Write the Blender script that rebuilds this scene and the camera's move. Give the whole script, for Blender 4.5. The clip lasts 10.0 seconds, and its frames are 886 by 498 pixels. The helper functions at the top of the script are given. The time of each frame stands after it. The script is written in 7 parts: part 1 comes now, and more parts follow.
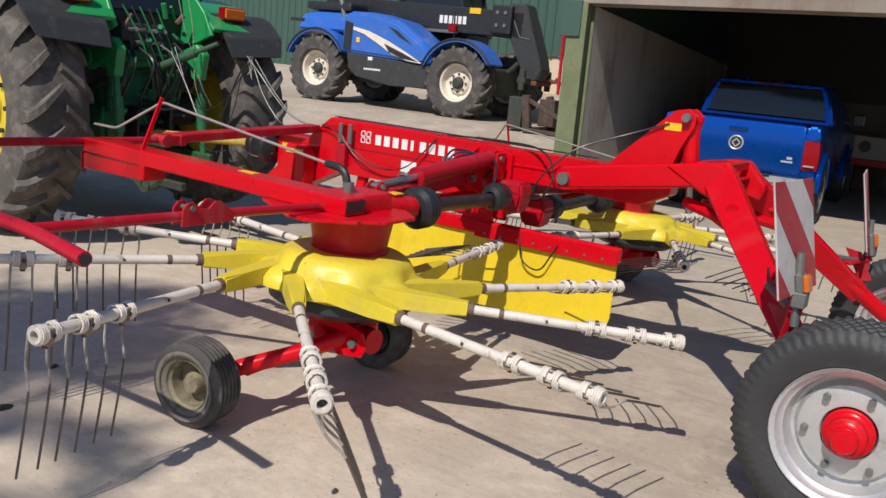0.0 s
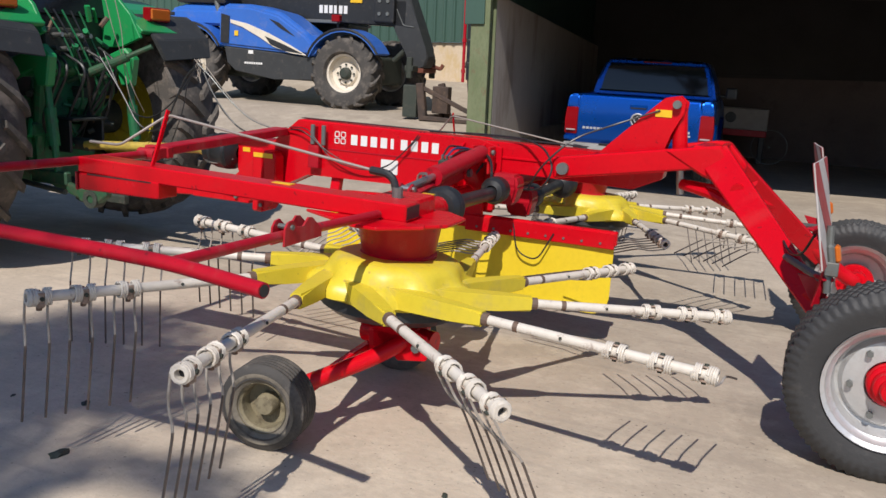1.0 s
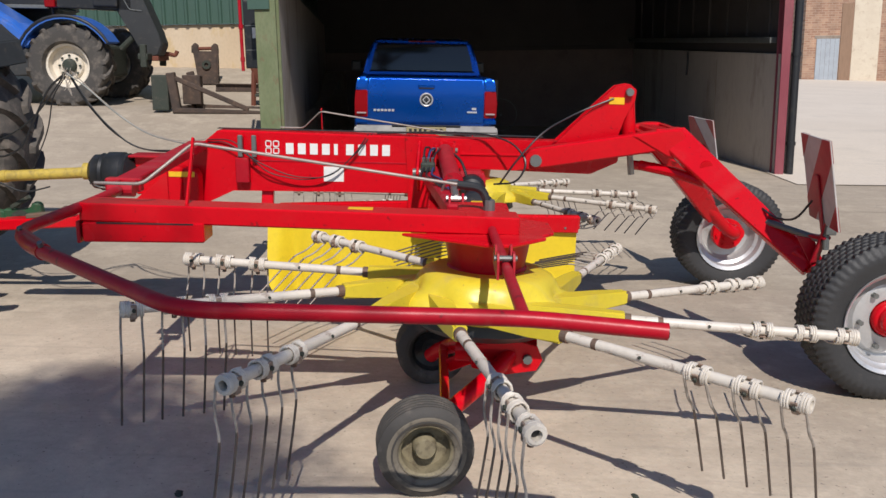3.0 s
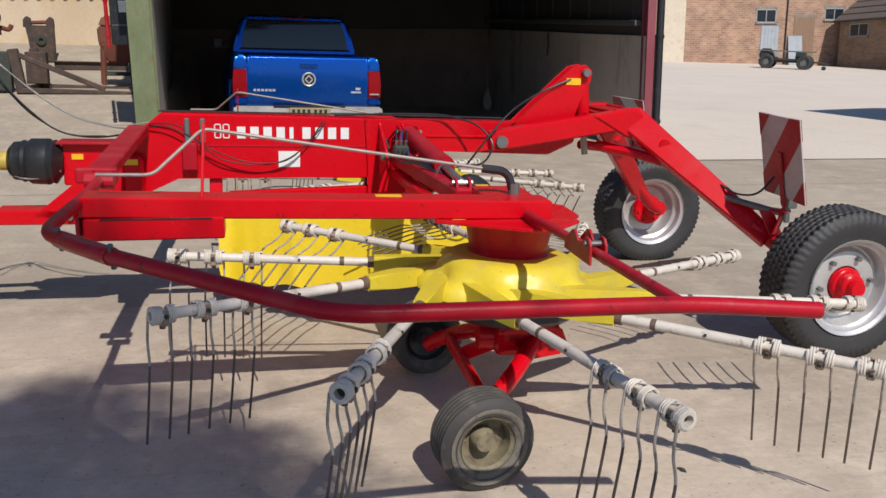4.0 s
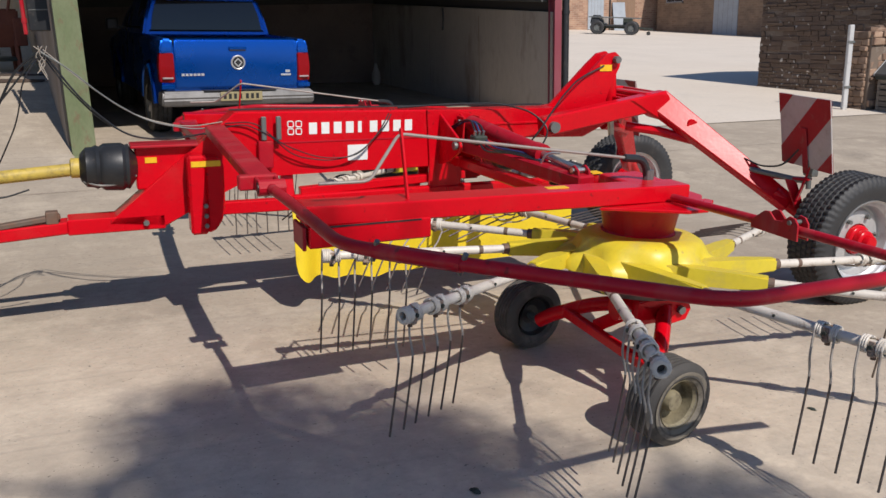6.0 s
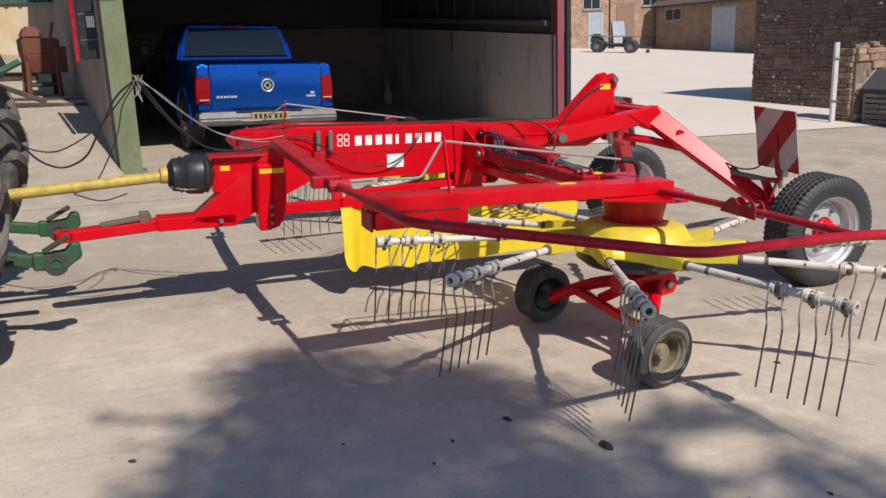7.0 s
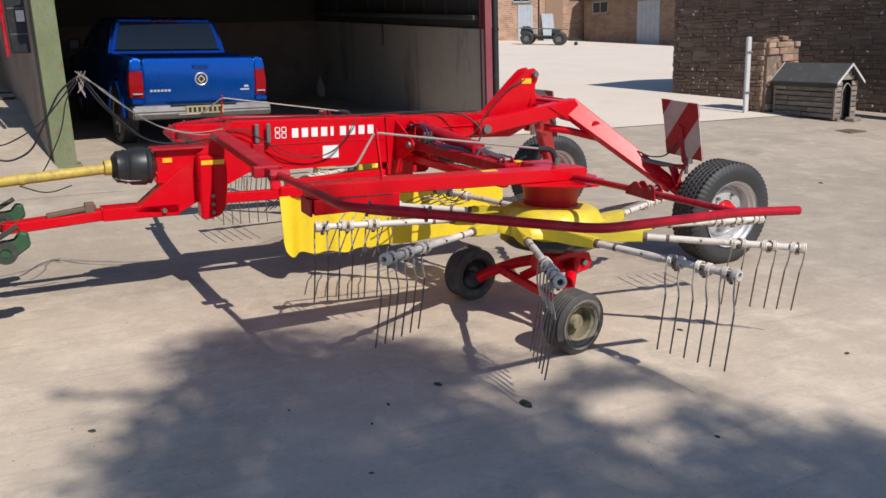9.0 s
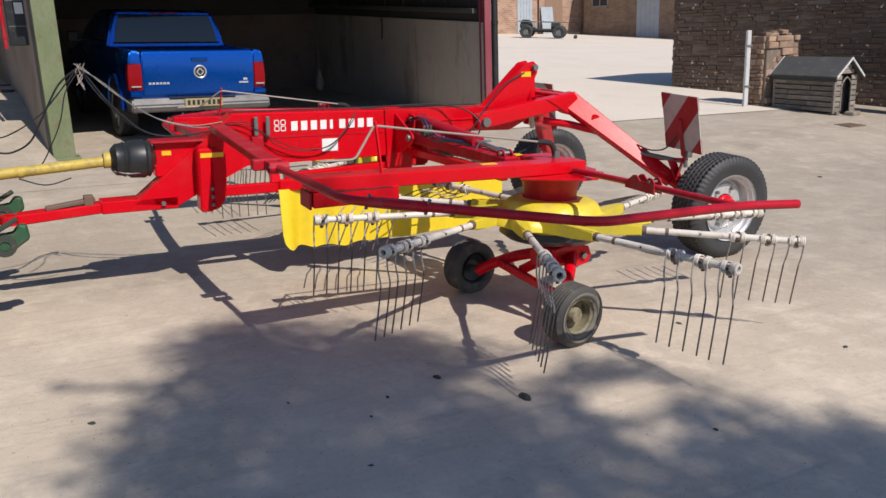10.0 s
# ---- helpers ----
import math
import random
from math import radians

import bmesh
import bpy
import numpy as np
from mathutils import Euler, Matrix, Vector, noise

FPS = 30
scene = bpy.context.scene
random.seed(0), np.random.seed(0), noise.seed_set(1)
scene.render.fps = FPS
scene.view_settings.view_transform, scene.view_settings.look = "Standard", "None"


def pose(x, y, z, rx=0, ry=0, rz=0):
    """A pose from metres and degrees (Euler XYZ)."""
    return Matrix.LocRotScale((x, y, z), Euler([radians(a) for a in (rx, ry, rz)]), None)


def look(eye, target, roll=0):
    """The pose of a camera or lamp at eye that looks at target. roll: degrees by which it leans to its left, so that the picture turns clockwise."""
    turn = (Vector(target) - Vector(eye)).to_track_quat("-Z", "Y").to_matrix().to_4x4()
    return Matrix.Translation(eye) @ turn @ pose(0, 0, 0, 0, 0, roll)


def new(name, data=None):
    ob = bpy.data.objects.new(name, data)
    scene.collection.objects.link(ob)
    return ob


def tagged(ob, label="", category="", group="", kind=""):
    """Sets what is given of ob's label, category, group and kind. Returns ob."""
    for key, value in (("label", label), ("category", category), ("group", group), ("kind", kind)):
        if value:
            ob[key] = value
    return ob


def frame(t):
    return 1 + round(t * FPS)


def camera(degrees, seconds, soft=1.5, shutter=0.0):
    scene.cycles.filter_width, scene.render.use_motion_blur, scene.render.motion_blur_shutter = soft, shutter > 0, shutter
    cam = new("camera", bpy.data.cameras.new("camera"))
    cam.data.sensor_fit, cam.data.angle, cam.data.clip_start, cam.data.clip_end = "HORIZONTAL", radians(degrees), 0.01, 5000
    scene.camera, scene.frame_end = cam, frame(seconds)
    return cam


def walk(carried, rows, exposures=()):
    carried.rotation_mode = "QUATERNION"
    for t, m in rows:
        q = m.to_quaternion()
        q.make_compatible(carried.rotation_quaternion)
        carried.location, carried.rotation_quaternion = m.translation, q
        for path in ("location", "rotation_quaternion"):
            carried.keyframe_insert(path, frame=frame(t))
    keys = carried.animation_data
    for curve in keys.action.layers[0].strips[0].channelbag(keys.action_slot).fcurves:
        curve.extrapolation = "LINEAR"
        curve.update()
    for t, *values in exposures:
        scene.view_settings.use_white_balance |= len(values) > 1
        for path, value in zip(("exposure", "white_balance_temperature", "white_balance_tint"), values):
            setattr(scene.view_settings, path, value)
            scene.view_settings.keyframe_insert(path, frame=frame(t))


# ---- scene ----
cam = camera(55.8, 10.0)
# the yard slopes: it climbs towards the sheds and falls towards the far buildings
UP = Vector((-0.0336, 0.0398, 0.9986)).normalized()
YARD = UP.rotation_difference(Vector((0, 0, 1))).to_matrix().to_4x4()
PATH = [
    (0, (3.456, -4.323, 1.523), (2.383, -2.69, 1.096), 5.6),
    (0.5, (3.122, -4.559, 1.485), (2.188, -2.842, 1.061), 4.5),
    (1, (2.73, -4.764, 1.528), (1.964, -2.968, 1.094), 3.4),
    (1.5, (2.335, -4.979, 1.556), (1.756, -3.114, 1.121), 2.5),
    (2, (1.926, -5.029, 1.534), (1.539, -3.117, 1.091), 1.9),
    (2.2, (1.726, -4.999, 1.546), (1.415, -3.074, 1.103), 1.6),
    (3.3, (0.725, -5.019, 1.6), (0.833, -3.078, 1.128), 1.3),
    (3.5, (0.561, -4.97, 1.578), (0.749, -3.037, 1.102), 1.5),
    (4, (0.191, -4.828, 1.582), (0.589, -2.933, 1.082), 1.9),
    (4.5, (-0.217, -4.735, 1.603), (0.367, -2.896, 1.077), 2.2),
    (5, (-0.516, -4.559, 1.584), (0.198, -2.772, 1.038), 2.2),
    (5.5, (-0.818, -4.469, 1.623), (-0.048, -2.71, 1.063), 1.8),
    (6, (-1.171, -4.645, 1.69), (-0.405, -2.884, 1.131), 1.3),
    (6.2, (-1.275, -4.784, 1.709), (-0.519, -3.016, 1.159), 0.9),
    (7.3, (-1.783, -5.571, 1.787), (-1.011, -3.798, 1.275), 0.4),
    (7.5, (-1.834, -5.668, 1.806), (-1.045, -3.902, 1.298), 0.5),
    (8, (-1.82, -5.751, 1.81), (-0.977, -4.01, 1.303), 0.7),
    (8.5, (-1.818, -5.754, 1.812), (-0.933, -4.037, 1.293), 0.8),
    (9, (-1.804, -5.741, 1.808), (-0.904, -4.037, 1.275), 0.8),
    (9.5, (-1.806, -5.747, 1.808), (-0.905, -4.046, 1.266), 0.9),
    (10, (-1.807, -5.742, 1.806), (-0.906, -4.042, 1.258), 0.9),
]
walk(cam, [(t, YARD @ look(eye, target, roll)) for t, eye, target, roll in PATH], [(0, -0.04, 5950, 14.5), (2, -0.05, 5950, 14.5), (3.5, -0.14, 5950, 14.5), (5.5, -0.13, 5950, 14.5), (7.5, 0.04, 5950, 14.5), (10, 0.05, 5950, 14.5)])

# ---- light ----
SUN = (YARD.to_3x3() @ Vector((0.135, -0.89, 1.0))).normalized()
world = bpy.data.worlds.new("sky")
scene.world = world
world.use_nodes = True
sky = world.node_tree.nodes.new("ShaderNodeTexSky")
sky.sky_type, sky.sun_disc = "NISHITA", False
sky.sun_elevation = math.asin(SUN.z)
sky.sun_rotation = math.atan2(SUN.x, SUN.y)
sky.dust_density, sky.ozone_density = 0.3, 3.0
background = world.node_tree.nodes["Background"]
background.inputs["Strength"].default_value = 0.090
world.node_tree.links.new(sky.outputs[0], background.inputs["Color"])
sun = new("sun", bpy.data.lights.new("sun", "SUN"))
sun.data.energy, sun.data.angle, sun.data.color = 4.9, radians(0.53), (1.0, 0.91, 0.76)
sun.matrix_world = look(SUN * 60, (0, 0, 0))


# ---- materials ----
def material(name, colour, rough=0.6, metal=0.0, second=None, amount=0.5, scale=3.0, fine=40.0, bump=0.15, dirt=None, dirt_amount=0.0, coat=0.0, stretch=(1, 1, 1), spot=0.55):
    """Base colour broken up by a broad and a fine noise, with an optional dirt colour in patches, and fine relief."""
    m = bpy.data.materials.new(name)
    m.use_nodes = True
    n, l = m.node_tree.nodes, m.node_tree.links
    b = n["Principled BSDF"]
    co = n.new("ShaderNodeTexCoord")
    mp = n.new("ShaderNodeMapping")
    mp.inputs["Scale"].default_value = stretch
    l.new(co.outputs["Object"], mp.inputs["Vector"])

    def noise_of(sc, detail=4.0, rough_of=0.6):
        t = n.new("ShaderNodeTexNoise")
        t.inputs["Scale"].default_value, t.inputs["Detail"].default_value, t.inputs["Roughness"].default_value = sc, detail, rough_of
        l.new(mp.outputs[0], t.inputs["Vector"])
        return t.outputs["Fac"]

    def mixed(fac, a, c):
        x = n.new("ShaderNodeMix")
        x.data_type = "RGBA"
        l.new(fac, x.inputs["Factor"])
        for socket, v in ((x.inputs["A"], a), (x.inputs["B"], c)):
            if isinstance(v, tuple):
                socket.default_value = (*v, 1)
            else:
                l.new(v, socket)
        return x.outputs["Result"]

    def ramp(fac, lo, hi, top=1.0):
        r = n.new("ShaderNodeMapRange")
        r.inputs["From Min"].default_value, r.inputs["From Max"].default_value, r.inputs["To Max"].default_value = lo, hi, top
        l.new(fac, r.inputs["Value"])
        return r.outputs["Result"]

    broad, grain = noise_of(scale), noise_of(fine, 3.0)
    second = second or tuple(c * 0.72 for c in colour)
    out = mixed(ramp(broad, 0.35, 0.7, amount), colour, second)
    out = mixed(ramp(grain, 0.45, 0.75, 0.35 * amount), out, tuple(c * 0.6 for c in colour))
    if dirt:
        out = mixed(ramp(noise_of(scale * 2.3, 6.0, 0.7), spot, spot + 0.15, dirt_amount), out, dirt)
    l.new(out, b.inputs["Base Color"])
    r = n.new("ShaderNodeMapRange")
    r.inputs["To Min"].default_value, r.inputs["To Max"].default_value = max(0.03, rough - 0.12), min(1.0, rough + 0.15)
    l.new(broad, r.inputs["Value"])
    l.new(r.outputs[0], b.inputs["Roughness"])
    b.inputs["Metallic"].default_value = metal
    b.inputs["Coat Weight"].default_value = coat
    b.inputs["Coat Roughness"].default_value = 0.12
    if bump:
        bp = n.new("ShaderNodeBump")
        bp.inputs["Strength"].default_value, bp.inputs["Distance"].default_value = bump, 0.01
        l.new(grain, bp.inputs["Height"])
        l.new(bp.outputs[0], b.inputs["Normal"])
    return m


def varied(m, spread=0.25):
    """Each object of the material a little lighter or darker."""
    n, l = m.node_tree.nodes, m.node_tree.links
    b = n["Principled BSDF"]
    src = b.inputs["Base Color"].links[0].from_socket
    info, hsv, rng = n.new("ShaderNodeObjectInfo"), n.new("ShaderNodeHueSaturation"), n.new("ShaderNodeMapRange")
    rng.inputs["To Min"].default_value, rng.inputs["To Max"].default_value = 1 - spread, 1 + spread
    l.new(info.outputs["Random"], rng.inputs["Value"])
    l.new(rng.outputs[0], hsv.inputs["Value"])
    l.new(src, hsv.inputs["Color"])
    l.new(hsv.outputs[0], b.inputs["Base Color"])
    return m


def glass(name, colour, rough=0.05):
    m = bpy.data.materials.new(name)
    m.use_nodes = True
    b = m.node_tree.nodes["Principled BSDF"]
    b.inputs["Base Color"].default_value = (*colour, 1)
    b.inputs["Roughness"].default_value = rough
    b.inputs["Specular IOR Level"].default_value = 0.5
    return m


DUST = (0.30, 0.25, 0.19)
RED = material("red_paint", (0.58, 0.0015, 0.008), 0.24, second=(0.49, 0.0015, 0.008), scale=2.5, bump=0.03, dirt=DUST, dirt_amount=0.03)
RED.node_tree.nodes["Principled BSDF"].inputs["Specular IOR Level"].default_value = 0.24
RED_FADED = material("faded_red_paint", (0.42, 0.004, 0.015), 0.38, second=(0.29, 0.004, 0.013), scale=5, bump=0.08, dirt=DUST, dirt_amount=0.10)
RED_FADED.node_tree.nodes["Principled BSDF"].inputs["Specular IOR Level"].default_value = 0.3
ROD_STEEL = material("dull_rod_steel", (0.33, 0.29, 0.26), 0.55, 0.3, second=(0.24, 0.20, 0.17), scale=14, bump=0.05, dirt=(0.16, 0.09, 0.05), dirt_amount=0.4)
SIDEWALL_DUST = material("dust_caked_rubber", (0.20, 0.175, 0.135), 0.9, second=(0.12, 0.105, 0.085), scale=9, bump=0.2, dirt=(0.07, 0.06, 0.05), dirt_amount=0.6, spot=0.5)
YELLOW = material("yellow_paint", (0.68, 0.545, 0.028), 0.40, second=(0.57, 0.455, 0.03), scale=4, bump=0.04, dirt=DUST, dirt_amount=0.25)
SHEET_YELLOW = material("yellow_tarpaulin", (0.76, 0.57, 0.01), 0.5, second=(0.68, 0.47, 0.01), scale=3, bump=0.08, dirt=(0.2, 0.15, 0.04), dirt_amount=0.18)
WHITE_TUBE = material("worn_white_tube", (0.66, 0.61, 0.53), 0.45, second=(0.50, 0.44, 0.36), scale=9, bump=0.08, dirt=(0.16, 0.08, 0.045), dirt_amount=0.7, spot=0.57)
STEEL = material("bright_steel", (0.50, 0.50, 0.48), 0.34, 0.9, scale=8, bump=0.03, dirt=(0.2, 0.17, 0.13), dirt_amount=0.4)
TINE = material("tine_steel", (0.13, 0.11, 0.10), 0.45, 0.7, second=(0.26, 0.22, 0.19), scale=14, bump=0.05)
# pale tine colour that stands in for sun glint as well as dust
TINE_PALE = material("pale_glint_and_dust", (0.42, 0.38, 0.33), 0.6, second=(0.22, 0.19, 0.16), amount=0.9, scale=16, bump=0.05, dirt=(0.14, 0.08, 0.05), dirt_amount=0.5)
RUSTY_GREY = material("rusty_grey_steel", (0.15, 0.115, 0.09), 0.7, 0.3, second=(0.20, 0.10, 0.06), amount=0.9, scale=14, bump=0.1)
GREY_STEEL = material("grey_steel", (0.20, 0.21, 0.20), 0.5, 0.6, scale=10, bump=0.1, dirt=(0.16, 0.09, 0.05), dirt_amount=0.5)
GRIMY = material("grimy_castings", (0.03, 0.04, 0.03), 0.7, second=(0.05, 0.05, 0.04), scale=8, bump=0.25, dirt=(0.12, 0.10, 0.08), dirt_amount=0.5)
BLACK = material("black_plastic", (0.018, 0.019, 0.021), 0.4, scale=6, bump=0.05, dirt=DUST, dirt_amount=0.12)
RUBBER = material("tyre_rubber", (0.028, 0.028, 0.029), 0.6, second=(0.042, 0.041, 0.04), scale=5, bump=0.2, dirt=(0.10, 0.09, 0.08), dirt_amount=0.35, spot=0.55)
RUBBER_OLD = material("dusty_rubber", (0.052, 0.048, 0.044), 0.75, second=(0.085, 0.077, 0.067), scale=2.5, bump=0.25, dirt=(0.20, 0.17, 0.14), dirt_amount=0.5, spot=0.49)
RUBBER_FARM = material("dusty_lug_rubber", (0.070, 0.063, 0.055), 0.8, second=(0.115, 0.10, 0.085), scale=2.5, bump=0.25, dirt=(0.24, 0.20, 0.165), dirt_amount=0.5, spot=0.49)
RIM = material("silver_rim", (0.60, 0.60, 0.60), 0.38, 0.55, scale=6, bump=0.05, dirt=DUST, dirt_amount=0.4)
RIM_DISC = material("dull_silver_disc", (0.54, 0.54, 0.53), 0.45, 0.5, scale=5, bump=0.06, dirt=(0.24, 0.19, 0.14), dirt_amount=0.5)
RIM_OLD = material("dull_olive_rim", (0.26, 0.225, 0.14), 0.7, 0.1, second=(0.17, 0.14, 0.085), scale=9, bump=0.15, dirt=(0.06, 0.045, 0.03), dirt_amount=0.6, spot=0.48)
WHITE = material("white_paint", (0.78, 0.77, 0.74), 0.5, second=(0.68, 0.67, 0.63), scale=5, bump=0.05)
REFLECT_RED = material("board_red", (0.34, 0.006, 0.018), 0.4, scale=8, bump=0.06, dirt=DUST, dirt_amount=0.25)
REFLECT_WHITE = material("board_white", (0.50, 0.47, 0.45), 0.45, scale=8, bump=0.06, dirt=DUST, dirt_amount=0.45)
ORANGE = material("orange_lens", (0.55, 0.13, 0.008), 0.3, second=(0.45, 0.10, 0.008), scale=8, bump=0.0)
STICKER = material("yellow_sticker", (0.85, 0.50, 0.01), 0.4, scale=20, bump=0.0)
LENS_RED = material("red_lens", (0.25, 0.003, 0.006), 0.3, second=(0.20, 0.002, 0.005), scale=8, bump=0.0)
LENS_RED.node_tree.nodes["Principled BSDF"].inputs["Specular IOR Level"].default_value = 0.2

CONCRETE = material("yard_concrete", (0.552, 0.465, 0.358), 0.85, second=(0.400, 0.332, 0.252), amount=0.8, scale=0.45, fine=28, bump=0.35, dirt=(0.30, 0.255, 0.20), dirt_amount=0.50, spot=0.55)
CONCRETE_PALE = material("pale_concrete", (0.675, 0.60, 0.50), 0.85, second=(0.595, 0.522, 0.43), amount=0.7, scale=0.3, fine=20, bump=0.3, dirt=(0.43, 0.385, 0.33), dirt_amount=0.4)


def worn(m, pit=(0.15, 0.13, 0.11), pits=55.0, streak=0.16, pale_of=0.6, low=0.66):
    """Adds small pits, pale patches and drag marks to a stone or concrete."""
    n, l = m.node_tree.nodes, m.node_tree.links
    b = n["Principled BSDF"]
    src = b.inputs["Base Color"].links[0].from_socket
    co = n.new("ShaderNodeTexCoord")

    def layer(fac, colour, a):
        x = n.new("ShaderNodeMix")
        x.data_type = "RGBA"
        l.new(fac, x.inputs["Factor"])
        l.new(a, x.inputs["A"])
        x.inputs["B"].default_value = (*colour, 1)
        return x.outputs["Result"]

    def window(value, lo, hi, a, c):
        r = n.new("ShaderNodeMapRange")
        for key, v in (("From Min", lo), ("From Max", hi), ("To Min", a), ("To Max", c)):
            r.inputs[key].default_value = v
        l.new(value, r.inputs["Value"])
        return r.outputs["Result"]

    sp = n.new("ShaderNodeTexNoise")
    sp.inputs["Scale"].default_value, sp.inputs["Detail"].default_value = pits, 2.0
    l.new(co.outputs["Object"], sp.inputs["Vector"])
    out = layer(window(sp.outputs["Fac"], low, low + 0.06, 0.0, 0.75), pit, src)
    pale = n.new("ShaderNodeTexNoise")
    pale.inputs["Scale"].default_value, pale.inputs["Detail"].default_value, pale.inputs["Roughness"].default_value = 2.6, 9.0, 0.78
    l.new(co.outputs["Object"], pale.inputs["Vector"])
    out = layer(window(pale.outputs["Fac"], 0.48, 0.68, 0.0, pale_of), (0.685, 0.585, 0.45), out)
    mp = n.new("ShaderNodeMapping")
    mp.inputs["Rotation"].default_value = (0, 0, radians(24))
    mp.inputs["Scale"].default_value = (0.7, 9.0, 1.0)
    l.new(co.outputs["Object"], mp.inputs["Vector"])
    st = n.new("ShaderNodeTexNoise")
    st.inputs["Scale"].default_value, st.inputs["Detail"].default_value = 1.6, 5.0
    l.new(mp.outputs[0], st.inputs["Vector"])
    out = layer(window(st.outputs["Fac"], 0.56, 0.70, 0.0, streak), (0.27, 0.235, 0.20), out)
    l.new(out, b.inputs["Base Color"])
    return m


worn(CONCRETE, streak=0.24, pale_of=0.72, low=0.675)


def older_slab(m, edge=-0.3, tone=0.75):
    """The slab behind a wandering edge is older and dirtier than the one before it."""
    n, l = m.node_tree.nodes, m.node_tree.links
    b = n["Principled BSDF"]
    src = b.inputs["Base Color"].links[0].from_socket
    co, sep, no = n.new("ShaderNodeTexCoord"), n.new("ShaderNodeSeparateXYZ"), n.new("ShaderNodeTexNoise")
    l.new(co.outputs["Object"], sep.inputs[0])
    no.inputs["Scale"].default_value, no.inputs["Detail"].default_value = 0.7, 5.0
    l.new(co.outputs["Object"], no.inputs["Vector"])
    add = n.new("ShaderNodeMath")
    add.operation = "MULTIPLY_ADD"
    add.inputs[1].default_value = 2.2
    l.new(no.outputs["Fac"], add.inputs[0])
    slant = n.new("ShaderNodeMath")
    slant.operation = "MULTIPLY_ADD"
    slant.inputs[1].default_value = 0.45
    l.new(sep.outputs["X"], slant.inputs[0])
    l.new(sep.outputs["Y"], slant.inputs[2])
    l.new(slant.outputs[0], add.inputs[2])
    rng = n.new("ShaderNodeMapRange")
    rng.inputs["From Min"].default_value, rng.inputs["From Max"].default_value = edge - 0.9 + 1.1, edge + 1.0 + 1.1
    rng.inputs["To Min"].default_value, rng.inputs["To Max"].default_value = 1.0, tone
    l.new(add.outputs[0], rng.inputs["Value"])
    mul = n.new("ShaderNodeVectorMath")
    mul.operation = "SCALE"
    l.new(src, mul.inputs[0])
    l.new(rng.outputs[0], mul.inputs["Scale"])
    l.new(mul.outputs[0], b.inputs["Base Color"])
    return m


older_slab(CONCRETE)
worn(RED, (0.17, 0.012, 0.014), 30.0, 0.05, 0.0, 0.69)
worn(RED_FADED, (0.12, 0.01, 0.012), 26.0, 0.12, 0.0, 0.66)
worn(YELLOW, (0.30, 0.22, 0.06), 34.0, 0.12, 0.0, 0.69)
worn(CONCRETE_PALE, (0.40, 0.37, 0.32), 40.0, 0.12, 0.2)
WALL_CONCRETE = material("wall_concrete", (0.29, 0.245, 0.20), 0.9, second=(0.20, 0.165, 0.132), amount=0.8, scale=0.8, fine=24, bump=0.3, dirt=(0.17, 0.115, 0.075), dirt_amount=0.75, spot=0.5, stretch=(1, 1, 0.3))
WALL_PALE = material("dusty_wall_paint", (0.44, 0.395, 0.345), 0.9, second=(0.34, 0.30, 0.26), amount=0.8, scale=0.7, fine=20, bump=0.25, dirt=(0.19, 0.145, 0.11), dirt_amount=0.65, spot=0.52, stretch=(1, 1, 0.3))
WALL_CREAM = material("cream_concrete", (0.60, 0.49, 0.35), 0.9, second=(0.52, 0.40, 0.26), amount=0.8, scale=0.8, fine=20, bump=0.25, dirt=(0.50, 0.35, 0.13), dirt_amount=0.65, spot=0.5, stretch=(1, 1, 0.6))
SHED_GREEN = material("green_sheeting", (0.045, 0.095, 0.07), 0.55, second=(0.035, 0.075, 0.055), scale=1.2, bump=0.05, dirt=(0.12, 0.14, 0.11), dirt_amount=0.25, stretch=(1, 1, 0.2))
POST_GREEN = material("flaking_green_paint", (0.125, 0.155, 0.07), 0.7, second=(0.19, 0.21, 0.115), amount=0.9, scale=4, fine=30, bump=0.3, dirt=(0.16, 0.075, 0.045), dirt_amount=0.8, spot=0.56, stretch=(1, 1, 0.5))
# sheeting of the garage's inside; its near-black colour includes the shade there
DARK_SHEET = material("shade_darkened_sheeting", (0.058, 0.052, 0.05), 0.8, scale=1.5, bump=0.1)
SACK = material("pale_sacking", (0.40, 0.36, 0.32), 0.9, scale=8, bump=0.3)
# base colour darkened to hold the shade deep inside the garage
WALL_DARK = material("shade_darkened_concrete", (0.17, 0.128, 0.115), 0.95, second=(0.10, 0.075, 0.068), amount=0.8, scale=0.8, fine=24, bump=0.3, dirt=(0.035, 0.03, 0.027), dirt_amount=0.5)
COLUMN_RED = material("maroon_paint", (0.21, 0.04, 0.055), 0.55, second=(0.30, 0.10, 0.11), scale=3, bump=0.1, dirt=(0.10, 0.05, 0.05), dirt_amount=0.5, stretch=(1, 1, 0.3))


# ---- mesh building ----
def part(name, bm, mat, parent=None, label="", smooth=False, angle=35):
    me = bpy.data.meshes.new(name)
    bmesh.ops.recalc_face_normals(bm, faces=bm.faces)
    if smooth:
        lim = radians(angle)
        for f in bm.faces:
            f.smooth = True
        for e in bm.edges:
            e.smooth = len(e.link_faces) == 2 and e.calc_face_angle(0) < lim
    bm.to_mesh(me)
    bm.free()
    me.materials.append(mat)
    ob = new(name, me)
    if parent:
        ob.parent = parent
    if label:
        ob["label"] = label
    return ob


def root(name, m, label, category, group="", kind=""):
    ob = new(name)
    ob.matrix_world = m
    ob.empty_display_size = 0.1
    return tagged(ob, label, category, group, kind)


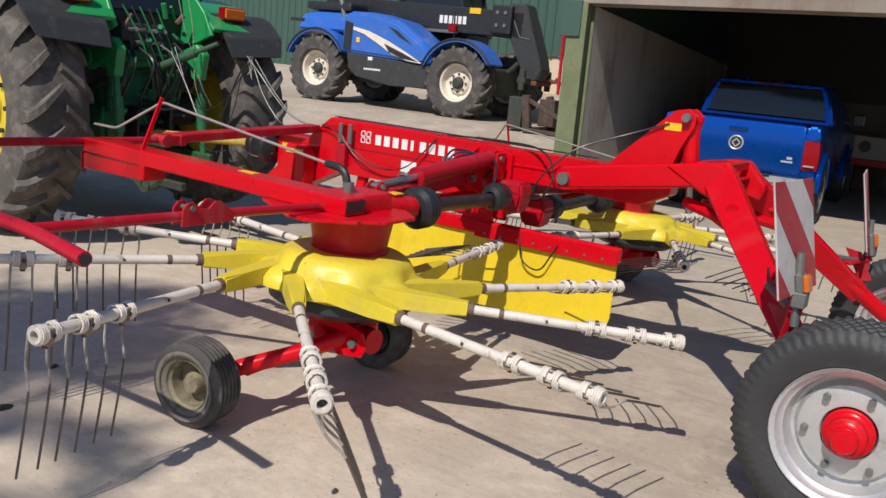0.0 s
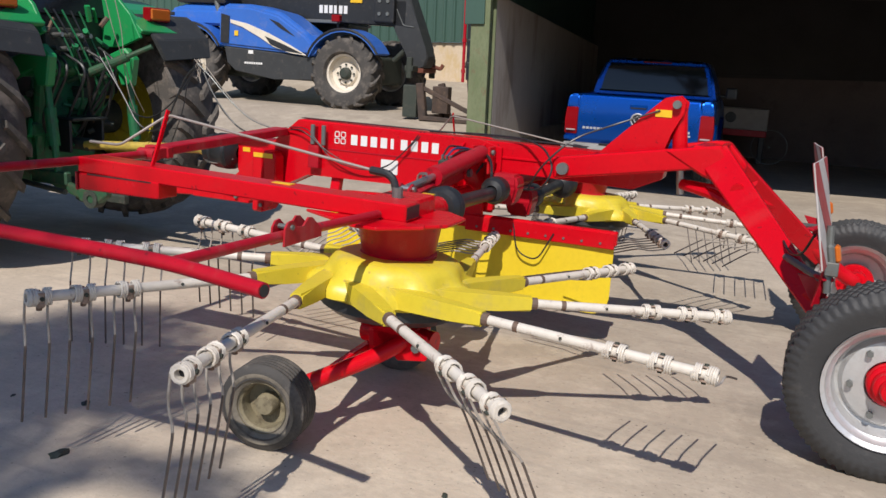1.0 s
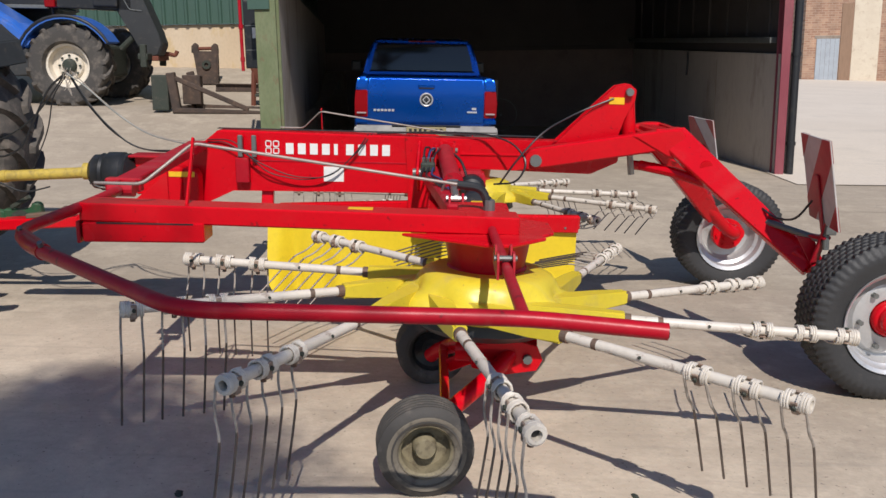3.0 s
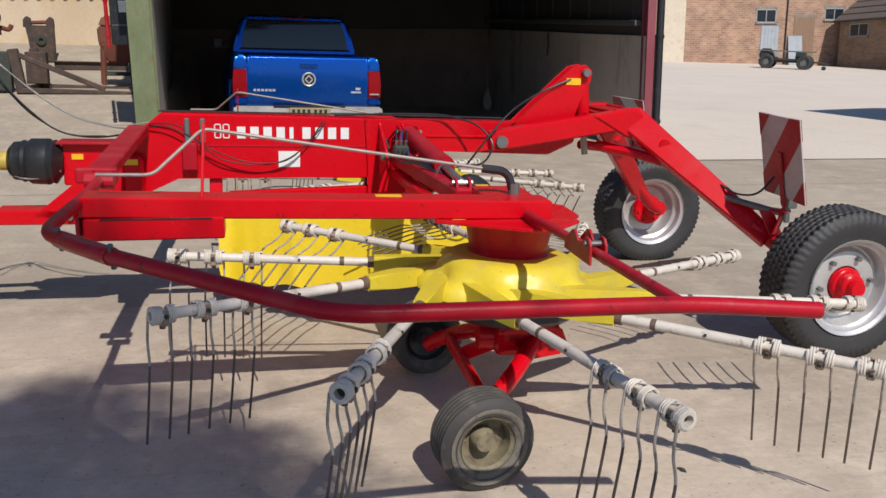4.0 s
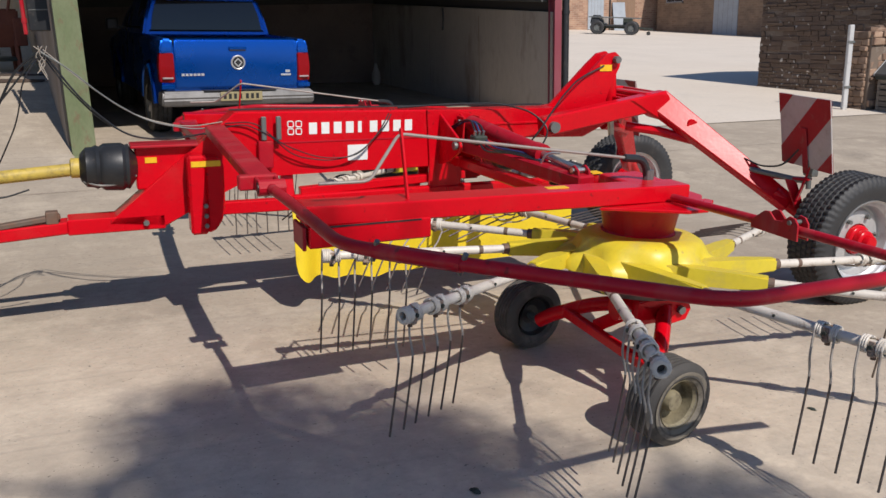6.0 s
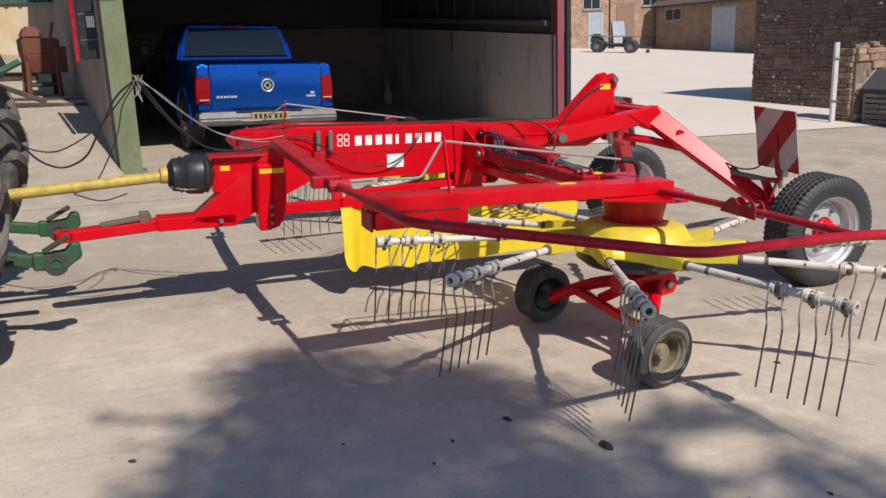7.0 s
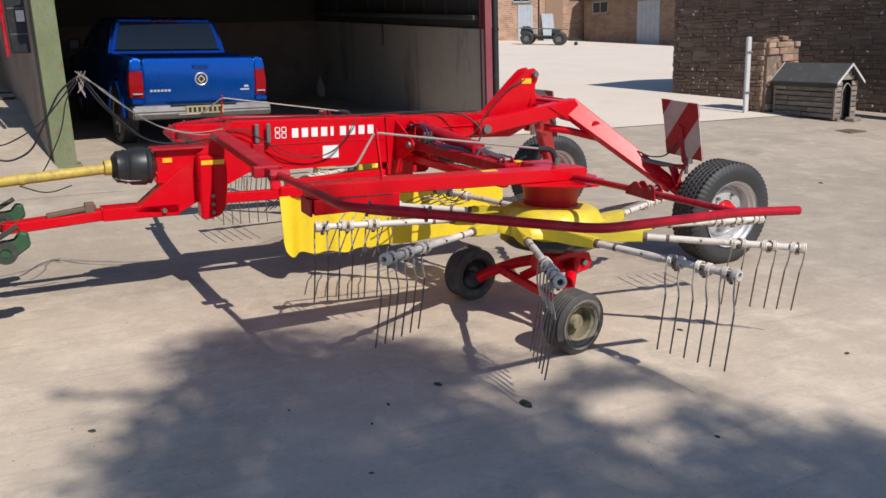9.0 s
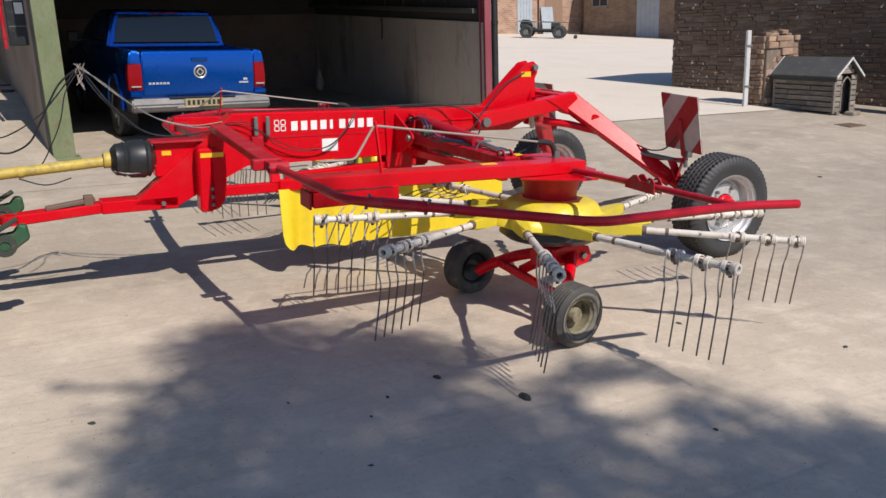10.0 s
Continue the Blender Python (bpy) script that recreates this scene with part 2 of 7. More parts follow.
def join(*bms):
    out = bms[0]
    for b in bms[1:]:
        me = bpy.data.meshes.new("tmp")
        b.to_mesh(me)
        b.free()
        out.from_mesh(me)
        bpy.data.meshes.remove(me)
    return out


def moved(bm, m):
    bmesh.ops.transform(bm, matrix=m, verts=bm.verts)
    return bm


def box(a, b, bevel=0.004):
    """A box between two corners."""
    bm = bmesh.new()
    bmesh.ops.create_cube(bm, size=1)
    c = [(p + q) / 2 for p, q in zip(a, b)]
    s = [abs(q - p) for p, q in zip(a, b)]
    bmesh.ops.transform(bm, matrix=Matrix.LocRotScale(c, None, s), verts=bm.verts)
    if bevel:
        bmesh.ops.bevel(bm, geom=list(bm.edges), offset=min(bevel, min(s) * 0.4), segments=2 if bevel > 0.012 else 1, affect="EDGES", profile=0.6)
    return bm


def bar(p, q, w, h, bevel=0.006, side=(0, 0, 1), taper=1.0):
    """A box beam from p to q, w across and h towards side."""
    p, q = Vector(p), Vector(q)
    d = q - p
    x = d.normalized()
    z = Vector(side) - Vector(side).dot(x) * x
    z.normalize()
    y = z.cross(x)
    bm = box((0, -w / 2, -h / 2), (d.length, w / 2, h / 2), bevel)
    if taper != 1.0:
        for v in bm.verts:
            v.co.z *= 1 + (taper - 1) * v.co.x / d.length
    m = Matrix((x, y, z)).transposed().to_4x4()
    m.translation = p
    return moved(bm, m)


def rounded(pts, radius, steps=4):
    """A polyline with its corners rounded."""
    pts = [Vector(p) for p in pts]
    out = [pts[0]]
    for a, b, c in zip(pts, pts[1:], pts[2:]):
        u, v = (a - b), (c - b)
        r = min(radius, u.length * 0.45, v.length * 0.45)
        s, e = b + u.normalized() * r, b + v.normalized() * r
        for i in range(steps + 1):
            t = i / steps
            out.append(s * (1 - t) ** 2 + b * 2 * t * (1 - t) + e * t ** 2)
    return out + [pts[-1]]


def tube(pts, r, seg=10, cap=True, r2=None):
    """A round tube along points; r2 tapers it."""
    pts = [Vector(p) for p in pts]
    bm = bmesh.new()
    rings, prev = [], None
    n = len(pts)
    for i, p in enumerate(pts):
        d = (pts[min(i + 1, n - 1)] - pts[max(i - 1, 0)]).normalized()
        if prev is None:
            prev = d.orthogonal().normalized()
        x = (prev - prev.dot(d) * d)
        if x.length < 1e-5:
            x = d.orthogonal()
        x.normalize()
        prev = x
        y = d.cross(x)
        rr = r if r2 is None else r + (r2 - r) * i / (n - 1)
        rings.append([bm.verts.new(p + (x * math.cos(2 * math.pi * k / seg) + y * math.sin(2 * math.pi * k / seg)) * rr) for k in range(seg)])
    for a, b in zip(rings, rings[1:]):
        for k in range(seg):
            bm.faces.new((a[k], a[(k + 1) % seg], b[(k + 1) % seg], b[k]))
    if cap:
        bm.faces.new(rings[0][::-1])
        bm.faces.new(rings[-1])
    return bm


def lathe(profile, seg=32, axis="Y"):
    """Turns a profile of (radius, along) about an axis; radius 0 closes it."""
    bm = bmesh.new()
    rings = []
    for r, a in profile:
        if r < 1e-6:
            rings.append([bm.verts.new((0, a, 0))])
        else:
            rings.append([bm.verts.new((r * math.cos(2 * math.pi * k / seg), a, r * math.sin(2 * math.pi * k / seg))) for k in range(seg)])
    for a, b in zip(rings, rings[1:]):
        for k in range(seg):
            k2 = (k + 1) % seg
            if len(a) == 1 and len(b) == 1:
                continue
            if len(a) == 1:
                bm.faces.new((a[0], b[k], b[k2]))
            elif len(b) == 1:
                bm.faces.new((a[k], b[0], a[k2]))
            else:
                bm.faces.new((a[k], b[k], b[k2], a[k2]))
    if axis == "Z":
        moved(bm, pose(0, 0, 0, 90))
    elif axis == "X":
        moved(bm, pose(0, 0, 0, 0, 0, -90))
    return bm


def prism(outline, y0, y1, bevel=0.004, plane="xz"):
    """A plate: an outline in a plane, given depth across it."""
    bm = bmesh.new()
    at = {"xz": lambda u, v, w: (u, w, v), "xy": lambda u, v, w: (u, v, w), "yz": lambda u, v, w: (w, u, v)}[plane]
    low = [bm.verts.new(at(u, v, y0)) for u, v in outline]
    top = [bm.verts.new(at(u, v, y1)) for u, v in outline]
    n = len(outline)
    bm.faces.new(low)
    bm.faces.new(top[::-1])
    for k in range(n):
        bm.faces.new((low[k], low[(k + 1) % n], top[(k + 1) % n], top[k]))
    if bevel:
        bmesh.ops.bevel(bm, geom=list(bm.edges), offset=bevel, segments=1, affect="EDGES")
    return bm


def loft(rings, cap=True, bevel=0.0):
    bm = bmesh.new()
    vs = [[bm.verts.new(p) for p in r] for r in rings]
    n = len(rings[0])
    for a, b in zip(vs, vs[1:]):
        for k in range(n):
            bm.faces.new((a[k], a[(k + 1) % n], b[(k + 1) % n], b[k]))
    if cap:
        bm.faces.new(vs[0][::-1])
        bm.faces.new(vs[-1])
    if bevel:
        bmesh.ops.bevel(bm, geom=list(bm.edges), offset=bevel, segments=2, affect="EDGES")
    return bm


def rect(x0, x1, y0, y1, z):
    return [(x0, y0, z), (x1, y0, z), (x1, y1, z), (x0, y1, z)]


def bolt(p, r=0.012, h=0.012, direction=(0, -1, 0)):
    return tube([p, Vector(p) + Vector(direction) * h], r, 6)


# ---- ground ----
def ease(t):
    t = max(0.0, min(1.0, t))
    return t * t * (3 - 2 * t)


def ground_height(x, y):
    """Height over the yard's plane: a shallow dip under the machine, and the ramp up to the shed on the left."""
    dip = -0.038 * max(0.0, min(3.6, y + 2.2)) * (1 - ease((y - 1.6) / 3.0)) if x > -9 else 0.0
    if x < -1.25 and y > 5.0:
        return dip + 0.6 * max(0.0, min(1.0, (y - 5.0) / 3.1)) + 0.5 * ease((y - 10.4) / 3.4)
    return dip


def ground_sheet():
    xs = sorted({round(v, 3) for v in np.concatenate([np.linspace(-160, -10, 12), np.linspace(-10, 12, 67), np.linspace(12, 160, 20), [-1.3, -1.22]])})
    ys = sorted({round(v, 3) for v in np.concatenate([np.linspace(-160, -8, 10), np.linspace(-8, 16, 73), np.linspace(16, 200, 20)])})
    bm = bmesh.new()
    grid = [[bm.verts.new((x, y, ground_height(x, y) + 0.004 * noise.noise((x * 0.6, y * 0.6, 0)))) for y in ys] for x in xs]
    for i in range(len(xs) - 1):
        for j in range(len(ys) - 1):
            bm.faces.new((grid[i][j], grid[i + 1][j], grid[i + 1][j + 1], grid[i][j + 1]))
    ob = part("ground", bm, CONCRETE, smooth=True)
    ob.matrix_world = YARD
    return tagged(ob, "worn dusty concrete farmyard sloping up to the sheds", "ground", kind="structure")


ground_sheet()


def yard(x, y, z=None, rz=0):
    """A pose that stands on the yard's plane."""
    return YARD @ pose(x, y, ground_height(x, y) if z is None else z, 0, 0, rz)


def upright(x, y, rz=0, drop=0.0):
    """A pose that stands plumb at a place of the yard."""
    p = YARD @ Vector((x, y, ground_height(x, y) - drop))
    return pose(*p, 0, 0, rz)


# ---- garage and sheds ----
BRICK_FAR = bpy.data.materials.new("brown_brick_far")
BRICK_FAR.use_nodes = True


def brick_material(m, one, two, mortar, width, height):
    n, l = m.node_tree.nodes, m.node_tree.links
    b = n["Principled BSDF"]
    co, mp, br, no, mx = (n.new("ShaderNodeTexCoord"), n.new("ShaderNodeMapping"), n.new("ShaderNodeTexBrick"), n.new("ShaderNodeTexNoise"), n.new("ShaderNodeMix"))
    l.new(co.outputs["Object"], mp.inputs["Vector"])
    mp.inputs["Rotation"].default_value = (radians(90), 0, 0)
    br.inputs["Color1"].default_value, br.inputs["Color2"].default_value, br.inputs["Mortar"].default_value = (*one, 1), (*two, 1), (*mortar, 1)
    br.inputs["Scale"].default_value = 1.0
    br.inputs["Brick Width"].default_value, br.inputs["Row Height"].default_value, br.inputs["Mortar Size"].default_value = width, height, 0.02
    l.new(mp.outputs[0], br.inputs["Vector"])
    no.inputs["Scale"].default_value, no.inputs["Detail"].default_value = 0.9, 6
    l.new(co.outputs["Object"], no.inputs["Vector"])
    mx.data_type, mx.blend_type = "RGBA", "MULTIPLY"
    mx.inputs["Factor"].default_value = 0.75
    l.new(br.outputs["Color"], mx.inputs["A"])
    rp = n.new("ShaderNodeValToRGB")
    rp.color_ramp.elements[0].position, rp.color_ramp.elements[1].position = 0.35, 0.65
    rp.color_ramp.elements[0].color, rp.color_ramp.elements[1].color = (0.72, 0.70, 0.68, 1), (1.2, 1.15, 1.08, 1)
    l.new(no.outputs["Fac"], rp.inputs["Fac"])
    l.new(rp.outputs[0], mx.inputs["B"])
    l.new(mx.outputs["Result"], b.inputs["Base Color"])
    b.inputs["Roughness"].default_value = 0.9
    bp = n.new("ShaderNodeBump")
    bp.inputs["Strength"].default_value = 0.5
    l.new(br.outputs["Fac"], bp.inputs["Height"])
    bp.invert = True
    l.new(bp.outputs[0], b.inputs["Normal"])
    return m


brick_material(BRICK_FAR, (0.28, 0.16, 0.11), (0.39, 0.255, 0.175), (0.39, 0.29, 0.22), 0.46, 0.16)
# brown stone kept darker than BRICK_FAR, with the shed's half shade in its colour
SHED_STONE = bpy.data.materials.new("half_shaded_brown_stone")
SHED_STONE.use_nodes = True
brick_material(SHED_STONE, (0.20, 0.135, 0.092), (0.27, 0.19, 0.13), (0.25, 0.185, 0.135), 0.5, 0.17)
STONE = varied(worn(material("dark_stone", (0.175, 0.118, 0.083), 0.95, second=(0.125, 0.088, 0.065), amount=0.9, scale=5, fine=35, bump=0.8), (0.86, 0.83, 0.76), 9.0, 0.2, 0.0, 0.655), 0.25)
PIER = varied(material("pier_brick", (0.25, 0.155, 0.105), 0.95, second=(0.34, 0.24, 0.165), amount=0.9, scale=6, fine=30, bump=0.6, dirt=(0.50, 0.42, 0.33), dirt_amount=0.4), 0.35)
MORTAR = material("old_mortar", (0.19, 0.145, 0.11), 0.95, scale=2, fine=30, bump=0.5, dirt=(0.45, 0.40, 0.34), dirt_amount=0.35)
DOOR_GREY = material("grey_door_paint", (0.36, 0.40, 0.44), 0.6, scale=1.5, bump=0.1, dirt=(0.22, 0.22, 0.21), dirt_amount=0.4)
WOOD = varied(material("weathered_timber", (0.27, 0.235, 0.195), 0.85, second=(0.12, 0.10, 0.085), amount=0.9, scale=4, fine=40, bump=0.5, dirt=(0.30, 0.27, 0.22), dirt_amount=0.4, stretch=(1, 1, 6)), 0.3)
WOOD_BROWN = material("brown_timber", (0.26, 0.165, 0.105), 0.75, scale=2, fine=30, bump=0.3, stretch=(6, 6, 1))
SLATE = varied(material("roof_slate", (0.14, 0.12, 0.11), 0.7, second=(0.20, 0.15, 0.12), scale=2, fine=20, bump=0.3), 0.2)
FELT = material("roof_felt", (0.07, 0.07, 0.068), 0.9, second=(0.11, 0.105, 0.098), scale=3, fine=60, bump=0.4, dirt=(0.24, 0.22, 0.19), dirt_amount=0.4)
POST_WHITE = material("weathered_white_paint", (0.56, 0.56, 0.55), 0.6, second=(0.45, 0.45, 0.44), scale=3, bump=0.15, dirt=(0.2, 0.19, 0.17), dirt_amount=0.5, stretch=(1, 1, 0.4))
PANE = glass("window_pane", (0.02, 0.025, 0.03))
PLASTER = material("flaking_cream_plaster", (0.62, 0.55, 0.43), 0.9, second=(0.5, 0.42, 0.32), scale=1.2, bump=0.3, dirt=(0.36, 0.25, 0.17), dirt_amount=0.6)
RUST = material("rusty_red_steel", (0.14, 0.042, 0.025), 0.8, second=(0.20, 0.07, 0.04), amount=0.9, scale=4, fine=25, bump=0.4, dirt=(0.12, 0.05, 0.03), dirt_amount=0.5)

GARAGE_TURN = 4.5
GARAGE = upright(-1.17, 5.35, 0)
garage_back = 7.6


def garage_part(name, bm, mat, label, smooth=False):
    ob = part(name, bm, mat, smooth=smooth)
    ob.matrix_world = GARAGE
    return tagged(ob, label, name.split("_")[0], kind="structure")


def side(x0, y0, length):
    """The foot of a side wall that runs back from the front."""
    a = radians(GARAGE_TURN)
    return (x0, y0), (x0 - math.sin(a) * length, y0 + math.cos(a) * length)


# local frame: origin at the post's foot, x along the yard, z plumb
(l0, l1), (r0, r1) = side(-0.06, 0.12, garage_back + 0.6), side(6.78, 1.30, garage_back - 0.6)


def wall_between(p, q, thick, z0, z1, bevel=0.005):
    p, q = Vector((*p, 0)), Vector((*q, 0))
    d = (q - p).normalized()
    nrm = Vector((-d.y, d.x, 0)) * thick / 2
    return prism([tuple((v)[:2]) for v in (p - nrm, q - nrm, q + nrm, p + nrm)], z0, z1, bevel, "xy")


garage_part("wall_left", wall_between((l0[0] + 0.09, l0[1]), (l1[0] + 0.09, l1[1]), 0.18, -0.5, 2.42), WALL_PALE, "pale concrete side wall inside the open garage")
garage_part("wall_left_outside", wall_between((l0[0] - 0.05, l0[1]), (l1[0] - 0.05, l1[1]), 0.098, -0.5, 2.42), WALL_CONCRETE, "stained concrete outer face of the garage wall")
garage_part("wall_left_upper", wall_between(l0, l1, 0.12, 2.42, 4.6), SHED_GREEN, "green sheeting above the garage side wall")


def climbing(bm, by=0.36):
    """Lets the upper edges of the right wall climb towards the back, as the yard does."""
    for v in bm.verts:
        if 0.5 < v.co.z < 4.0:
            v.co.z += by * (v.co.y - r0[1]) / (r1[1] - r0[1])
    return bm


garage_part("wall_right", climbing(wall_between(r0, r1, 0.18, -0.8, 1.46)), WALL_PALE, "stained concrete panel wall inside the open garage")
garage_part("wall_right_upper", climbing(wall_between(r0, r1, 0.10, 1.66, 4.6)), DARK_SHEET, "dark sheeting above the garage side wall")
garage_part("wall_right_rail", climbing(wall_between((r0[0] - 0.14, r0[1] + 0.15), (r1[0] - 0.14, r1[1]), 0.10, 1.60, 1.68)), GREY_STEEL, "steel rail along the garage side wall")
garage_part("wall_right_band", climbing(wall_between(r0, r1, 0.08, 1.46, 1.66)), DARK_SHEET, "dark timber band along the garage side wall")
garage_part("wall_back", wall_between(l1, r1, 0.2, -0.8, 1.82), WALL_DARK, "concrete back wall of the garage, coloured dark for its shade")
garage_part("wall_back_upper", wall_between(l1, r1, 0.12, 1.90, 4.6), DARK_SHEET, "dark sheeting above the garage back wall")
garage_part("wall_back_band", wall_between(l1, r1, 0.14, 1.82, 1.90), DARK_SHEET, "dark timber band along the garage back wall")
garage_part("lintel", wall_between((-0.1, 0.0), (6.85, 1.30), 0.30, 2.42, 2.72), WALL_CONCRETE, "pale concrete lintel over the garage opening")
garage_part("wall_front_upper", wall_between((-0.1, 0.05), (6.85, 1.35), 0.16, 2.72, 4.7), SHED_GREEN, "green sheeting above the garage opening")
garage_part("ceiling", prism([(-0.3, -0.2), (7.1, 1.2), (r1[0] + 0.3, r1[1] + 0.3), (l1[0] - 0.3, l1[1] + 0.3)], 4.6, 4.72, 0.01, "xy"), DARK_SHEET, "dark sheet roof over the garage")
for k in range(3):
    a = 2.2 + 1.9 * k
    garage_part("wall_joint", box((r0[0] - 0.096 - math.sin(radians(GARAGE_TURN)) * a, r0[1] + a - 0.006, -0.3), (r0[0] - 0.086 - math.sin(radians(GARAGE_TURN)) * a, r0[1] + a + 0.006, 1.45), 0.002), WALL_CONCRETE, "dark joint between the concrete panels")


def wall_sheet_ribs():
    """Upright folds of the dark sheeting over the right wall."""
    a = radians(GARAGE_TURN)
    for k in range(9):
        d = 0.45 + 0.75 * k
        x, y = r0[0] - math.sin(a) * d - 0.06, r0[1] + math.cos(a) * d
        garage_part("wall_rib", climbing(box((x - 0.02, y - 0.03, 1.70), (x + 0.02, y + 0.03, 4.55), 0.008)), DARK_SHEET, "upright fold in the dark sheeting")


wall_sheet_ribs()


def hung_things():
    """A dark strap on the right wall and a pale sack on a cord by the back corner."""
    a = root("hanging_strap", GARAGE @ pose(6.40, 4.80, 1.22), "short dark strap hanging on the garage wall", "strap")
    part("strap", tube([(0, 0, 0.40), (0.004, -0.01, 0.2), (-0.006, 0.012, 0.0)], 0.018, 8), BLACK, a)
    part("nail", tube([(0.03, 0, 0.40), (-0.02, 0, 0.405)], 0.006, 6), GREY_STEEL, a)
    b = root("hanging_sack", GARAGE @ pose(5.94, 7.45, 0.10), "pale sack hanging on a cord in the garage", "sack")
    part("sack", lathe([(0.0, 0.0), (0.06, 0.01), (0.10, 0.10), (0.095, 0.24), (0.05, 0.36), (0.025, 0.46), (0.0, 0.47)], 16, "Z"), SACK, b, smooth=True)
    part("cord", tube([(0, 0, 0.46), (0.01, 0, 0.95)], 0.007, 6), SACK, b)


hung_things()


def garage_post():
    r = root("steel_post", GARAGE, "flaking green steel post at the garage corner", "post")
    part("web", box((-0.10, -0.015, -0.2), (0.10, 0.015, 2.42), 0.003), POST_GREEN, r)
    part("flange", box((-0.125, -0.13, -0.2), (0.125, -0.105, 2.42), 0.004), POST_GREEN, r)
    part("flange", box((-0.125, 0.085, -0.2), (0.125, 0.11, 2.42), 0.004), POST_GREEN, r)
    part("face_plate", box((-0.128, -0.105, -0.2), (-0.108, 0.085, 2.42), 0.003), POST_GREEN, r)
    part("head_plate", box((-0.20, -0.16, 2.02), (0.06, -0.132, 2.45), 0.004), SHED_GREEN, r, "teal green head plate")
    part("foot_plate", box((-0.18, -0.17, -0.02), (0.18, 0.15, 0.02), 0.004), POST_GREEN, r)


garage_post()


def column():
    r = root("steel_column", pose(*(GARAGE @ Vector((6.72, 1.27, -0.45)))), "maroon steel column at the garage opening", "column")
    part("web", box((-0.012, -0.08, 0), (0.012, 0.08, 2.9), 0.002), COLUMN_RED, r)
    part("flange", box((-0.06, -0.10, 0), (0.06, -0.08, 2.9), 0.003), COLUMN_RED, r)
    part("flange", box((-0.06, 0.08, 0), (0.06, 0.10, 2.9), 0.003), COLUMN_RED, r)
    d = root("downpipe", pose(*(GARAGE @ Vector((6.875, 1.22, -0.45)))), "black downpipe beside the maroon column", "pipe")
    part("pipe", tube([(0, 0, 0), (0, 0, 3.0)], 0.055, 14), BLACK, d, smooth=True)
    for z in (0.7, 1.9):
        part("pipe_bracket", lathe([(0.054, z - 0.025), (0.066, z - 0.025), (0.066, z + 0.025), (0.054, z + 0.025)], 16, "Z"), BLACK, d)


column()


def hatch():
    """Black panel on a red tube, hung on the wall by the post."""
    r = root("wall_panel", GARAGE @ pose(-0.26, 0.42, 1.32, 0, 0, -8), "black ribbed panel with a red edge tube", "panel")
    part("panel", box((-0.13, -0.03, 0.03), (0.15, 0.02, 1.20), 0.012), BLACK, r)
    for z in (0.25, 0.55, 0.85):
        part("rib", box((-0.11, -0.036, z), (0.14, -0.03, z + 0.012), 0.002), GREY_STEEL, r)
    part("edge_tube", tube([(-0.17, -0.02, 0.0), (-0.17, -0.02, 1.25)], 0.022, 12), RED_FADED, r, "red edge tube", smooth=True)
    for z in (0.12, 0.52):
        part("collar", tube([(-0.17, -0.02, z), (-0.17, -0.02, z + 0.05)], 0.03, 12), RED_FADED, r)
    part("notice", box((-0.02, -0.0345, 0.40), (0.07, -0.0305, 0.53), 0), WHITE, r, "white paper notice")


hatch()


def corrugated(length, height, pitch=0.25, depth=0.035):
    bm = bmesh.new()
    pts = []
    n = int(length / pitch)
    for k in range(n):
        x = k * pitch
        pts += [(x, 0), (x + pitch * 0.62, 0), (x + pitch * 0.72, -depth), (x + pitch * 0.90, -depth)]
    pts.append((n * pitch, 0))
    low = [bm.verts.new((x, y, 0)) for x, y in pts]
    top = [bm.verts.new((x, y, height)) for x, y in pts]
    for k in range(len(pts) - 1):
        bm.faces.new((low[k], low[k + 1], top[k + 1], top[k]))
    back = [bm.verts.new((x, 0.06, z)) for x, z in ((0, 0), (n * pitch, 0), (n * pitch, height), (0, height))]
    bm.faces.new(back)
    return bm


SHED = YARD @ Vector((-32.0, 14.0, 0.0))
SHED_FOOT = (YARD @ Vector((-4.4, 14.0, 1.1))).z
ob = part("shed_wall", corrugated(31.0, 6.0), SHED_GREEN)
ob.matrix_world = pose(SHED.x, SHED.y, SHED_FOOT + 0.95)
tagged(ob, "dark green profiled sheeting on the shed", "wall", kind="structure")
ob = part("shed_wall_low", corrugated(22.0, 0.85), SHED_GREEN)
ob.matrix_world = pose(SHED.x, SHED.y - 0.01, SHED_FOOT + 0.10)
tagged(ob, "dark green profiled sheeting low on the shed", "wall", kind="structure")
ob = part("shed_plinth", box((0, 0.0, -1.5), (32, 0.25, 0.95), 0.02), WALL_CREAM)
ob.matrix_world = pose(SHED.x, SHED.y + 0.07, SHED_FOOT)
tagged(ob, "stained cream concrete base of the shed", "wall", kind="structure")

# pale concrete of the far yard
def apron():
    bm = bmesh.new()
    xs = [5.45, 7, 9, 12, 16, 22, 30, 42, 70]
    ys = [5.62, 7, 9, 12, 16, 22, 30, 42, 60, 75]
    grid = [[bm.verts.new((x, y + (0.06 * (x - 5.45) if y < 6 else 0.0), ground_height(x, y) + 0.012)) for y in ys] for x in xs]
    for i in range(len(xs) - 1):
        for j in range(len(ys) - 1):
            bm.faces.new((grid[i][j], grid[i + 1][j], grid[i + 1][j + 1], grid[i][j + 1]))
    ob = part("pavement", bm, CONCRETE_PALE)
    ob.matrix_world = YARD
    tagged(ob, "pale sunlit concrete of the far yard", "pavement", kind="structure")


apron()

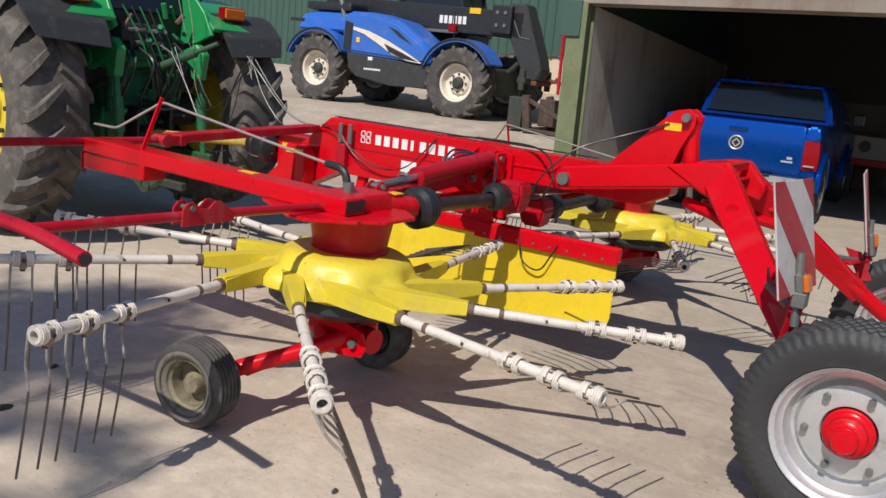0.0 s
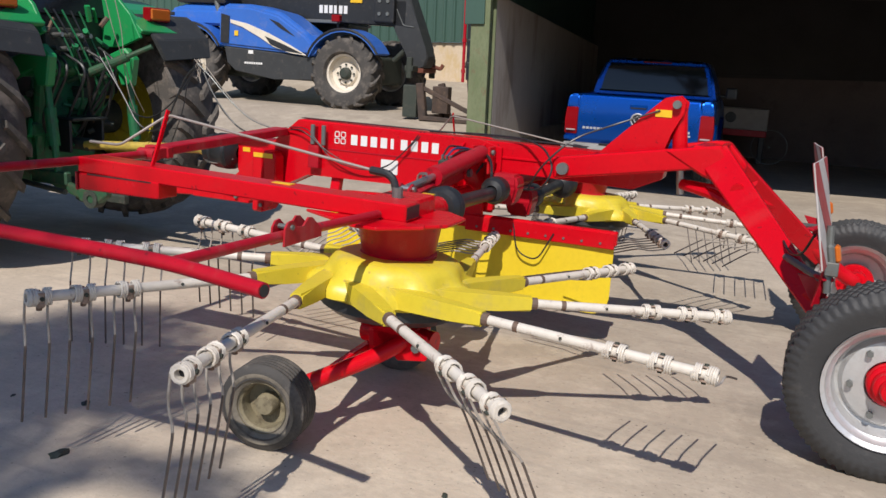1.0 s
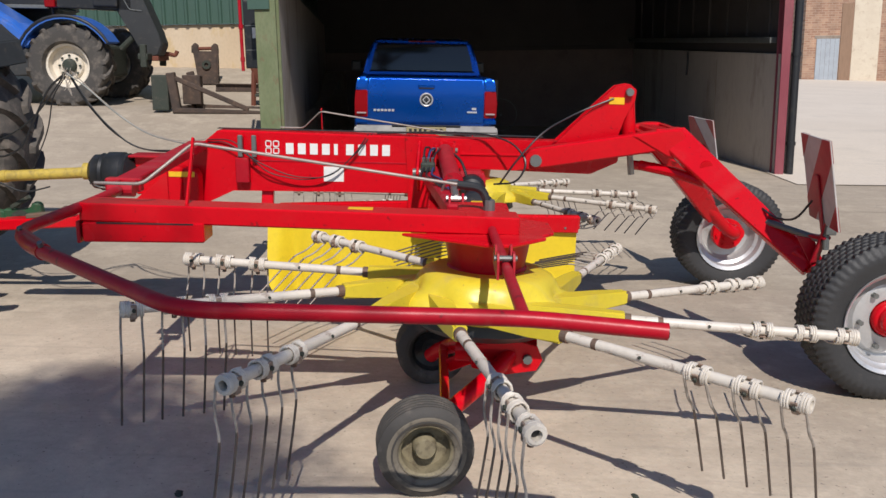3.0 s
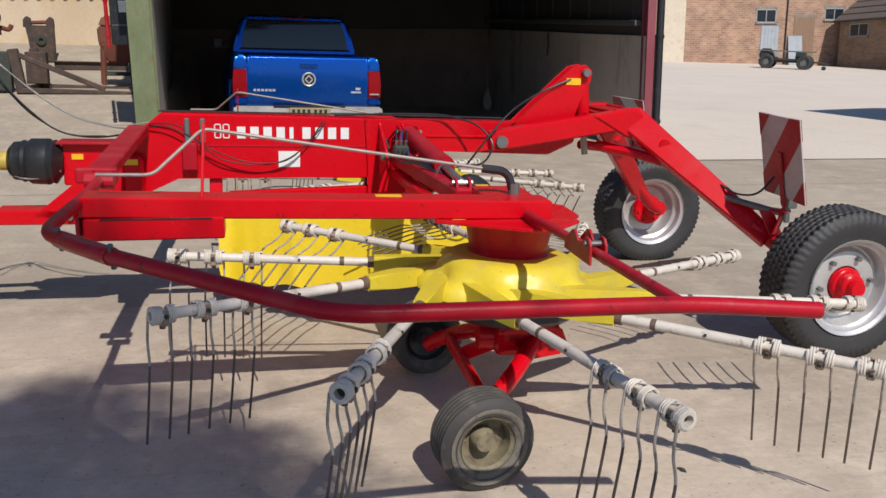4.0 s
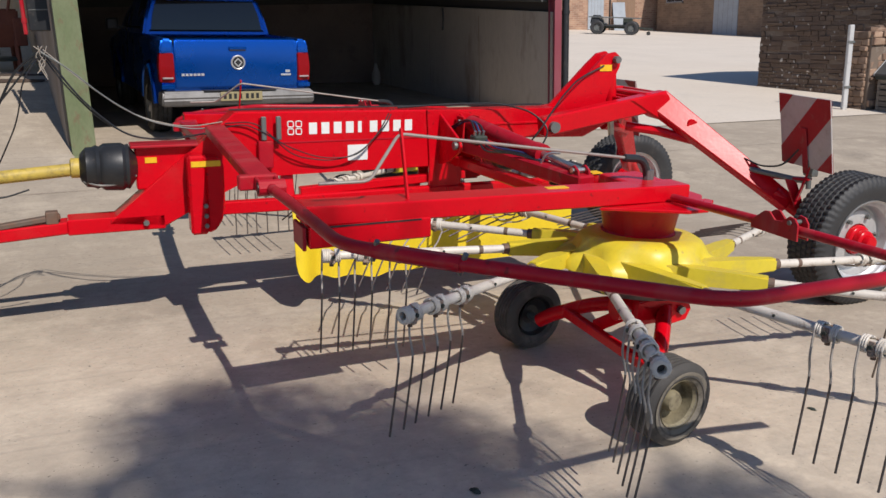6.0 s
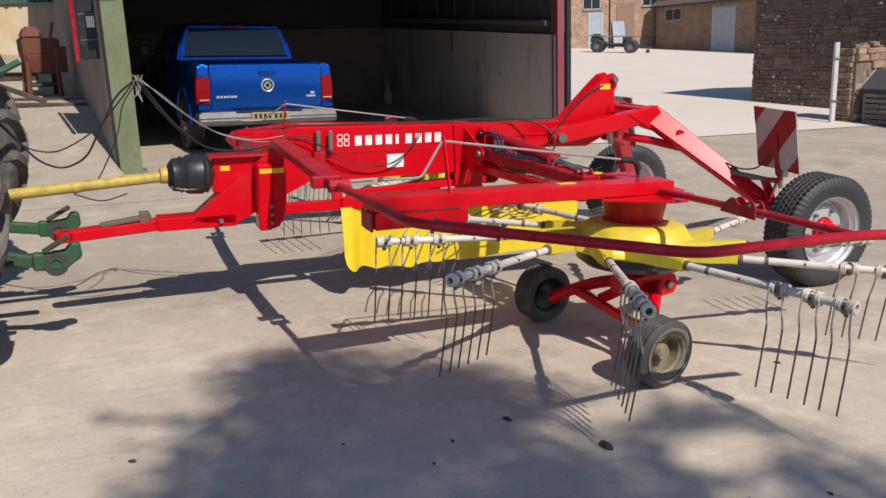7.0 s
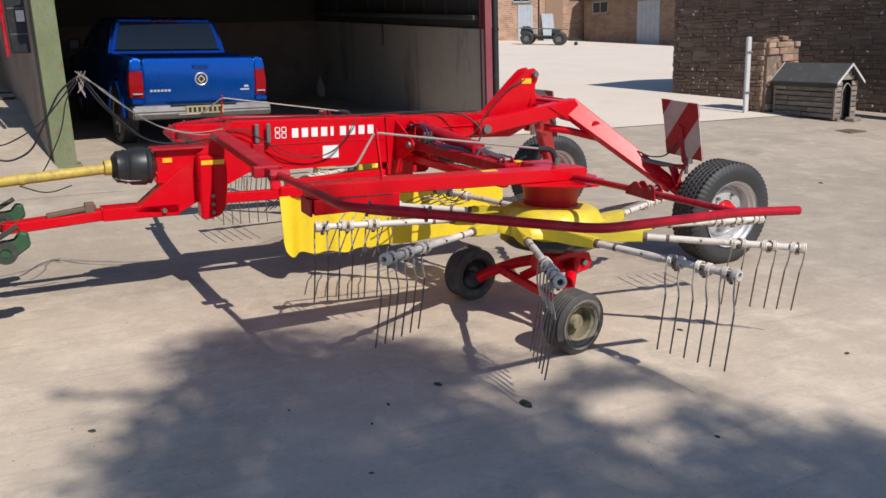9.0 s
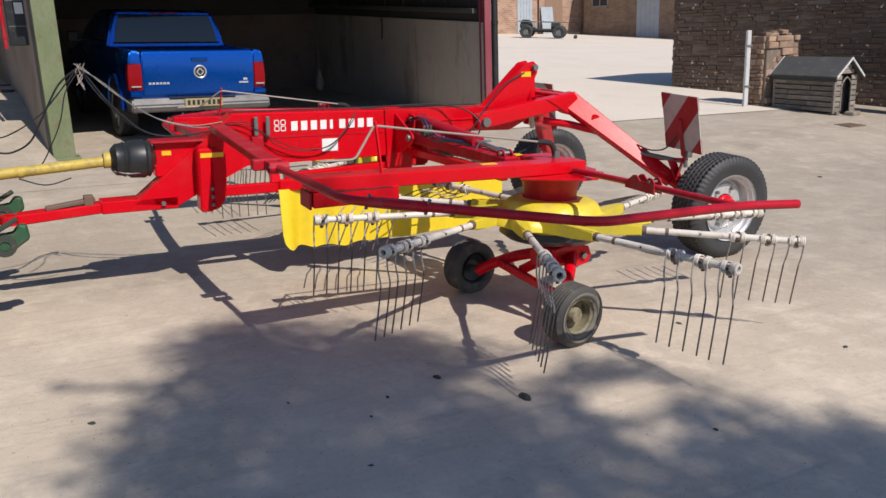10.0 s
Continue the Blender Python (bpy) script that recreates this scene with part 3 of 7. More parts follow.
# thin joint in the concrete behind the machine
def joint(a, b):
    p, q = Vector((*a, 0)), Vector((*b, 0))
    bm = bmesh.new()
    n = 40
    d = (q - p)
    w = Vector((-d.y, d.x, 0)).normalized() * 0.0035
    rows = []
    for k in range(n + 1):
        c = p + d * k / n
        z = ground_height(c.x, c.y) + 0.006
        rows.append((bm.verts.new((c + w)[:2] + (z,)), bm.verts.new((c - w)[:2] + (z,))))
    for u, v in zip(rows, rows[1:]):
        bm.faces.new((u[0], v[0], v[1], u[1]))
    ob = part("joint", bm, MORTAR)
    ob.matrix_world = YARD
    tagged(ob, "thin dirt-filled joint in the concrete", "joint", kind="structure")


joint((-7, 3.4), (11, 4.1))


# ---- far buildings ----
def opening(parent, x, z, w, h, kind):
    """A window or a door set into a wall that faces -y."""
    if kind == "window":
        fr = part("window", join(box((x, -0.03, z), (x + w, 0.02, z + 0.07), 0.005), box((x, -0.03, z + h - 0.07), (x + w, 0.02, z + h), 0.005), box((x, -0.03, z), (x + 0.07, 0.02, z + h), 0.005), box((x + w - 0.07, -0.03, z), (x + w, 0.02, z + h), 0.005), box((x + w / 2 - 0.03, -0.03, z), (x + w / 2 + 0.03, 0.02, z + h), 0.005)), DOOR_GREY, parent, "grey painted window frame")
        part("pane", box((x + 0.05, -0.004, z + 0.05), (x + w - 0.05, 0.004, z + h - 0.05), 0), PANE, fr)
        part("sill", box((x - 0.08, -0.12, z - 0.10), (x + w + 0.08, 0.02, z), 0.01), WALL_CONCRETE, fr)
        part("window_head", box((x - 0.1, -0.025, z + h), (x + w + 0.1, 0.02, z + h + 0.2), 0.01), WALL_CONCRETE, fr)
    else:
        fr = part("door", box((x, -0.05, z), (x + w, 0.02, z + h), 0.01), DOOR_GREY if kind == "door" else WOOD_BROWN, parent, "grey painted door" if kind == "door" else "brown timber door")
        for k in range(1, 5):
            part("board_joint", box((x + w * k / 5 - 0.006, -0.054, z), (x + w * k / 5 + 0.006, -0.05, z + h), 0), MORTAR, fr)
        part("door_head", box((x - 0.15, -0.03, z + h), (x + w + 0.15, 0.02, z + h + 0.22), 0.01), WALL_CONCRETE, fr)


def far_building():
    r = root("brick_building", upright(26.0, 56.0, 0, 0.0), "two-storey brown brick farm building across the yard", "building")
    part("wall", box((0.0, 0.0, -1.5), (21.0, 6.0, 8.0), 0.02), BRICK_FAR, r)
    part("roof", prism([(-0.4, 7.9), (3.0, 10.6), (6.4, 7.9)], -0.3, 21.3, 0.0, "yz"), SLATE, r)
    s = -0.35
    opening(r, 0.9, s - 0.35, 1.6, 3.5, "door")
    part("jamb", box((2.55, -0.06, -0.8), (3.35, 0.02, 5.2), 0.02), WOOD_BROWN, r)
    part("quoin", box((3.4, -0.035, -0.8), (5.3, 0.02, 6.0), 0.03), PLASTER, r, "flaking cream plaster patch")
    opening(r, 11.2, s + 3.1, 1.7, 1.0, "window")
    opening(r, 11.7, s + 0.0, 1.5, 2.85, "door")
    opening(r, 14.5, s + 0.2, 1.8, 3.3, "timber")
    part("leaning_board", bar((14.6, -0.5, -0.75), (14.6, -0.08, 1.75), 1.2, 0.06, 0.01, (0, 1, 0)), DOOR_GREY, r, "grey board leaning by the door")
    opening(r, 17.1, s + 3.3, 1.7, 0.9, "window")
    part("drain", tube([(13.8, -0.06, -0.8), (13.8, -0.06, 8.0)], 0.06, 10), BLACK, r)


far_building()


def low_shed():
    """Long low range at right angles to the brick building."""
    r = root("low_shed", upright(44.0, 55.2, -90, 0.0), "low stone shed with a slate roof across the yard", "building")
    L = 17.0
    part("wall", box((0.0, 0.0, -2.0), (L, 5.0, 3.55), 0.02), SHED_STONE, r)
    part("roof", prism([(-0.45, 3.45), (2.6, 5.9), (5.6, 3.45), (2.6, 5.75)], -0.2, L + 0.2, 0.0, "yz"), SLATE, r)
    for k in range(5):
        y, z = -0.45 + 0.61 * k, 3.48 + 0.49 * k
        part("slate_course", moved(box((-0.2, 0, 0), (L + 0.2, 0.62, 0.03), 0.005), pose(0, y, z, math.degrees(math.atan2(2.45, 3.05)))), SLATE, r)
    part("gutter", tube([(-0.2, -0.5, 3.42), (L + 0.2, -0.5, 3.42)], 0.07, 8), BLACK, r)
    opening(r, 1.2, 2.25, 2.1, 0.95, "window")
    opening(r, 7.0, -0.5, 2.6, 3.5, "door")


low_shed()

WALL_DIR = math.degrees(math.atan2(-1.6, 0.30))


def dark_house():
    """Rough stone building in shade; its wall stones are laid further down in the file."""
    r = root("stone_building", upright(13.66, 10.95, WALL_DIR, 0.0), "dark rough stone building with white mortar specks", "building")
    part("wall", box((0.0, 0.002, -1.2), (14.0, 6.0, 2.86), 0.02), MORTAR, r)
    part("roof", prism([(-0.06, 2.84), (3.0, 3.4), (6.1, 2.84)], -0.3, 14.3, 0.0, "yz"), SLATE, r)
    return r


stone_house = dark_house()


# ---- the hay rake ----
rake = root("hay_rake", YARD, "red and yellow twin-rotor hay rake hitched behind a green tractor", "hay rake")
MID = 0.08  # the machine's centre line


def tyre_mesh(r, w, rim_r, lugs=44, lug=0.012, ribs=3, seg=48):
    """A carcass with grooves round the tread; every second step of the shoulders is cut back where it has blocks."""
    h = w / 2
    prof = [(rim_r, -h * 0.62, 0), (rim_r + 0.02, -h * 0.86, 0), (rim_r + (r - rim_r) * 0.5, -h, 0), (r - 0.055, -h * 0.99, 0), (r - 0.045, -h * 0.985, 1), (r - 0.018, -h * 0.90, 1)]
    span = h * 1.66
    for k in range(ribs):
        a = -h * 0.83 + span * k / ribs
        b = -h * 0.83 + span * (k + 1) / ribs
        edge = 1 if k in (0, ribs - 1) else 2 + k % 2
        prof += [(r - 0.012, a, 0), (r, a + 0.006, edge), (r, b - 0.006, edge), (r - 0.012, b, 0)]
    prof += [(r - 0.018, h * 0.90, 1), (r - 0.045, h * 0.985, 1), (r - 0.055, h * 0.99, 0), (rim_r + (r - rim_r) * 0.5, h, 0), (rim_r + 0.02, h * 0.86, 0), (rim_r, h * 0.62, 0)]
    n = lugs * 4 if lugs else seg
    bm = bmesh.new()
    rings = []

    def depth(cut, k):
        if not lugs or not cut:
            return 0.0
        if cut == 1:
            return lug if k % 4 in (0, 1) else 0.0
        return lug * 0.7 if (k + 2 * (cut - 2)) % 4 == 0 else 0.0

    for rr, a, cut in prof:
        rings.append([bm.verts.new(((rr - depth(cut, k)) * math.cos(2 * math.pi * k / n), a, (rr - depth(cut, k)) * math.sin(2 * math.pi * k / n))) for k in range(n)])
    for a, b in zip(rings, rings[1:]):
        for k in range(n):
            bm.faces.new((a[k], b[k], b[(k + 1) % n], a[(k + 1) % n]))
    return bm


def rim_mesh(r, w, dish=0.05, seg=36):
    h = w / 2
    return lathe([(r + 0.012, -h), (r + 0.012, -h + 0.012), (r - 0.012, -h + 0.02), (r - 0.03, -h + 0.05), (r - 0.035, -dish), (r * 0.78, -dish + 0.012), (r * 0.68, -dish - 0.012), (r * 0.42, -dish - 0.014), (0.0, -dish - 0.014),
                  ], seg)


def road_wheel(parent, x, y, z, out):
    """Wide implement wheel; out is -1 or 1, the side that its hub faces."""
    w = new("wheel")
    w.parent = parent
    w.matrix_basis = pose(x, y, z, 0, 7, 0 if out < 0 else 180)
    part("tyre", tyre_mesh(0.407, 0.275, 0.245, 64, 0.009, 6), RUBBER, w, smooth=True)
    part("rim", join(lathe([(0.262, -0.13), (0.262, -0.118), (0.245, -0.108), (0.236, -0.085), (0.222, -0.075), (0.214, -0.02), (0.20, 0.0)], 44), lathe([(0.262, 0.13), (0.262, 0.118), (0.238, 0.108), (0.228, 0.06), (0.205, 0.045), (0.19, -0.015)], 40)), RIM, w, "silver steel rim", smooth=True)
    part("rim_disc", lathe([(0.214, -0.012), (0.195, -0.006), (0.178, -0.034), (0.15, -0.040), (0.10, -0.040), (0.095, -0.03)], 44), RIM_DISC, w, "dull silver wheel disc", smooth=True)
    part("hub", lathe([(0.092, -0.036), (0.090, -0.060), (0.084, -0.068), (0.072, -0.072), (0.068, -0.112), (0.060, -0.120), (0.048, -0.123), (0.046, -0.150), (0.040, -0.158), (0, -0.160)], 28), RED, w, "red painted hub cap", smooth=True)
    for k in range(6):
        a = math.radians(60 * k + 15)
        part("wheel_bolt", moved(bolt((0, 0, 0), 0.014, 0.025), pose(0.15 * math.cos(a), -0.042, 0.15 * math.sin(a))), GREY_STEEL, w)
    part("hub_flange", lathe([(0.0, 0.085), (0.05, 0.085), (0.055, 0.05), (0.112, 0.048), (0.118, 0.035), (0.118, -0.01)], 28), RED, w, "red painted inner hub flange", smooth=True)
    for k in range(6):
        a = math.radians(60 * k)
        part("flange_bolt", moved(tube([(0, 0, 0), (0, 0.02, 0)], 0.011, 6), pose(0.088 * math.cos(a), 0.045, 0.088 * math.sin(a))), RED, w)
    return w


def hub_height(y):
    return ground_height(2, y) + 0.403


road_wheel(rake, 3.165, -1.035, hub_height(-1.0), -1)
road_wheel(rake, 3.125, 1.28, hub_height(1.26), 1)

# main beam
part("main_beam", prism([(-0.40, 1.108), (0.80, 1.09), (0.80, 0.745), (-0.32, 0.752), (-0.62, 0.60), (-0.80, 0.50), (-1.10, 0.53), (-0.62, 0.925)], 0.0, 0.16, 0.008), RED, rake)
part("beam_seam", box((-0.30, -0.004, 0.926), (0.80, 0.0, 0.934), 0.001), RED_FADED, rake)
part("rear_beam", prism([(0.78, 1.085), (1.66, 1.078), (2.02, 1.11), (2.0, 0.96), (1.84, 0.885), (1.04, 0.905), (0.78, 0.90)], 0.012, 0.148, 0.008), RED, rake)
part("rear_beam_rib", box((0.84, 0.004, 0.985), (1.80, 0.012, 1.0), 0.003), RED, rake)
for yy in (-0.012, 0.16):
    part("gusset", prism([(0.72, 1.092), (0.90, 1.09), (1.05, 1.05), (1.05, 0.91), (0.95, 0.80), (0.95, 0.62), (0.74, 0.62), (0.74, 0.80)], yy - 0.006, yy + 0.018, 0.003), RED, rake)
for yy in (0.02, 0.13):
    part("lift_ear", prism([(1.62, 1.07), (1.90, 1.345), (1.97, 1.41), (2.04, 1.425), (2.085, 1.39), (2.08, 1.33), (2.02, 1.22), (1.98, 1.08)], yy - 0.01, yy + 0.016, 0.003), RED, rake)
part("lift_pin", tube([(2.04, -0.03, 1.378), (2.04, 0.19, 1.378)], 0.022, 12), GREY_STEEL, rake)
part("lift_pin_head", tube([(2.04, -0.02, 1.378), (2.04, 0.0, 1.378)], 0.024, 12), GREY_STEEL, rake)
part("warning_sticker", box((1.925, 0.005, 1.305), (2.015, 0.009, 1.345), 0.0), STICKER, rake)
part("lift_cylinder", tube([(2.045, 0.08, 1.36), (2.08, 0.08, 1.02)], 0.042, 14), RED, rake, smooth=True)
part("lift_rod", tube([(2.08, 0.08, 1.03), (2.10, 0.08, 0.88)], 0.02, 10), STEEL, rake)
part("drawbar_sleeve", box((-1.29, 0.0, 0.488), (-0.80, 0.155, 0.57), 0.006), RED, rake)
part("drawbar", bar((-1.28, 0.077, 0.525), (-1.79, 0.077, 0.492), 0.12, 0.066, 0.008), RED, rake)
part("hitch_eye", join(lathe([(0.026, -0.03), (0.055, -0.03), (0.055, 0.03), (0.026, 0.03), (0.026, -0.03)], 18, "Z")), RED, rake)
bpy.data.objects["hitch_eye"].matrix_basis = pose(-1.83, 0.077, 0.489)
part("drawbar_pin", bolt((-0.90, 0.0, 0.53), 0.016, 0.02), GREY_STEEL, rake)
part("parking_stand", join(bar((-1.62, 0.05, 0.548), (-1.32, 0.05, 0.585), 0.05, 0.03), box((-1.39, 0.02, 0.55), (-1.33, 0.08, 0.615))), RUSTY_GREY, rake, "rusty grey folded parking stand")
# front gear case and plate
part("front_case", box((-0.93, 0.045, 0.70), (-0.52, 0.155, 0.935), 0.008), RED, rake)
part("front_case_lid", box((-0.95, 0.0, 0.93), (-0.60, 0.165, 0.945), 0.004), RED_FADED, rake)
part("yellow_sticker", box((-0.88, 0.041, 0.845), (-0.82, 0.044, 0.875), 0), STICKER, rake)
part("front_plate", box((-0.68, -0.13, 0.47), (-0.59, 0.0, 0.90), 0.012), RED, rake)
part("plate_sticker", box((-0.664, -0.134, 0.842), (-0.512, -0.1305, 0.872), 0), STICKER, rake)
for zz in (0.52, 0.575, 0.63):
    part("plate_bolt", bolt((-0.60, -0.13, zz), 0.013, 0.014), GREY_STEEL, rake)
part("swing_arm_end", prism([(-0.59, 0.89), (-0.52, 0.885), (-0.495, 0.85), (-0.495, 0.62), (-0.515, 0.54), (-0.55, 0.49), (-0.59, 0.475)], -0.126, -0.02, 0.008), RED, rake)
part("lower_cross_tube", bar((-0.52, 0.03, 0.575), (0.16, 0.03, 0.57), 0.06, 0.07, 0.006), RED, rake)

# lettering as plain blocks, and the white label
for k in range(9):
    a = 0.006 + k * 0.0722
    part("letter_block", box((a, -0.003, 0.973), (a + (0.046 if k != 4 else 0.022), 0.0, 1.038), 0), WHITE, rake)
for i in (0, 1):
    for j in (0, 1):
        a, b = -0.118 + i * 0.046, 0.972 + j * 0.042
        ring = rounded([(a + 0.019, -0.002, b + 0.003), (a + 0.035, -0.002, b + 0.003), (a + 0.035, -0.002, b + 0.035), (a + 0.003, -0.002, b + 0.035), (a + 0.003, -0.002, b + 0.003), (a + 0.019, -0.002, b + 0.003)], 0.009, 3)
        part("emblem_block", tube(ring, 0.0038, 4, False), WHITE, rake)
part("white_label", box((0.232, -0.0035, 0.812), (0.352, 0.0, 0.902), 0), WHITE, rake)
part("hose_post", join(box((-0.275, -0.035, 0.945), (-0.245, 0.0, 1.075), 0.004), box((-0.29, -0.05, 0.80), (-0.21, 0.0, 0.95), 0.004)), RED_FADED, rake)
for xx in (-0.272, -0.19):
    part("hose_clip", box((xx, -0.055, 0.955), (xx + 0.028, -0.035, 1.085), 0.004), GREY_STEEL, rake, "rusty grey hose clip")


def rear_leg(s):
    """One of the two arms that reach back to a road wheel; s mirrors it."""
    def f(x, y, z):
        return (x, y, z) if s < 0 else (x, 2 * MID - y, z - 0.03 - 0.035 * max(0, -y))
    up = part("rear_arm", bar(f(1.42, -0.150, 0.985), f(2.33, -0.150, 1.135), 0.09, 0.118, 0.010), RED, rake)
    part("arm_pin", tube([f(1.484, -0.10, 0.989), f(1.484, -0.225, 0.989)], 0.034, 16), GREY_STEEL, up)
    part("knee", prism([(2.02, 1.142), (2.24, 1.182), (2.315, 1.182), (2.425, 1.06), (2.40, 0.98), (2.24, 1.02)], f(0, -0.205, 0)[1], f(0, -0.10, 0)[1], 0.012), RED, rake)
    leg = part("rear_leg", bar(f(2.28, -0.135, 1.128), f(2.89, -0.769, 0.529), 0.08, 0.165, 0.010, (0.715, 0.085, 0.695), 0.66), RED, rake)
    part("leg_pin", tube([f(2.448, -0.25, 0.997), f(2.43, -0.335, 0.985)], 0.036, 14), RED, leg)
    part("wheel_bracket", tube(rounded([f(2.82, -0.70, 0.60), f(3.02, -0.85, 0.43), f(3.11, -0.88, 0.378), f(3.13, -1.0, 0.378)], 0.06, 4), 0.046, 14), RED, rake, smooth=True)
    part("axle_stub", tube([f(3.13, -0.90, 0.378), f(3.13, -1.05, 0.378)], 0.056, 16), RED, rake, smooth=True)
    part("leg_brace", tube([f(2.12, -0.05, 0.955), f(2.30, -0.16, 0.93), f(2.62, -0.46, 0.845)], 0.03, 10), RED, rake, smooth=True)
    part("board_bracket", join(bar(f(2.80, -0.70, 0.70), f(2.885, -0.92, 0.72), 0.05, 0.02), bar(f(2.855, -0.86, 0.58), f(2.885, -0.91, 0.80), 0.06, 0.012)), RED_FADED, rake)
    part("bracket_tube", tube([f(2.70, -0.60, 0.735), f(2.885, -0.90, 0.70)], 0.017, 10), GREY_STEEL, rake, smooth=True)
    part("bracket_plate", prism([(2.76, 0.715), (2.85, 0.70), (2.93, 0.55), (2.87, 0.53)], f(0, -0.845, 0)[1], f(0, -0.833, 0)[1], 0.002), RED_FADED, rake)
    part("board_stem", tube([f(2.885, -0.91, 0.66), f(2.86, -0.905, 0.95)], 0.016, 10), GREY_STEEL, rake)
    part("stem_clamp", box(*[tuple(v) for v in (f(2.862, -0.945, 0.74), f(2.915, -0.875, 0.80))], 0.004), GREY_STEEL, rake)
    # striped board
    b = new("warning_board")
    b.parent = rake
    b["label"] = "red and white striped warning board"
    p = f(2.825, -0.885, 1.005)
    b.matrix_basis = pose(*p, 0, -12, -6 * (1 if s < 0 else -1))
    h = 0.22
    part("board_post", box((-0.016, -0.022, -0.26), (-0.0065, 0.022, 0.03), 0.003), REFLECT_RED, b)
    part("board_plate", box((-0.004, -h, -h), (0.004, h, h), 0.002), REFLECT_WHITE, b)
    for side in (-1, 1):
        for k in range(-1, 2):
            lo, hi = k * 0.296 - 0.074, k * 0.296 + 0.074
            # band |z + s*y - c| kept inside the square
            poly = clip_band(h, -s, lo, hi)
            if len(poly) > 2:
                x0 = side * 0.0045
                part("board_stripe", prism(poly, x0, x0 + side * 0.0012, 0, "yz"), REFLECT_RED, b)
    lamp = part("tail_lamp", box((0.005, -0.05, -0.27), (0.035, 0.025, -0.14), 0.008), GREY_STEEL, rake)
    lamp.matrix_basis = b.matrix_basis.copy()
    part("lamp_lens", box((0.03, -0.045, -0.22), (0.055, 0.02, -0.145), 0.010), ORANGE, lamp, "orange lens")


def clip_band(h, s, lo, hi):
    """The part of a square in which lo < (z + s*y)/1.414 < hi."""
    poly = [(-h, -h), (h, -h), (h, h), (-h, h)]
    for sign, c in ((1, lo), (-1, -hi)):
        out = []
        for (a, b) in zip(poly, poly[1:] + poly[:1]):
            da = sign * (a[1] + s * a[0]) / 1.41421 - c
            db = sign * (b[1] + s * b[0]) / 1.41421 - c
            if da >= 0:
                out.append(a)
            if da * db < 0:
                t = da / (da - db)
                out.append((a[0] + (b[0] - a[0]) * t, a[1] + (b[1] - a[1]) * t))
        poly = out
        if not poly:
            break
    return poly


rear_leg(-1)
rear_leg(1)
for k in range(5):
    part("knee_plate", box((2.06 + 0.058 * k, -0.10, 1.10 + 0.010 * k), (2.09 + 0.058 * k, 0.26, 1.140 + 0.010 * k), 0.003), RED, rake)
part("knee_deck", box((2.04, -0.10, 1.09), (2.34, 0.26, 1.105), 0.003), RED, rake)
part("rear_cross_tube", bar((2.22, -0.17, 1.13), (2.22, 0.33, 1.12), 0.10, 0.10, 0.01), RED, rake)
part("cable_rear", tube(rounded([(2.68, -0.56, 0.80), (2.715, -0.67, 0.765), (2.765, -0.80, 0.785), (2.805, -0.87, 0.90)], 0.06), 0.006, 6), BLACK, rake)

# swath curtain
def curtain():
    bm = bmesh.new()
    n = 150
    rows = []
    for i in range(n + 1):
        t = i / n
        x = -0.11 + 1.885 * t
        y = -0.01 + (0.030 * math.sin(x * 11.0 + 0.6) + 0.022 * math.sin(x * 27.0 + 2.0 * math.sin(5 * x)) * (1 - ease((x - 0.2) / 0.8))) * (1 - 0.75 * ease((x - 0.75) / 0.5)) - 0.09 * ease((0.12 - x) / 0.25)
        bottom = 0.115 + 0.12 * (1 - math.sqrt(1 - min(1, max(0, (0.01 - x) / 0.12)) ** 2)) + 0.10 * (1 - math.sqrt(1 - min(1, max(0, (x - 1.675) / 0.10)) ** 2)) - 0.012 * math.sin(3 * x) + 0.010 * math.sin(27 * x) * (1 - ease((x - 0.2) / 0.8))
        col = []
        for j in range(5):
            z = 0.56 + (bottom - 0.56) * j / 4
            col.append((x, y * (0.3 + 0.7 * j / 4), z))
        rows.append(col)
    for off in (0.0, 0.008):
        vs = [[bm.verts.new((x, y + off, z)) for x, y, z in c] for c in rows]
        for a, b in zip(vs, vs[1:]):
            for j in range(4):
                bm.faces.new((a[j], b[j], b[j + 1], a[j + 1]))
    return bm


part("swath_curtain", curtain(), SHEET_YELLOW, rake, "yellow tarpaulin curtain hanging beneath the beam", smooth=True)
part("curtain_rail", join(bar((-0.10, 0.0, 0.585), (1.79, 0.0, 0.59), 0.05, 0.085, 0.008), box((0.85, -0.035, 0.53), (1.78, -0.012, 0.625), 0.004)), RED, rake)
part("curtain_holder", join(bar((-0.05, 0.03, 0.64), (1.0, 0.05, 0.68), 0.06, 0.05), bar((0.86, 0.06, 0.90), (0.9, 0.02, 0.60), 0.08, 0.05), bar((-0.12, 0.06, 0.75), (-0.12, 0.02, 0.60), 0.07, 0.05)), RED, rake)
for k in range(8):
    part("rivet", bolt((0.93 + k * 0.11, -0.036, 0.56), 0.008, 0.004), GREY_STEEL, rake)
part("curtain_cord", tube(rounded([(1.16, -0.03, 0.62), (1.20, -0.05, 0.44), (1.33, -0.05, 0.40), (1.42, -0.04, 0.58)], 0.12, 6), 0.005, 6), BLACK, rake)


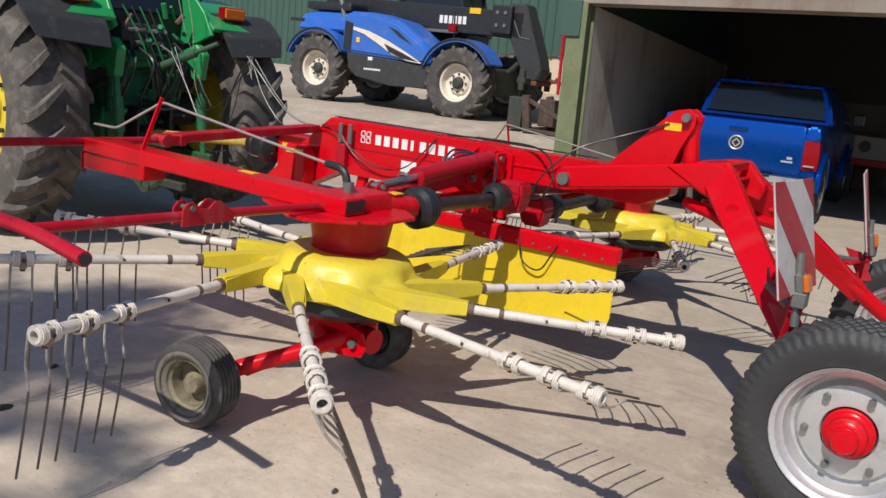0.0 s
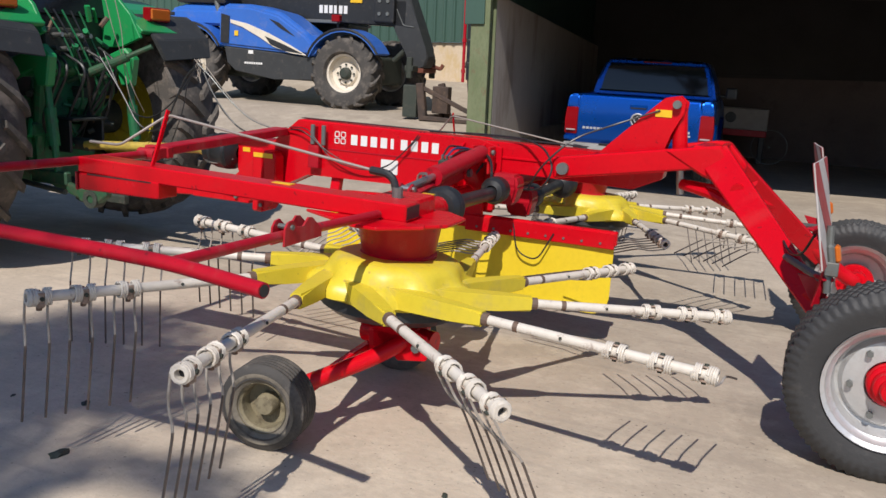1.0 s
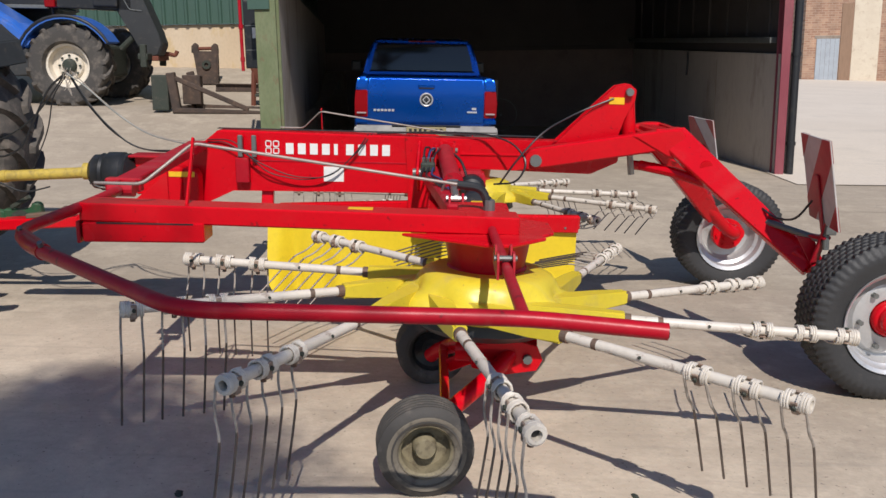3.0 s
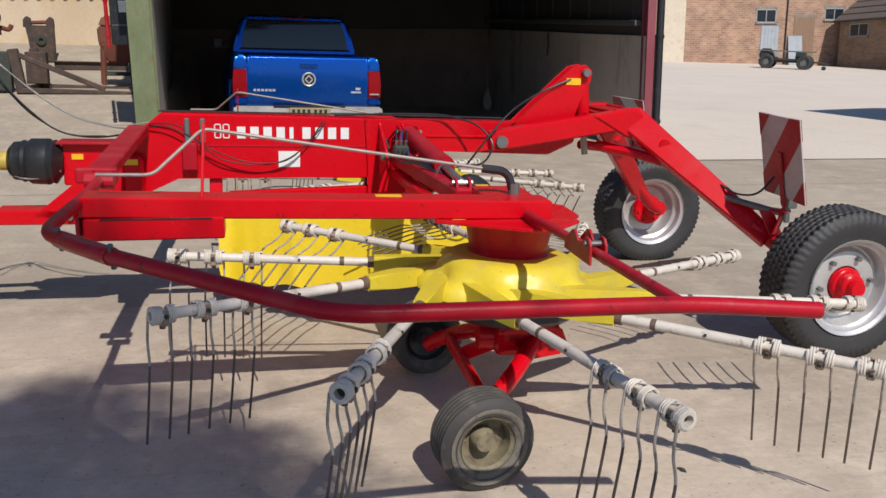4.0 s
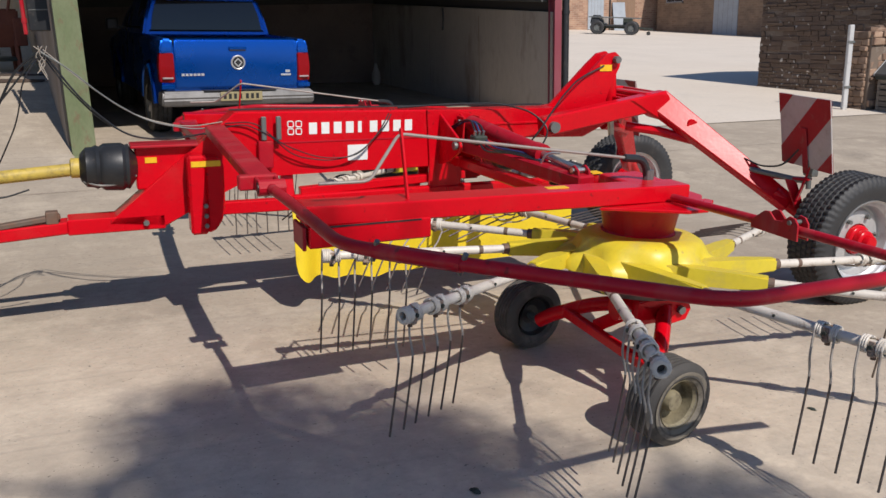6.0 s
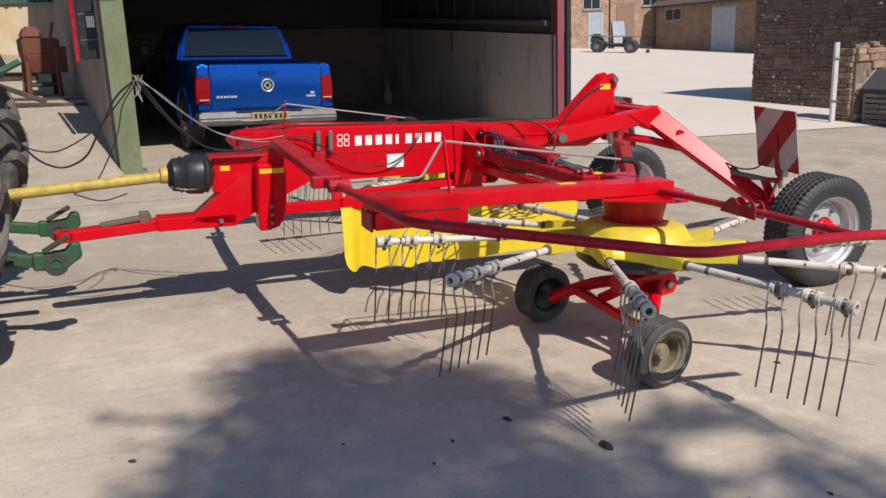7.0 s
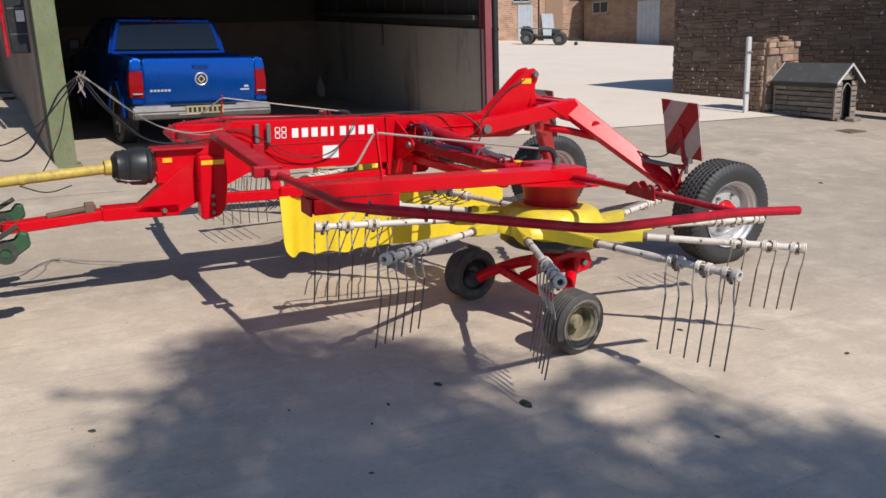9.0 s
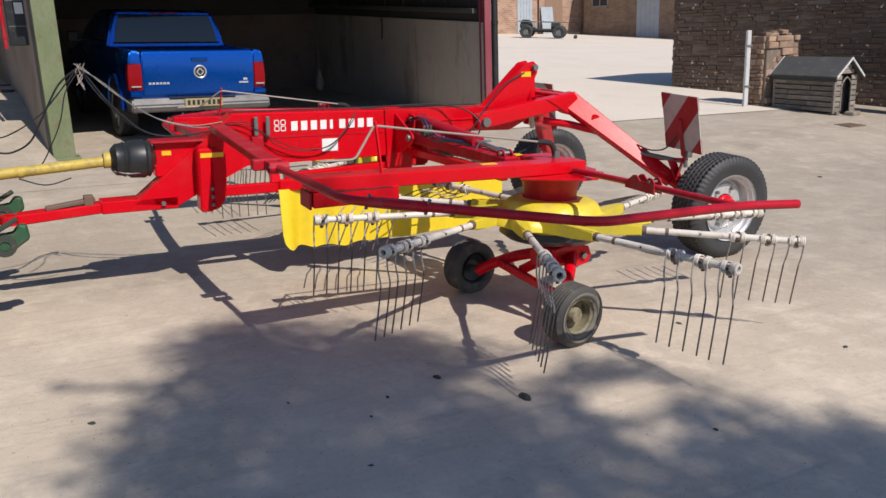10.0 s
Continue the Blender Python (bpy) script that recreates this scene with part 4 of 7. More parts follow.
# ---- rotors ----
HOLDER = material("rust_stained_holder", (0.40, 0.31, 0.24), 0.65, second=(0.20, 0.12, 0.08), amount=0.9, scale=22, bump=0.1, dirt=(0.08, 0.055, 0.04), dirt_amount=0.6, spot=0.5)
HOSE_BLUE = material("blue_hose", (0.03, 0.05, 0.16), 0.5, scale=9, bump=0.05)
ARMS = 10
ARM_OFF, SOCKET_END, ARM_END = 0.242, 0.556, 1.428   # the arms leave the rotor at a tangent
ARM_LEAN = math.degrees(math.atan2(ARM_OFF, ARM_END))


def tine_arm(head, angle, lift, s):
    """One rotor arm in the rotor's own frame: yellow socket, white tube, double coils and spring tines.
    angle: where its tip points; lift: degrees by which the tines are swung up about the tube; s mirrors it."""
    arm = new("tine_arm")
    arm.parent = rake
    arm["label"] = "worn white tine arm with yellow socket"
    arm.matrix_basis = head.matrix_basis @ pose(0, 0, 0, 0, 0, angle - s * ARM_LEAN) @ pose(0, s * ARM_OFF, 0)
    sock = bmesh.new()
    secs = [(0.02, 0.085, 0.080, 0.0), (0.22, 0.078, 0.076, 0.0), (0.42, 0.064, 0.068, 0.0), (SOCKET_END, 0.052, 0.060, 0.0)]
    rings = []
    for r, w, h, z in secs:
        rings.append([sock.verts.new((r, sy * w, sz * h + z)) for sy, sz in ((-.5, -.5), (.5, -.5), (.5, .5), (-.5, .5))])
    for a, b in zip(rings, rings[1:]):
        for k in range(4):
            sock.faces.new((a[k], a[(k + 1) % 4], b[(k + 1) % 4], b[k]))
    sock.faces.new(rings[0][::-1])
    sock.faces.new(rings[-1])
    bmesh.ops.bevel(sock, geom=[e for e in sock.edges if abs((e.verts[0].co - e.verts[1].co).x) > 0.05], offset=0.009, segments=2, affect="EDGES")
    part("socket", sock, YELLOW, arm, "yellow painted arm socket")
    part("socket_collar", tube([(SOCKET_END - 0.002, 0, 0), (SOCKET_END + 0.026, 0, 0)], 0.0255, 14), RUSTY_GREY, arm)
    bore = lathe([(0.0195, SOCKET_END), (0.0195, ARM_END - 0.03), (0.029, ARM_END - 0.028), (0.029, ARM_END + 0.006), (0.026, ARM_END + 0.010), (0.016, ARM_END + 0.010), (0.0155, ARM_END - 0.02), (0.0, ARM_END - 0.02)], 16, "X")
    part("arm_tube", bore, WHITE_TUBE, arm, "worn white arm tube", smooth=True)
    part("tube_plug", tube([(ARM_END - 0.022, 0, 0), (ARM_END - 0.014, 0, 0)], 0.0145, 10), BLACK, arm)
    part("tube_band", tube([(SOCKET_END + 0.13, 0, 0), (SOCKET_END + 0.15, 0, 0)], 0.0202, 16), RUSTY_GREY, arm, smooth=True)
    for side in (-1, 1):
        part("bolt_head", bolt((0.88, side * 0.017, 0.004), 0.006, 0.007, (0, side, 0)), GRIMY, arm)
    swing = pose(0, 0, 0, -s * lift, 0, 0)
    for k, x in enumerate((1.083, 1.245, 1.395)):
        saddle = join(box((x - 0.013, -0.026, -0.036), (x + 0.013, 0.026, -0.014), 0.005), box((x - 0.011, -0.027, -0.016), (x + 0.011, -0.0205, 0.020), 0.002), box((x - 0.011, 0.0205, -0.016), (x + 0.011, 0.027, 0.020), 0.002))
        part("tine_holder", moved(saddle, swing), HOLDER, arm, "rusty tine holder")
        for side in (-1, 1):
            part("holder_nut", moved(tube([(x, side * 0.026, 0.0), (x, side * 0.035, 0.0)], 0.008, 6), swing), GRIMY, arm)
        part("holder_bolt", moved(tube([(x, 0, -0.034), (x, 0, -0.048)], 0.010, 6), swing), RUSTY_GREY, arm)
        for e in (-1, 1):
            c = x + e * 0.026
            coil = [(c + e * (i / 36 - 0.5) * 0.026, 0.0285 * math.sin(2 * math.pi * i / 12), 0.0285 * math.cos(2 * math.pi * i / 12)) for i in range(37)]
            part("tine_coil", moved(tube(coil, 0.0048, 6), swing), WHITE_TUBE, arm, smooth=True)
            o = x + e * 0.037
            bend = s * 0.012
            end = [(o, s * 0.030, -0.002), (o + e * 0.002, s * 0.034, -0.10), (o + e * 0.003, bend, -0.165), (o + e * 0.003, s * 0.026, -0.30), (o + e * 0.003, s * 0.048, -0.47)]
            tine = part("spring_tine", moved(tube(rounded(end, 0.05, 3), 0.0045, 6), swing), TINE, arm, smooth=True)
            # upper stretch takes the pale colour, with the glint painted in
            tine.data.materials.append(TINE_PALE)
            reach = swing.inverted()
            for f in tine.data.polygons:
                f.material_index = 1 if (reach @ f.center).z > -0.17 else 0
    return arm


def lift_at(a):
    """Tines hang down over the outer half and swing up ahead of the arm towards the curtain."""
    a = (a + 180) % 360 - 180
    return 80 * ease((a + 80) / 65) * (1 - ease((a - 112) / 50))


def rotor(s, cx, cy, cz, phase):
    n = Vector((0.031, 0.038, 1)).normalized()
    tilt = Vector((0, 0, 1)).rotation_difference(n).to_matrix().to_4x4()
    hub = new("rotor")
    hub.parent = rake
    hub["label"] = "yellow painted rotor head"
    hub.matrix_basis = Matrix.Translation((cx, cy, cz)) @ tilt
    # a flat pressed dome over a skirt that is drawn out over each socket
    cap = bmesh.new()
    rings = []
    for r_mid, z_mid, r_arm, z_arm in ((0.02, 0.119, 0.02, 0.119), (0.20, 0.117, 0.20, 0.117), (0.245, 0.112, 0.247, 0.112), (0.272, 0.098, 0.276, 0.098), (0.287, 0.074, 0.294, 0.074), (0.293, 0.044, 0.312, 0.044), (0.305, 0.018, 0.345, 0.034), (0.33, -0.006, 0.385, 0.0), (0.338, -0.04, 0.385, -0.036), (0.31, -0.06, 0.33, -0.05)):
        ring = []
        for k in range(ARMS * 6):
            a = math.radians(phase + s * 24 + 360 / ARMS * k / 6)
            w = (1.0, 0.8, 0.25, 0.0, 0.25, 0.8)[k % 6]
            rr, zz = r_mid + (r_arm - r_mid) * w, z_mid + (z_arm - z_mid) * w
            ring.append(cap.verts.new((rr * math.cos(a), rr * math.sin(a), zz)))
        rings.append(ring)
    for u, v in zip(rings, rings[1:]):
        for k in range(len(u)):
            cap.faces.new((u[k], u[(k + 1) % len(u)], v[(k + 1) % len(u)], v[k]))
    part("rotor_cap", cap, YELLOW, hub, smooth=True, angle=50)
    part("cam_housing", lathe([(0.0, -0.04), (0.31, -0.05), (0.32, -0.10), (0.27, -0.135), (0.12, -0.15), (0.0, -0.15)], 36, "Z"), BLACK, hub, smooth=True)
    for k in range(ARMS):
        a = phase + 360 / ARMS * k
        tine_arm(hub, a, lift_at(-s * a), s)
    return hub


def mirrored(s, p):
    return p if s < 0 else (p[0], 2 * MID - p[1], p[2] - 0.115)


def gear_and_carrier(s, cx, cy, dz):
    """The still parts over and under one rotor."""
    def f(x, y, z):
        return mirrored(s, (x, y, z))
    c = f(cx, cy, 0)
    part("gear_drum", moved(lathe([(0.0, 0.868), (0.19, 0.868), (0.195, 0.855), (0.182, 0.835), (0.162, 0.72), (0.17, 0.712), (0.17, 0.70), (0.0, 0.70)], 32, "Z"), Matrix.Translation(c)), RED_FADED, rake, smooth=True)
    part("gear_case", moved(box((-0.11, -0.13, 0.83), (0.11, 0.17, 0.955), 0.02), Matrix.Translation((c[0] - 0.02, c[1], c[2]))), RED, rake)
    part("gear_neck", tube([f(1.125, -1.42, 0.865), f(1.125, -1.10, 0.84)], 0.058, 16), RED, rake, smooth=True)
    part("neck_sticker", box(*[tuple(v) for v in (f(1.09, -1.25, 0.917), f(1.15, -1.19, 0.922))], 0), STICKER, rake)
    # carrier beam over the rotor
    part("carrier_beam", join(bar(f(-0.47, -1.725, 0.953), f(1.27, -1.682, 0.918), 0.14, 0.074, 0.006)), RED, rake)
    part("carrier_foot", bar(f(-0.46, -1.733, 0.873), f(0.02, -1.723, 0.875), 0.134, 0.080, 0.006), RED, rake)
    part("carrier_slot", bar(f(-0.40, -1.800, 0.912), f(-0.02, -1.79, 0.910), 0.004, 0.006, 0), BLACK, rake)
    part("beam_mouth", bar(f(1.269, -1.682, 0.918), f(1.272, -1.682, 0.918), 0.118, 0.052, 0), BLACK, rake, "dark hollow beam end")
    wedge = [(0.80, -1.755), (1.36, -1.75), (1.375, -1.79), (1.23, -1.93), (1.13, -1.93)]
    part("beam_wedge", moved(prism(wedge if s < 0 else [(a, 2 * MID - b) for a, b in wedge[::-1]], 0.0, 0.014, 0.003, "xy"), Matrix.Translation((0, 0, f(0, 0, 0.873)[2]))), RED, rake)
    part("front_end_plate", bar(f(-0.475, -1.80, 0.872), f(-0.475, -1.655, 0.872), 0.014, 0.088, 0.003), RED_FADED, rake)
    ys = (-1.78, -1.36) if s < 0 else (2 * MID + 1.36, 2 * MID + 1.78)
    part("top_plate", moved(prism([(0.93, ys[0] + 0.02), (1.30, ys[0] - 0.02), (1.42, ys[0] + 0.12), (1.42, ys[1] - 0.10), (1.30, ys[1]), (1.0, ys[1])], 0.0, 0.014, 0.003, "xy"), Matrix.Translation((0, 0, f(0, cy, 0.866)[2]))), RED, rake)
    # drive shaft and its cone guards
    shaft = part("drive_shaft", tube([f(1.12, -1.12, 0.84), f(1.115, -0.12, 0.815)], 0.037, 16), BLACK, rake, smooth=True)
    for y0, y1, r0 in ((-1.08, -0.88, 0.104), (-0.34, -0.20, 0.078)):
        prof = [(0.035, 0.0), (r0 * 0.8, 0.01), (r0, 0.035), (r0 * 0.94, 0.05), (r0, 0.065), (r0 * 0.94, 0.08), (r0, 0.10), (r0 * 0.9, 0.13), (r0 * 0.6, 0.16), (0.035, 0.17)]
        p = f(1.118, y0, 0.832)
        part("shaft_guard", moved(lathe(prof, 24), Matrix.Translation(p) @ (Matrix.Identity(4) if s < 0 else pose(0, 0, 0, 0, 0, 180))), BLACK, shaft, smooth=True)
    lo, hi = (-0.15, 0.0) if s < 0 else (2 * MID, 2 * MID + 0.15)
    top = f(0, 0, 0.90)[2]
    part("beam_gearbox", loft([rect(1.05, 1.18, lo + 0.02, hi - 0.02, top - 0.17), rect(1.02, 1.21, lo, hi, top - 0.06), rect(1.04, 1.19, lo + 0.01, hi - 0.01, top + 0.01)], bevel=0.015), RED_FADED, rake)
    for x0 in (0.80, 0.93):
        fin = [(0.0, 1.075), (-0.30, 0.955), (-0.33, 0.915), (-0.30, 0.875), (-0.16, 0.80), (0.0, 0.76)]
        part("hinge_plate", prism([(f(0, a, 0)[1], f(0, 0, b)[2]) for a, b in fin], x0, x0 + 0.016, 0.003, "yz"), RED, rake)
    part("hinge_bolt", tube([f(0.78, -0.275, 0.915), f(0.965, -0.275, 0.915)], 0.024, 12), GREY_STEEL, rake)
    # lifting arm and its ram
    part("lift_arm", join(bar(f(0.875, -0.26, 0.915), f(1.03, -1.30, 0.885), 0.10, 0.075, 0.01)), RED_FADED, rake)
    part("lower_link_arm", join(bar(f(0.90, -0.02, 0.79), f(0.92, -1.40, 0.825), 0.06, 0.06, 0.008)), RED, rake)
    part("ram_barrel", tube([f(0.96, -0.12, 1.02), f(1.005, -0.86, 0.965)], 0.046, 16), RED_FADED, rake, smooth=True)
    part("ram_gland", tube([f(1.004, -0.84, 0.967), f(1.008, -0.91, 0.962)], 0.051, 16), RED_FADED, rake, smooth=True)
    part("ram_rod", tube([f(1.006, -0.88, 0.964), f(1.02, -1.24, 0.94)], 0.018, 10), STEEL, rake, smooth=True)
    for x0 in (0.90, 1.005):
        part("arm_lug", box(*[tuple(v) for v in (f(x0, -0.14, 0.90), f(x0 + 0.015, -0.04, 1.06))], 0.004), RED, rake)
    part("lug_pin", tube([f(0.885, -0.10, 1.025), f(1.035, -0.10, 1.025)], 0.016, 10), GREY_STEEL, rake)
    # valves, springs and brackets about the arm
    part("valve_block", box(*[tuple(v) for v in (f(0.83, -0.46, 0.945), f(0.91, -0.38, 0.995))], 0.008), GRIMY, rake, "grimy valve block")
    for k in range(3):
        part("hose_fitting", tube([f(0.845 + 0.025 * k, -0.42, 0.99), f(0.845 + 0.025 * k, -0.43, 1.02)], 0.009, 6), STEEL, rake)
        part("valve_hose", tube(rounded([f(0.845 + 0.025 * k, -0.43, 1.01), f(0.85 + 0.03 * k, -0.36, 1.07 - 0.015 * k), f(0.88 + 0.03 * k, -0.18, 1.05), f(0.86 + 0.02 * k, -0.03, 0.98)], 0.08, 5), 0.006, 6), BLACK if k != 1 else HOSE_BLUE, rake, smooth=True)
        part("ram_hose", tube(rounded([f(0.85 + 0.025 * k, -0.46, 0.97), f(0.83 + 0.03 * k, -0.58, 0.93 + 0.01 * k), f(0.90 + 0.03 * k, -0.80, 0.955), f(0.97 + 0.01 * k, -0.95, 0.93)], 0.08, 5), 0.006, 6), BLACK if k != 2 else HOSE_BLUE, rake, smooth=True)
    part("clevis", join(*[prism([(f(0, a, 0)[1], f(0, 0, b)[2]) for a, b in ((-1.30, 0.88), (-1.28, 0.945), (-1.24, 0.965), (-1.20, 0.945), (-1.15, 0.88))], x0, x0 + 0.012, 0.002, "yz") for x0 in (0.985, 1.045)]), RED_FADED, rake)
    part("clevis_pin", tube([f(0.975, -1.24, 0.94), f(1.068, -1.24, 0.94)], 0.014, 8), STEEL, rake)
    part("lock_lever", tube(rounded([f(0.95, -0.98, 0.92), f(0.97, -1.0, 0.985), f(1.03, -1.04, 0.99)], 0.03, 3), 0.007, 8), STEEL, rake, smooth=True)
    part("yellow_tag", box(*[tuple(v) for v in (f(0.58, -1.70, 0.967), f(0.68, -1.66, 0.970))], 0), STICKER, rake)
    # bright crank rod on its stand
    pts = [f(-0.41, -1.765, 1.065), f(-0.22, -1.77, 1.065), f(-0.055, -1.63, 1.213), f(1.03, -1.595, 1.06)]
    part("crank_rod", tube(rounded(pts, 0.03, 4), 0.0066, 8), ROD_STEEL, rake, "dull steel crank rod", smooth=True)
    part("rod_stand", bar(f(-0.058, -1.745, 0.96), f(-0.05, -1.635, 1.235), 0.022, 0.010, 0.002, (1, 0, 0)), RED, rake)
    part("rod_elbow", tube(rounded([f(1.02, -1.595, 1.06), f(1.13, -1.595, 1.05), f(1.155, -1.60, 0.94)], 0.06, 5), 0.0175, 10), BLACK, rake, smooth=True)
    part("elbow_post", bar(f(1.02, -1.60, 0.95), f(1.02, -1.60, 1.09), 0.03, 0.02), RED, rake)
    part("elbow_socket", tube([f(1.155, -1.60, 0.95), f(1.155, -1.60, 1.0)], 0.024, 10), GREY_STEEL, rake)
    # guard rail round the outside
    g = [f(-0.49, -1.30, 0.962), f(-0.475, -1.62, 0.965), f(-0.471, -2.242, 0.974), f(-0.303, -2.529, 0.993), f(0.33, -3.08, 0.975), f(1.19, -3.03, 0.955), f(1.526, -3.073, 0.942)]
    if s > 0:
        g = [(x, y, z - 0.11) for x, y, z in g]
    part("guard_rail", tube(rounded(g, 0.10, 4), 0.0215, 14), RED_FADED, rake, "faded red tubular guard rail", smooth=True)
    low = 0.11 if s > 0 else 0.0
    part("rail_end", tube([f(1.525, -3.0728, 0.942 - low), f(1.5285, -3.0733, 0.942 - low)], 0.0165, 12), BLACK, rake)
    a, b = Vector(f(-0.40, -2.363, 0.982 - low)), Vector(f(-0.22, -2.60, 0.9905 - low))
    part("rail_sleeve", tube([a, b], 0.0255, 14), RED_FADED, rake)
    for k, q in enumerate((a, b)):
        part("sleeve_bolt", tube([q + Vector((0.0, -0.02, 0.035)), q + Vector((0.0, 0.02, -0.035))], 0.009, 6), GREY_STEEL, rake)
    part("rail_ring", tube([f(-0.54, -1.30, 0.962), f(-0.43, -1.30, 0.962)], 0.034, 14), RED_FADED, rake)
    part("ring_hole", tube([f(-0.543, -1.30, 0.962), f(-0.54, -1.30, 0.962)], 0.024, 12), BLACK, rake)
    part("rail_brace", tube([f(1.16, -1.78, 0.91), f(1.17, -2.40, 0.935 - low / 2), f(1.18, -3.03, 0.952 - low)], 0.0175, 12), RED_FADED, rake, smooth=True)
    for dx in (-0.025, 0.025):
        plate = [(-2.50, 0.905), (-2.495, 0.965), (-2.478, 0.985), (-2.452, 0.988), (-2.425, 0.962), (-2.385, 0.958), (-2.355, 0.985), (-2.33, 0.982), (-2.27, 0.935), (-2.27, 0.905)]
        part("brace_bracket", prism(plate if s < 0 else [(2 * MID - a, b - 0.115) for a, b in plate], 1.168 + dx - 0.004, 1.168 + dx + 0.004, 0.001, "yz"), RED_FADED, rake)
    part("brace_bolt", tube([f(1.132, -2.46, 0.966), f(1.205, -2.46, 0.966)], 0.009, 8), GREY_STEEL, rake)
    # strut from the front frame to the rail
    part("front_strut", bar(f(-0.515, -0.02, 1.02), f(-0.505, -1.20, 0.972), 0.105, 0.05, 0.006), RED_FADED, rake)
    part("strut_foot", bar(f(-0.60, -1.185, 0.965), f(-0.435, -1.185, 0.965), 0.05, 0.062, 0.006), RED_FADED, rake)
    for dx in (-0.53, -0.45):
        part("ring_cheek", bar(f(dx, -1.18, 0.966), f(dx, -1.31, 0.962), 0.014, 0.055, 0.004), RED_FADED, rake)
    # leg and wheels under the rotor
    def wheel_z(y):
        return ground_height(0.9, y) + 0.178
    leg = part("rotor_leg", tube([f(1.154, -1.58, 0.50), f(1.154, -1.58, 0.36)], 0.085, 18), RED, rake, smooth=True)
    part("pivot_tube", tube([f(1.03, -1.60, 0.352), f(1.375, -1.62, 0.345)], 0.056, 18), RED, rake, smooth=True)
    a, b = f(1.09, -1.70, 0.285), f(1.31, -1.50, 0.415)
    part("pivot_casting", box((a[0], min(a[1], b[1]), a[2]), (b[0], max(a[1], b[1]), b[2]), 0.03), RED, rake)
    for dx, dy in ((1.12, -1.66), (1.28, -1.66), (1.12, -1.54), (1.28, -1.54)):
        part("casting_bolt", tube([f(dx, dy, 0.41), f(dx, dy, 0.43)], 0.014, 6), RED, rake)
    part("pivot_plate", prism([(1.24, 0.27), (1.37, 0.29), (1.395, 0.34), (1.37, 0.40), (1.26, 0.43), (1.10, 0.40)] if s < 0 else [(1.24, 0.155), (1.37, 0.175), (1.395, 0.225), (1.37, 0.285), (1.26, 0.315), (1.10, 0.285)], f(0, -1.70, 0)[1], f(0, -1.685, 0)[1], 0.003), RED, rake)
    part("pivot_bolt", tube([f(1.33, -1.68, 0.345), f(1.33, -1.72, 0.345)], 0.02, 8), GREY_STEEL, rake)
    part("wheel_frame_bar", bar((0.975, f(0, -1.28, 0)[1], wheel_z(f(0, -1.28, 0)[1]) + 0.085), (0.99, f(0, -1.99, 0)[1], wheel_z(f(0, -1.99, 0)[1]) + 0.03), 0.04, 0.05, 0.006), RED, rake)
    part("frame_rib", bar((1.0, f(0, -1.50, 0)[1], wheel_z(f(0, -1.5, 0)[1]) + 0.08), f(1.14, -1.60, 0.33), 0.02, 0.06, 0.003), RED, rake)
    for y0, yc in ((-2.05, -2.174), (-1.12, -1.0)):
        yy = f(0, y0, 0)[1]
        yw = f(0, yc, 0)[1]
        z = wheel_z(yw)
        if y0 < -1.6:
            pts = [f(1.27, -1.66, 0.36), f(1.16, -1.80, 0.29), (0.985, f(0, -2.0, 0)[1], z + 0.04), (0.915, yy, z)]
        else:
            pts = [f(1.14, -1.56, 0.355), (1.05, f(0, -1.36, 0)[1], z + 0.155), (0.95, f(0, -1.18, 0)[1], z + 0.05), (0.915, yy, z)]
        part("wheel_arm", tube(rounded(pts, 0.09, 5), 0.036, 12), RED, rake, smooth=True)
        part("wheel_axle", tube([(0.915, yy, z), (0.915, yw, z)], 0.022, 10), GREY_STEEL, rake)
        w = new("wheel")
        w.parent = rake
        flip = (yc < -1.6) == (s < 0)
        w.matrix_basis = pose(0.915, yw, z, 0, 0, 8 if flip else 188)
        part("tyre", tyre_mesh(0.178, 0.155, 0.098, 0, 0, 6, 40), RUBBER_OLD, w, smooth=True)
        part("rim", lathe([(0.104, -0.065), (0.104, -0.058), (0.092, -0.045), (0.088, 0.010), (0.05, 0.014), (0.0, 0.014)], 28), RIM_OLD, w, "dull olive-grey rim", smooth=True)
        part("sidewall", lathe([(0.101, -0.056), (0.118, -0.0705), (0.136, -0.0800), (0.146, -0.0795)], 40), SIDEWALL_DUST, w, "dust-caked tyre sidewall", smooth=True)
        part("rim_back", lathe([(0.104, 0.065), (0.09, 0.04), (0.05, 0.02), (0.0, 0.02)], 24), BLACK, w)
        part("hub_cap", lathe([(0.046, 0.012), (0.044, -0.026), (0.036, -0.040), (0.0, -0.043)], 18), RIM_OLD, w, smooth=True)


rotor(-1, 1.154, -1.582, 0.589, 20.6)
rotor(1, 1.20, 1.735, 0.475, 15.0)
gear_and_carrier(-1, 1.154, -1.56, 0)
gear_and_carrier(1, 1.154, -1.56, -0.115)

